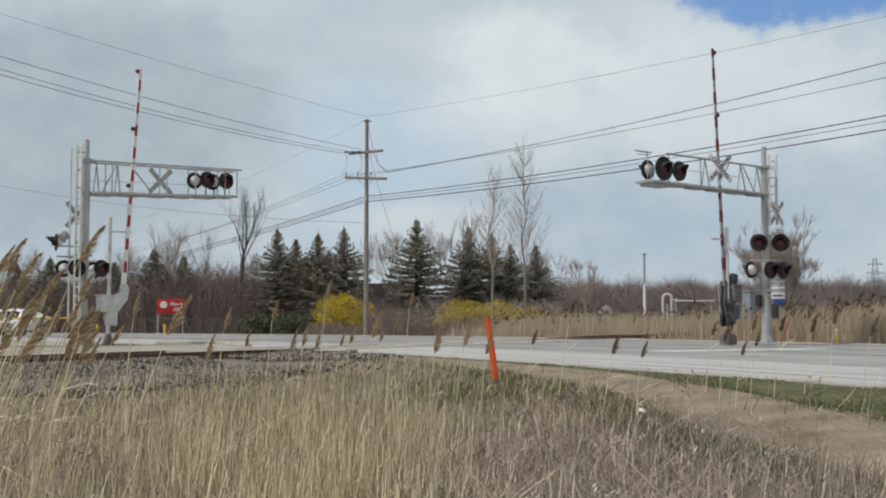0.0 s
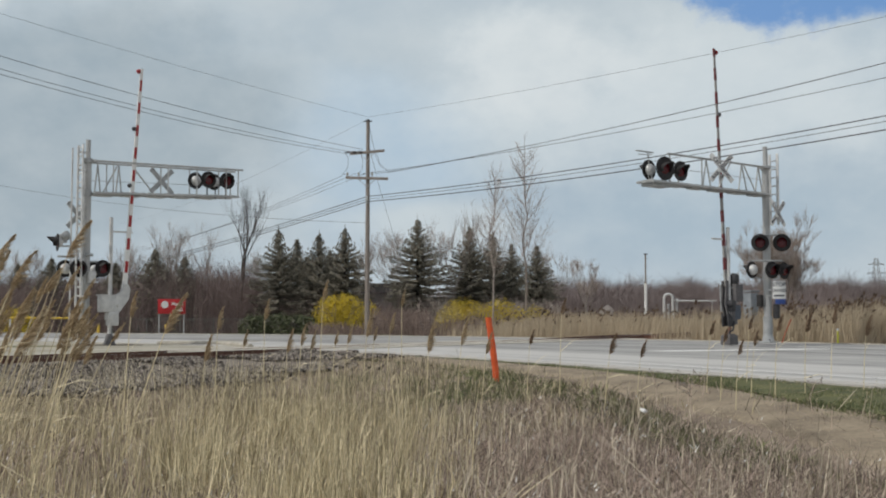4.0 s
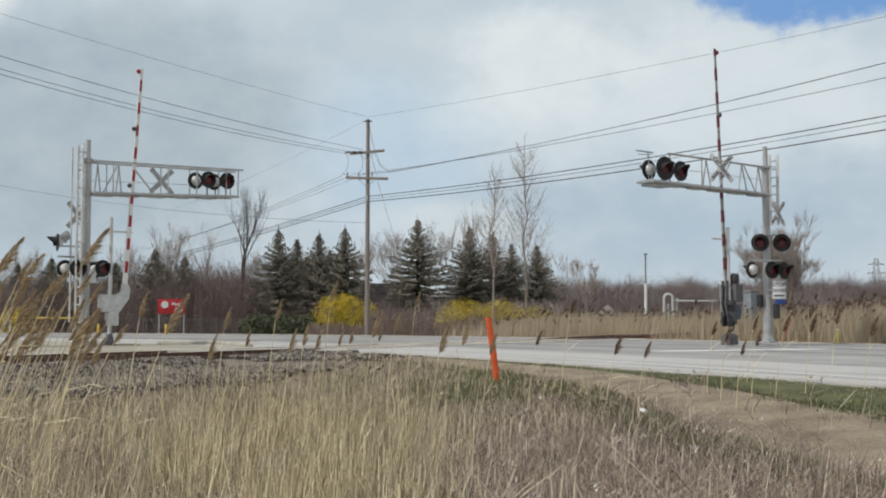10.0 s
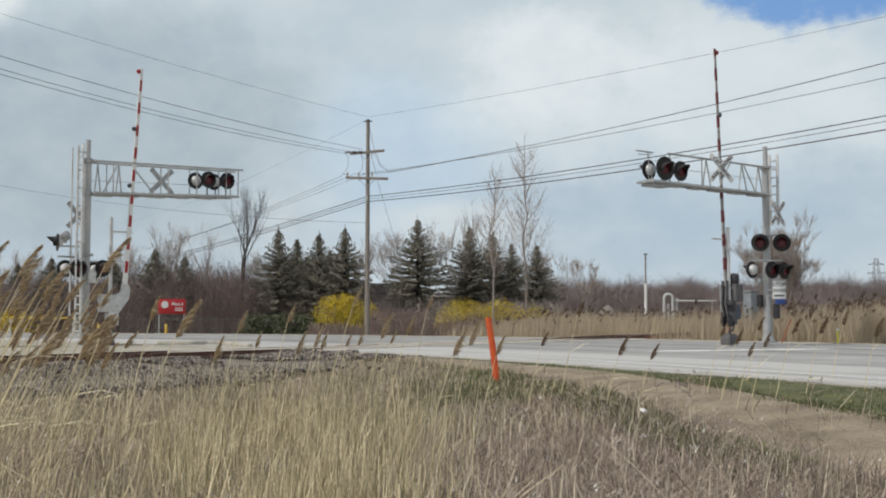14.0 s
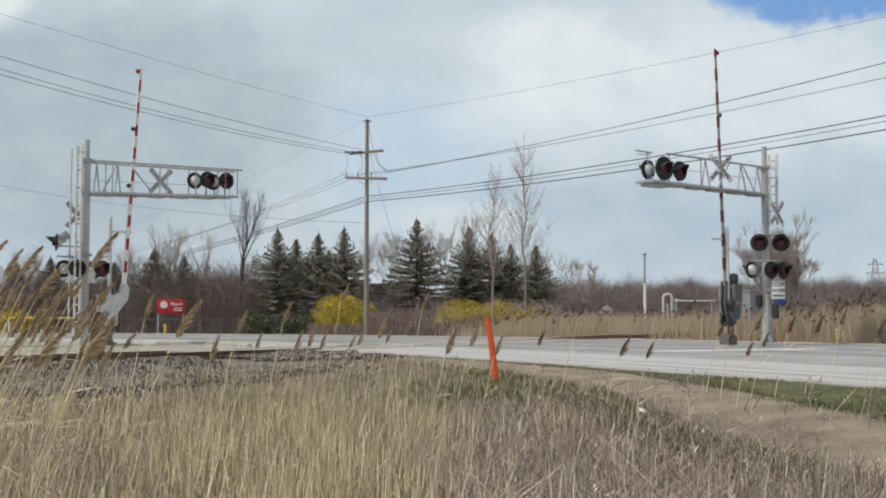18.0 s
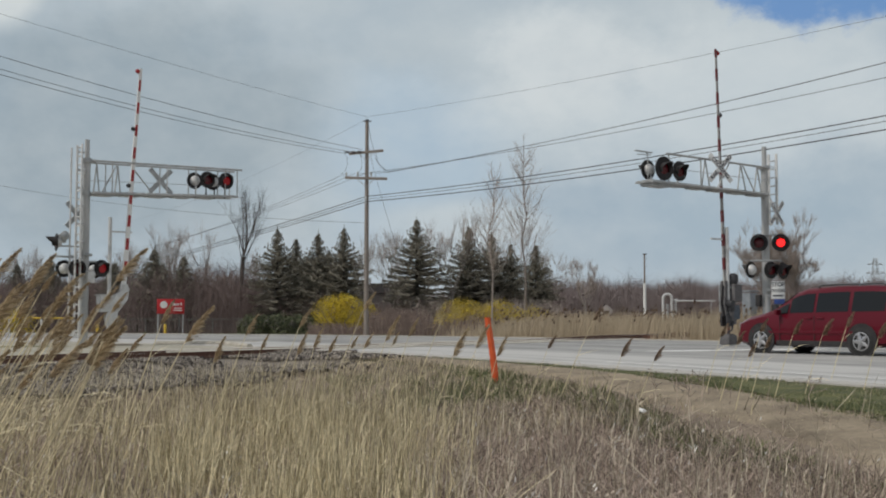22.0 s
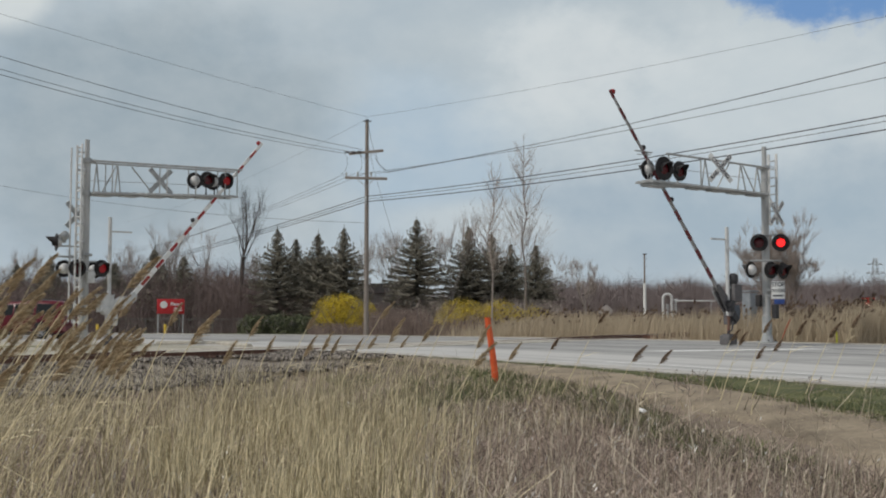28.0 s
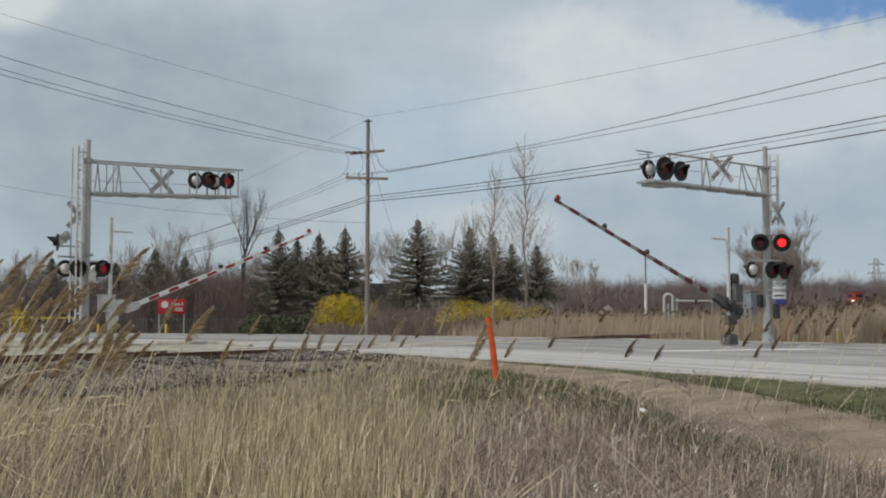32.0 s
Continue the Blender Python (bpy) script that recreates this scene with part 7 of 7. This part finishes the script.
# bearing, depth, height of the plume's root over the road, lean in degrees at rest, gain
for i, (b, y, top, tilt, gain) in enumerate((
        (-82, 15, 1.15, 2, 1.0), (-390, 15, 0.98, 3, 1.0), (-505, 15, 0.86, 2, 0.8), (-270, 15, 1.22, 2, 1.1), (-25, 13, 0.62, 3, 1.0), (-630, 10, 0.92, 18, 0.5), (-450, 14, 0.66, 3, 0.7),
        (375, 15, 0.38, 6, 0.8), (600, 16, 0.46, 4, 0.7), (665, 14, 0.32, 4, 0.6), (822, 15, 0.46, 4, 0.7), (-170, 16, 0.72, 4, 0.8), (-150, 17, 0.66, 5, 0.8), (-120, 16, 0.78, 3, 0.8),
        (-320, 16, 0.62, 3, 0.7), (-295, 16, 0.56, 3, 0.7), (-535, 15, 0.44, 3, 0.6), (275, 17, 0.9, 4, 0.9), (198, 16, 0.54, 4, 0.8), (95, 15, 0.5, 4, 0.8), (-700, 13, 1.0, 4, 0.8), (-215, 18, 0.6, 4, 0.8),
        (-350, 17, 0.48, 4, 0.6), (40, 17, 0.55, 4, 0.7), (-240, 17, 0.6, 5, 0.8), (690, 17, 0.42, 4, 0.7), (880, 17, 0.5, 4, 0.7), (444, 15, 0.3, 5, 0.8), (631, 15, 0.42, 4, 0.7), (755, 15, 0.5, 4, 0.7), (699, 15, 0.34, 4, 0.8), (955, 15, 0.36, 5, 0.7))):
    reed(px(b, y) - tilt * 0.017 * (top + 0.4), y, top + 0.42, tilt, i, gain, 1, 1.45 if i % 3 else 1.2, True, b > 150)
# the dense near stand on the left
q = random.Random(401)
for i in range(86):
    y = q.uniform(6.4, 10.5)
    b = -1190 + 390 * q.random() ** 1.5
    top = q.uniform(0.68, 1.12) if i % 5 else q.uniform(1.05, 1.42)
    if b > -860:
        top *= 0.78
    tilt = q.uniform(13, 25)
    reed(px(b, y) - 0.3 * (top + 0.45), y, top + 0.52, tilt, i, q.uniform(0.3, 0.6), 1, q.uniform(0.85, 1.2), i % 3 == 0)

# loose tufts of straw that sway
TUFTS = []


def tuft_mesh(seed):
    r = random.Random(seed)
    m = M()
    for k in range(11):
        a, h = r.gauss(0.05, 0.09), r.uniform(0.3, 0.72)
        x, y = r.gauss(0, .12), r.gauss(0, .12)
        m.blade((x, y, 0), (x + a * h, y + r.gauss(0, .08) * h, h), r.uniform(0.003, 0.007), 0.02, Vector((1, r.gauss(0, .4), 0)))
    return m.mesh("straw_tuft", STRAW_PALE)


TUFT_ME = [tuft_mesh(500 + k) for k in range(7)]
q = random.Random(402)
for i in range(48):
    y = q.uniform(6.0, 12.5)
    b = -1050 + 1150 * q.random() ** 1.1
    x = px(b, y)
    if not open_ground(x, y, q):
        continue
    z = ground_z(x, y) - 0.03
    t = tagged(new("straw_tuft", TUFT_ME[i % 7]), "tuft of tall pale dry grass stalks", "grass tuft", "swaying grass tufts")
    t.matrix_world = pose(x, y, z, 0, 0, q.uniform(0, 30))
    TUFTS.append((t, x, y, z, q.uniform(0, 30), q.uniform(0, 6.28), q.uniform(0.5, 1.0)))


# ---- what moves ----
WIND = ((0, 9), (0.5, 3), (1, -5), (1.5, -12), (3.5, -10), (4.5, -6), (6, 0), (9, 0), (10, 9), (11, 9), (12, 20), (13, 28), (14, 41), (14.5, 46), (15.5, 54), (16.5, 58), (17, 58), (17.5, 47), (18, 36),
        (18.5, 20), (19, 27), (19.5, 30), (20, 38), (20.5, 55), (21, 65), (21.5, 75), (22, 60), (22.5, 50), (23, 50), (23.5, 62), (24, 72), (24.5, 86), (25, 80), (25.5, 76), (26.5, 82), (27.5, 86), (28, 92),
        (28.5, 80), (29, 70), (30, 82), (31, 88), (32, 74))


def roll(wheels, rows, r):
    """Turn the wheels by the way that the car has gone. rows: seconds and metres."""
    ts, ss = [a for a, b in rows], [b for a, b in rows]
    for w in wheels:
        p = w.matrix_basis.translation.copy()
        out, last = [], None
        for k in range(32 * 30 + 1):
            t = k / 30
            d = float(np.interp(t, ts, ss))
            if last is None or abs(d - last) > 1e-4 or k in (0, 960):
                out.append((t, pose(p.x, p.y, p.z, 0, math.degrees(d / r) % 360, 0)))
            last = d
        walk(w, out)


def drive(car, wheels, rows, r):
    """Key a car from rows of seconds, x, y and heading, and roll its wheels."""
    ts = [a[0] for a in rows]
    keep, gone, last = [], [], None
    s = 0.0
    for k in range(161):
        t = k * 0.2
        x, y, h = (float(np.interp(t, ts, [a[i] for a in rows])) for i in (1, 2, 3))
        if last:
            s += hypot(x - last[0], y - last[1])
        last = (x, y)
        keep.append((t, pose(x, y, 0, 0, 0, h)))
        gone.append((t, s))
    walk(car, keep)
    roll(wheels, gone, r)


def motions():
    # clouds drift to the right
    walk(sky, [(0, pose(0, 0, 0, 0, 0, 0.0)), (16, pose(0, 0, 0, 0, 0, -1.45)), (32, pose(0, 0, 0, 0, 0, -2.9))])
    left = ((0, 86), (24.3, 86), (24.6, 83.5), (25, 77.6), (25.5, 69.9), (26.5, 59.8), (27.5, 52.1), (28, 48.4), (28.5, 44.4), (29, 40.6), (29.5, 36.8),
            (30, 33.4), (30.5, 29.9), (31, 26.9), (31.5, 23.6), (32, 20.6))
    p = arm_l.matrix_basis.translation.copy()
    walk(arm_l, [(t, pose(p.x, p.y, p.z, 0, -a - 1.43 + 1.16 * sin(radians(a)), 0)) for t, a in left])
    right = ((0, 86.6), (0.5, 87.5), (3, 86.7), (5.5, 86.7), (6, 86.2), (6.5, 87.2), (7.5, 86.0), (8, 87), (12, 87), (16.5, 87), (18.5, 87.7), (20.5, 88.0), (21.5, 87.5), (22, 87.7),
             (22.5, 86.5), (23, 85.5), (23.5, 86), (24, 87.2), (24.5, 85.5), (25, 76.5), (25.5, 68.8), (26.5, 60.0), (27.5, 53), (28, 49.2), (28.5, 45.7), (29, 42.4), (29.5, 38.4), (30, 34.8),
             (30.5, 31), (31, 27.2), (31.5, 23.6), (32, 20.2))
    p2 = arm_r.matrix_basis.translation.copy()
    walk(arm_r, [(t, pose(p2.x, p2.y, p2.z, 0, -a, 0)) for t, a in right])
    # the lights flash in turn from 21.15 s on, half a second each
    for ob, phase, dark, lit in PHASES:
        rows = [(0, dark), (21.1, dark)]
        k = 0
        while True:
            a = (21.15 if k == 0 else 21.08 + k) if phase == 0 else 21.57 + k
            b = 21.57 + k if phase == 0 else 22.08 + k
            if a >= 32:
                break
            rows += [(a - 1 / 30, dark), (a, lit), (min(b, 32) - 1 / 30, lit)]
            if b < 32:
                rows.append((b, dark))
            k += 1
        out, last = [], -1
        for t, m in rows:
            fr = frame(t)
            if fr > last:
                out.append((t, m))
                last = fr
        if last < frame(32):
            out.append((32, out[-1][1]))
        walk(ob, out)
    drive(van, van_wheels, VAN_ROWS, 0.35)
    drive(sedan, sedan_wheels, CAR_ROWS, 0.32)
    # the train comes on at an even pace
    tot = 0.0
    lens = [0.0]
    for a, b in zip(TP, TP[1:]):
        tot += (b - a).length
        lens.append(tot)
    s32 = lens[min(range(len(TP)), key=lambda i: abs(TP[i].y - 210))] + 6

    def train_rows(back):
        rows = []
        for t in range(0, 33, 4):
            p, d = along(TP, TT, s32 + 14.2 * (32 - t) + back)
            rows.append((t, pose(p.x, p.y, 1.35, 0, 0, math.degrees(atan2(-d.y, -d.x)))))
        return rows
    walk(loco, train_rows(0))
    for k, w in enumerate(wagons):
        walk(w, train_rows(17.5 + 16.4 * k))
    # reeds and tufts bend with the gusts
    ts = [a for a, b in WIND]
    ws = [b for a, b in WIND]
    for (ob, x, y, z, tilt, gain, ph, fr) in REEDS:
        rows = []
        for k in range(65):
            t = k * 0.5
            w = float(np.interp(t - 0.25 * sin(ph), ts, ws))
            a = tilt + gain * (w * 0.27 + 2.0 * sin(2.1 * fr * t + ph) * (0.6 + abs(w) / 60))
            b = 1.5 * sin(1.7 * fr * t + 2 * ph)
            rows.append((t, pose(x, y, z, b, a, 0)))
        walk(ob, rows)
    for (ob, x, y, z, turn, ph, gain) in TUFTS:
        rows = []
        for k in range(33):
            t = float(k)
            w = float(np.interp(t - 0.3 * sin(ph), ts, ws))
            rows.append((t, pose(x, y, z, 0, 3 + gain * (w * 0.16 + 1.5 * sin(2.3 * t + ph)), 0) @ pose(0, 0, 0, 0, 0, turn)))
        walk(ob, rows)


# seconds, place on the road, heading
VAN_ROWS = ((0, 27.5, -4, 113), (18, 27.5, -4, 113), (20, 20.0, 13.5, 117), (21, 15.3, 22.6, 123), (21.9, 10.75, 28.7, 127), (22.2, 9.05, 30.98, 127), (22.5, 7.3, 33.3, 128), (23.3, 3.55, 38.3, 127), (24.2, 0.29, 42.6, 126),
            (24.8, -1.9, 45.4, 131), (25.3, -4.3, 47.7, 138), (26.2, -8.9, 49.9, 156), (27.5, -15.8, 51.5, 174), (28, -19.3, 51.9, 174), (28.7, -23, 52.4, 173), (30, -30, 53.6, 172), (32, -41, 55.2, 172))
CAR_ROWS = ((0, -23.6, 62.1, 159), (0.5, -25.0, 62.6, 160), (1.0, -26.5, 63.1, 160), (1.6, -30.0, 64.2, 162), (4, -52.2, 69.7, 168), (32, -53.3, 70.0, 169))
motions()
